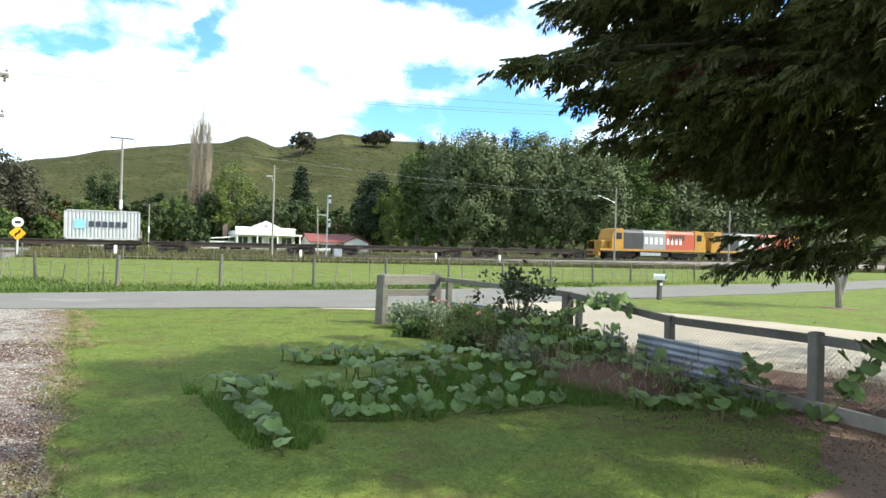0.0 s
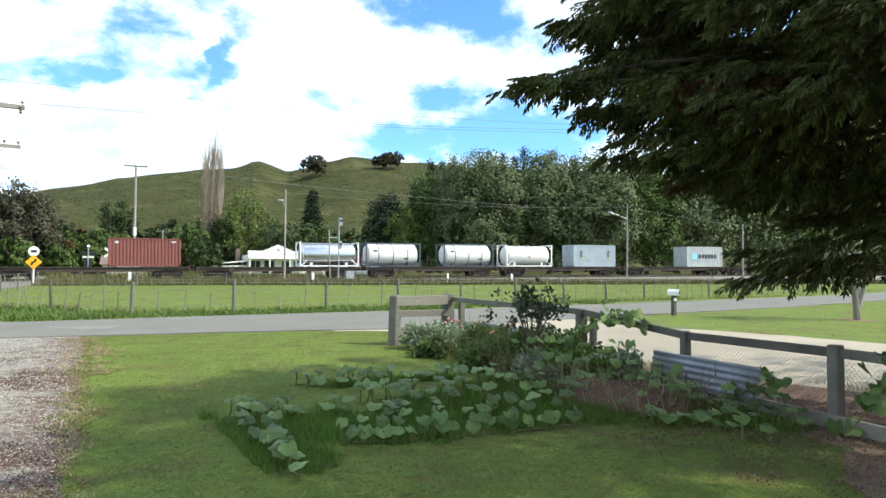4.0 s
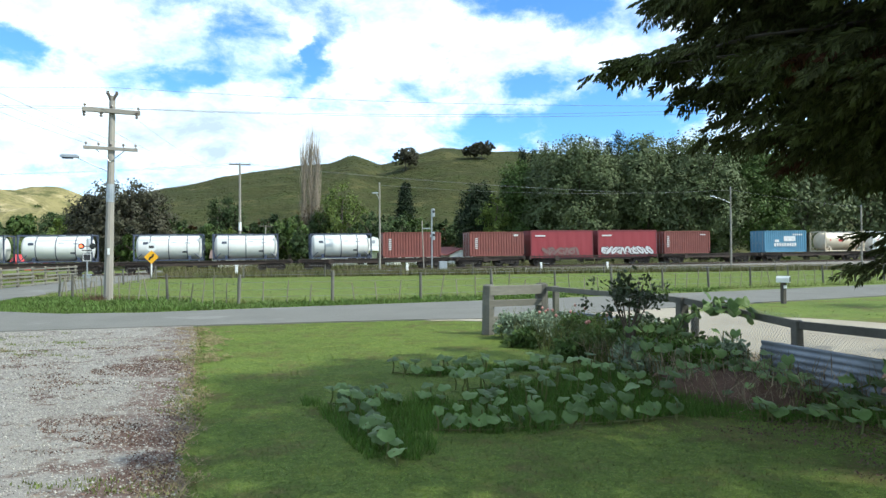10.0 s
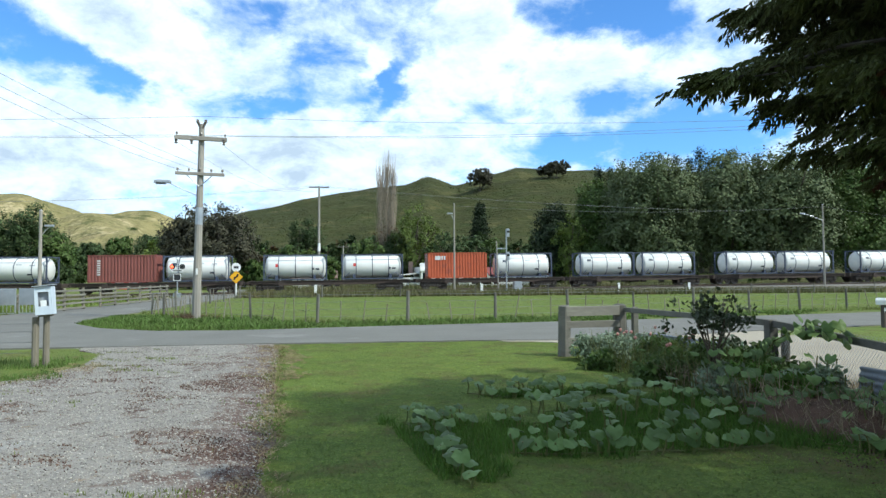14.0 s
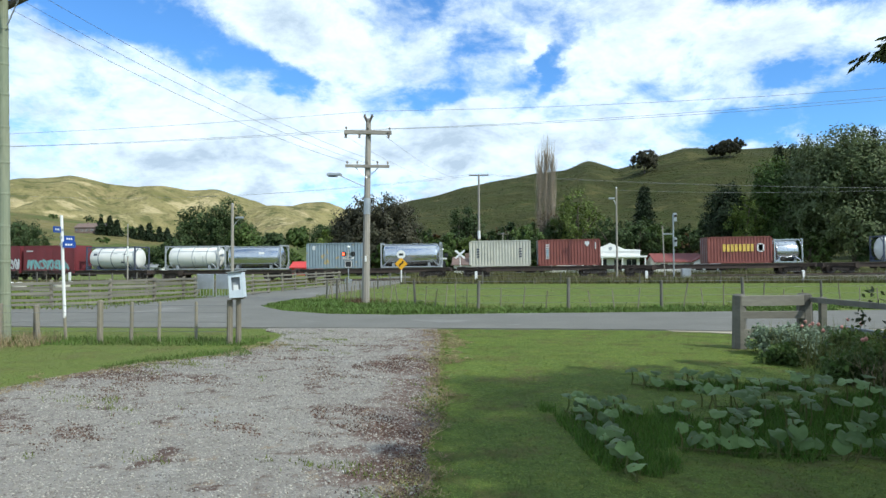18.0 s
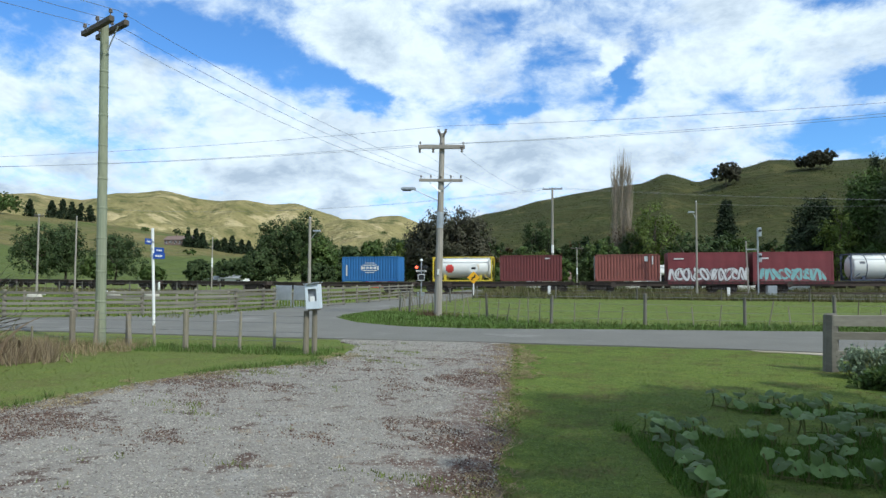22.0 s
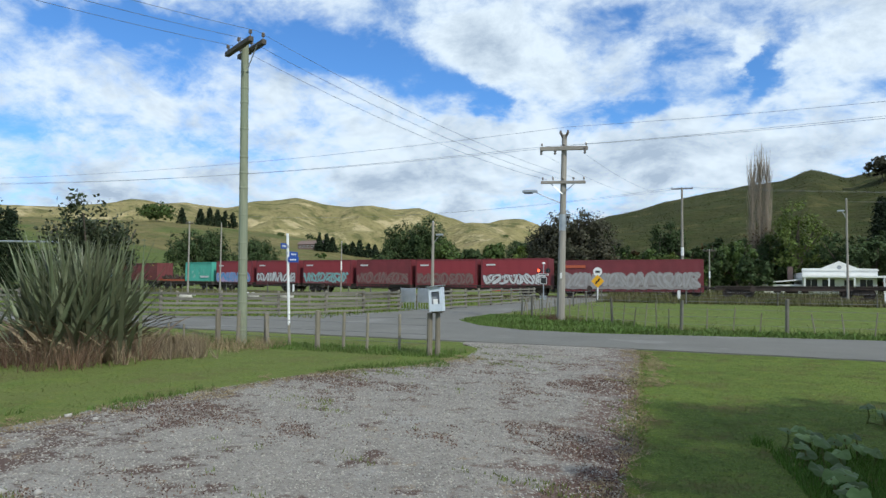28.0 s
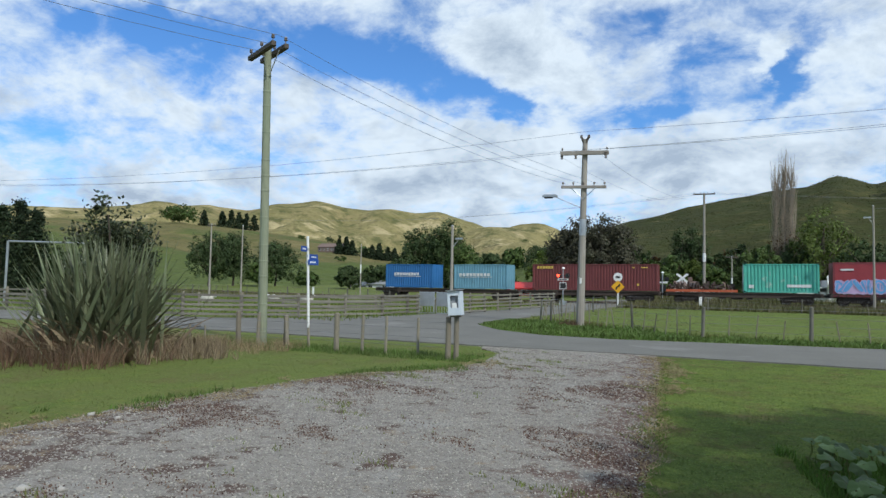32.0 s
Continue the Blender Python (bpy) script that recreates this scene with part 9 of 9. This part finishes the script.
M_STONE = mat("gravel_stone", (0.37, 0.342, 0.30), 0.9, (0.255, 0.238, 0.212), 6.0, 40.0, 0.3, per_island=0.42, world=True)
ON_DRIVE = lambda x, y: (x > left_edge(y)) & (x < right_edge(y))
stones("gravel_stones", 42000, (-7.3, -0.4, 2.4, 9.0), 0.007, 0.020, M_STONE, "loose grey gravel stones on the driveway", 1, ON_DRIVE)
stones("gravel_stones_far", 20000, (-6.9, -0.9, 9.0, 17.0), 0.010, 0.026, M_STONE, "loose grey gravel stones near the road", 2, ON_DRIVE)
stones("big_stones", 14, (-7.2, -3.0, 3.2, 6.0), 0.05, 0.10, mat("pale_stone", (0.50, 0.47, 0.42), 0.9, per_island=0.2), "a few pale larger stones at the driveway's edge", 4, lambda x, y: (x < left_edge(y) + 0.9) | ((x > -5) & (x < -4.4) & (y < 4.2)))


def leaf_litter(n, seed, label, keep, region, name):
    rng = np.random.default_rng(seed)
    x0, x1, y0, y1 = region
    x, y = rng.uniform(x0, x1, n), rng.uniform(y0, y1, n)
    ok = keep(x, y)
    x, y = x[ok], y[ok]
    p = np.stack([x, y, np.full(len(x), 0.026)], -1)
    me = leaf_mesh(name, p, rng.uniform(0.006, 0.016, len(x)), L_DEADLEAF, rng)
    tagged(new(name, me), label, "leaf litter", kind="stuff")


L_DEADLEAF = leafy("dead_leaf", (0.165, 0.102, 0.080), (0.115, 0.074, 0.058), 0.5, 0.9, 0.05, 4.0)


leaf_litter(80000, 1, "dark red-brown dead leaves along the driveway's edge", lambda x, y: ON_DRIVE(x, y) & (((right_edge(y) - x) < 0.9 + 0.5 * np.sin(y * 1.9)) & (patchy(x, y) + 0.5 * np.random.default_rng(5).normal(size=len(x)) > 0.70)), (-3, -0.3, 2.5, 15.5), "edge_litter")
leaf_litter(110000, 2, "scattered patches of red-brown dead leaves on gravel", lambda x, y: ON_DRIVE(x, y) & (patchy(x, y * 1.7) + 0.45 * np.random.default_rng(6).normal(size=len(x)) - 0.34 * np.abs(x - left_edge(y) - 0.7) > 0.42), (-7.2, -1, 3.0, 13.5), "drive_litter")
leaf_litter(30000, 3, "fallen conifer needles and leaves under the tree", lambda x, y: (np.hypot(x - 7.6, y - 3.0) < 3.6 + 0.5 * patchy(x * 1.4, y * 1.4)) & (y < 6.2), (3.2, 9.5, 0.5, 6.2), "tree_litter")
sheet("tree_bed", ragged([(3.9, 2.2), (4.3, 3.2), (5.0, 3.6), (5.7, 4.1), (6.2, 4.9), (6.5, 5.3), (6.6, 4.0), (6.4, 0.5), (4.2, 0.5)], 0.10, 0.45, 9.0), 0.010, 0.03, M_LITTER, "bare brown ground strewn with needles under the conifer", "ground")


def hill_tussock():
    """Tussock, stock tracks and low scrub that roughen the near hill."""
    rng = np.random.default_rng(55)
    k = 60000
    az = np.radians(rng.uniform(-15, 40, k))
    r = 140 + 185 * rng.random(k) ** 0.8
    keep = patchy(az * 60, r * 0.16) + 0.7 * rng.normal(size=k) > 0.25
    az, r = az[keep], r[keep]
    p = np.array([(q * math.sin(a), q * math.cos(a), land(q * math.sin(a), q * math.cos(a)) + 0.15) for a, q in zip(az, r)])
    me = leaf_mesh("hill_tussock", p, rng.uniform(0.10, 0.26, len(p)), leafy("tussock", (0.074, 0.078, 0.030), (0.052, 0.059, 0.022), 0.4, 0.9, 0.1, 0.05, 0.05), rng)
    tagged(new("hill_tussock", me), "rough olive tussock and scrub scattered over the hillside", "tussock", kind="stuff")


hill_tussock()


# ---- what moves: the train along its line ----
def motions():
    for thing, place, up in MOVERS:
        rows = []
        for k in range(17):
            t = 2.0 * k
            rows.append((t, on_track(place + SPEED * t, up)))
        walk(thing, rows)


motions()
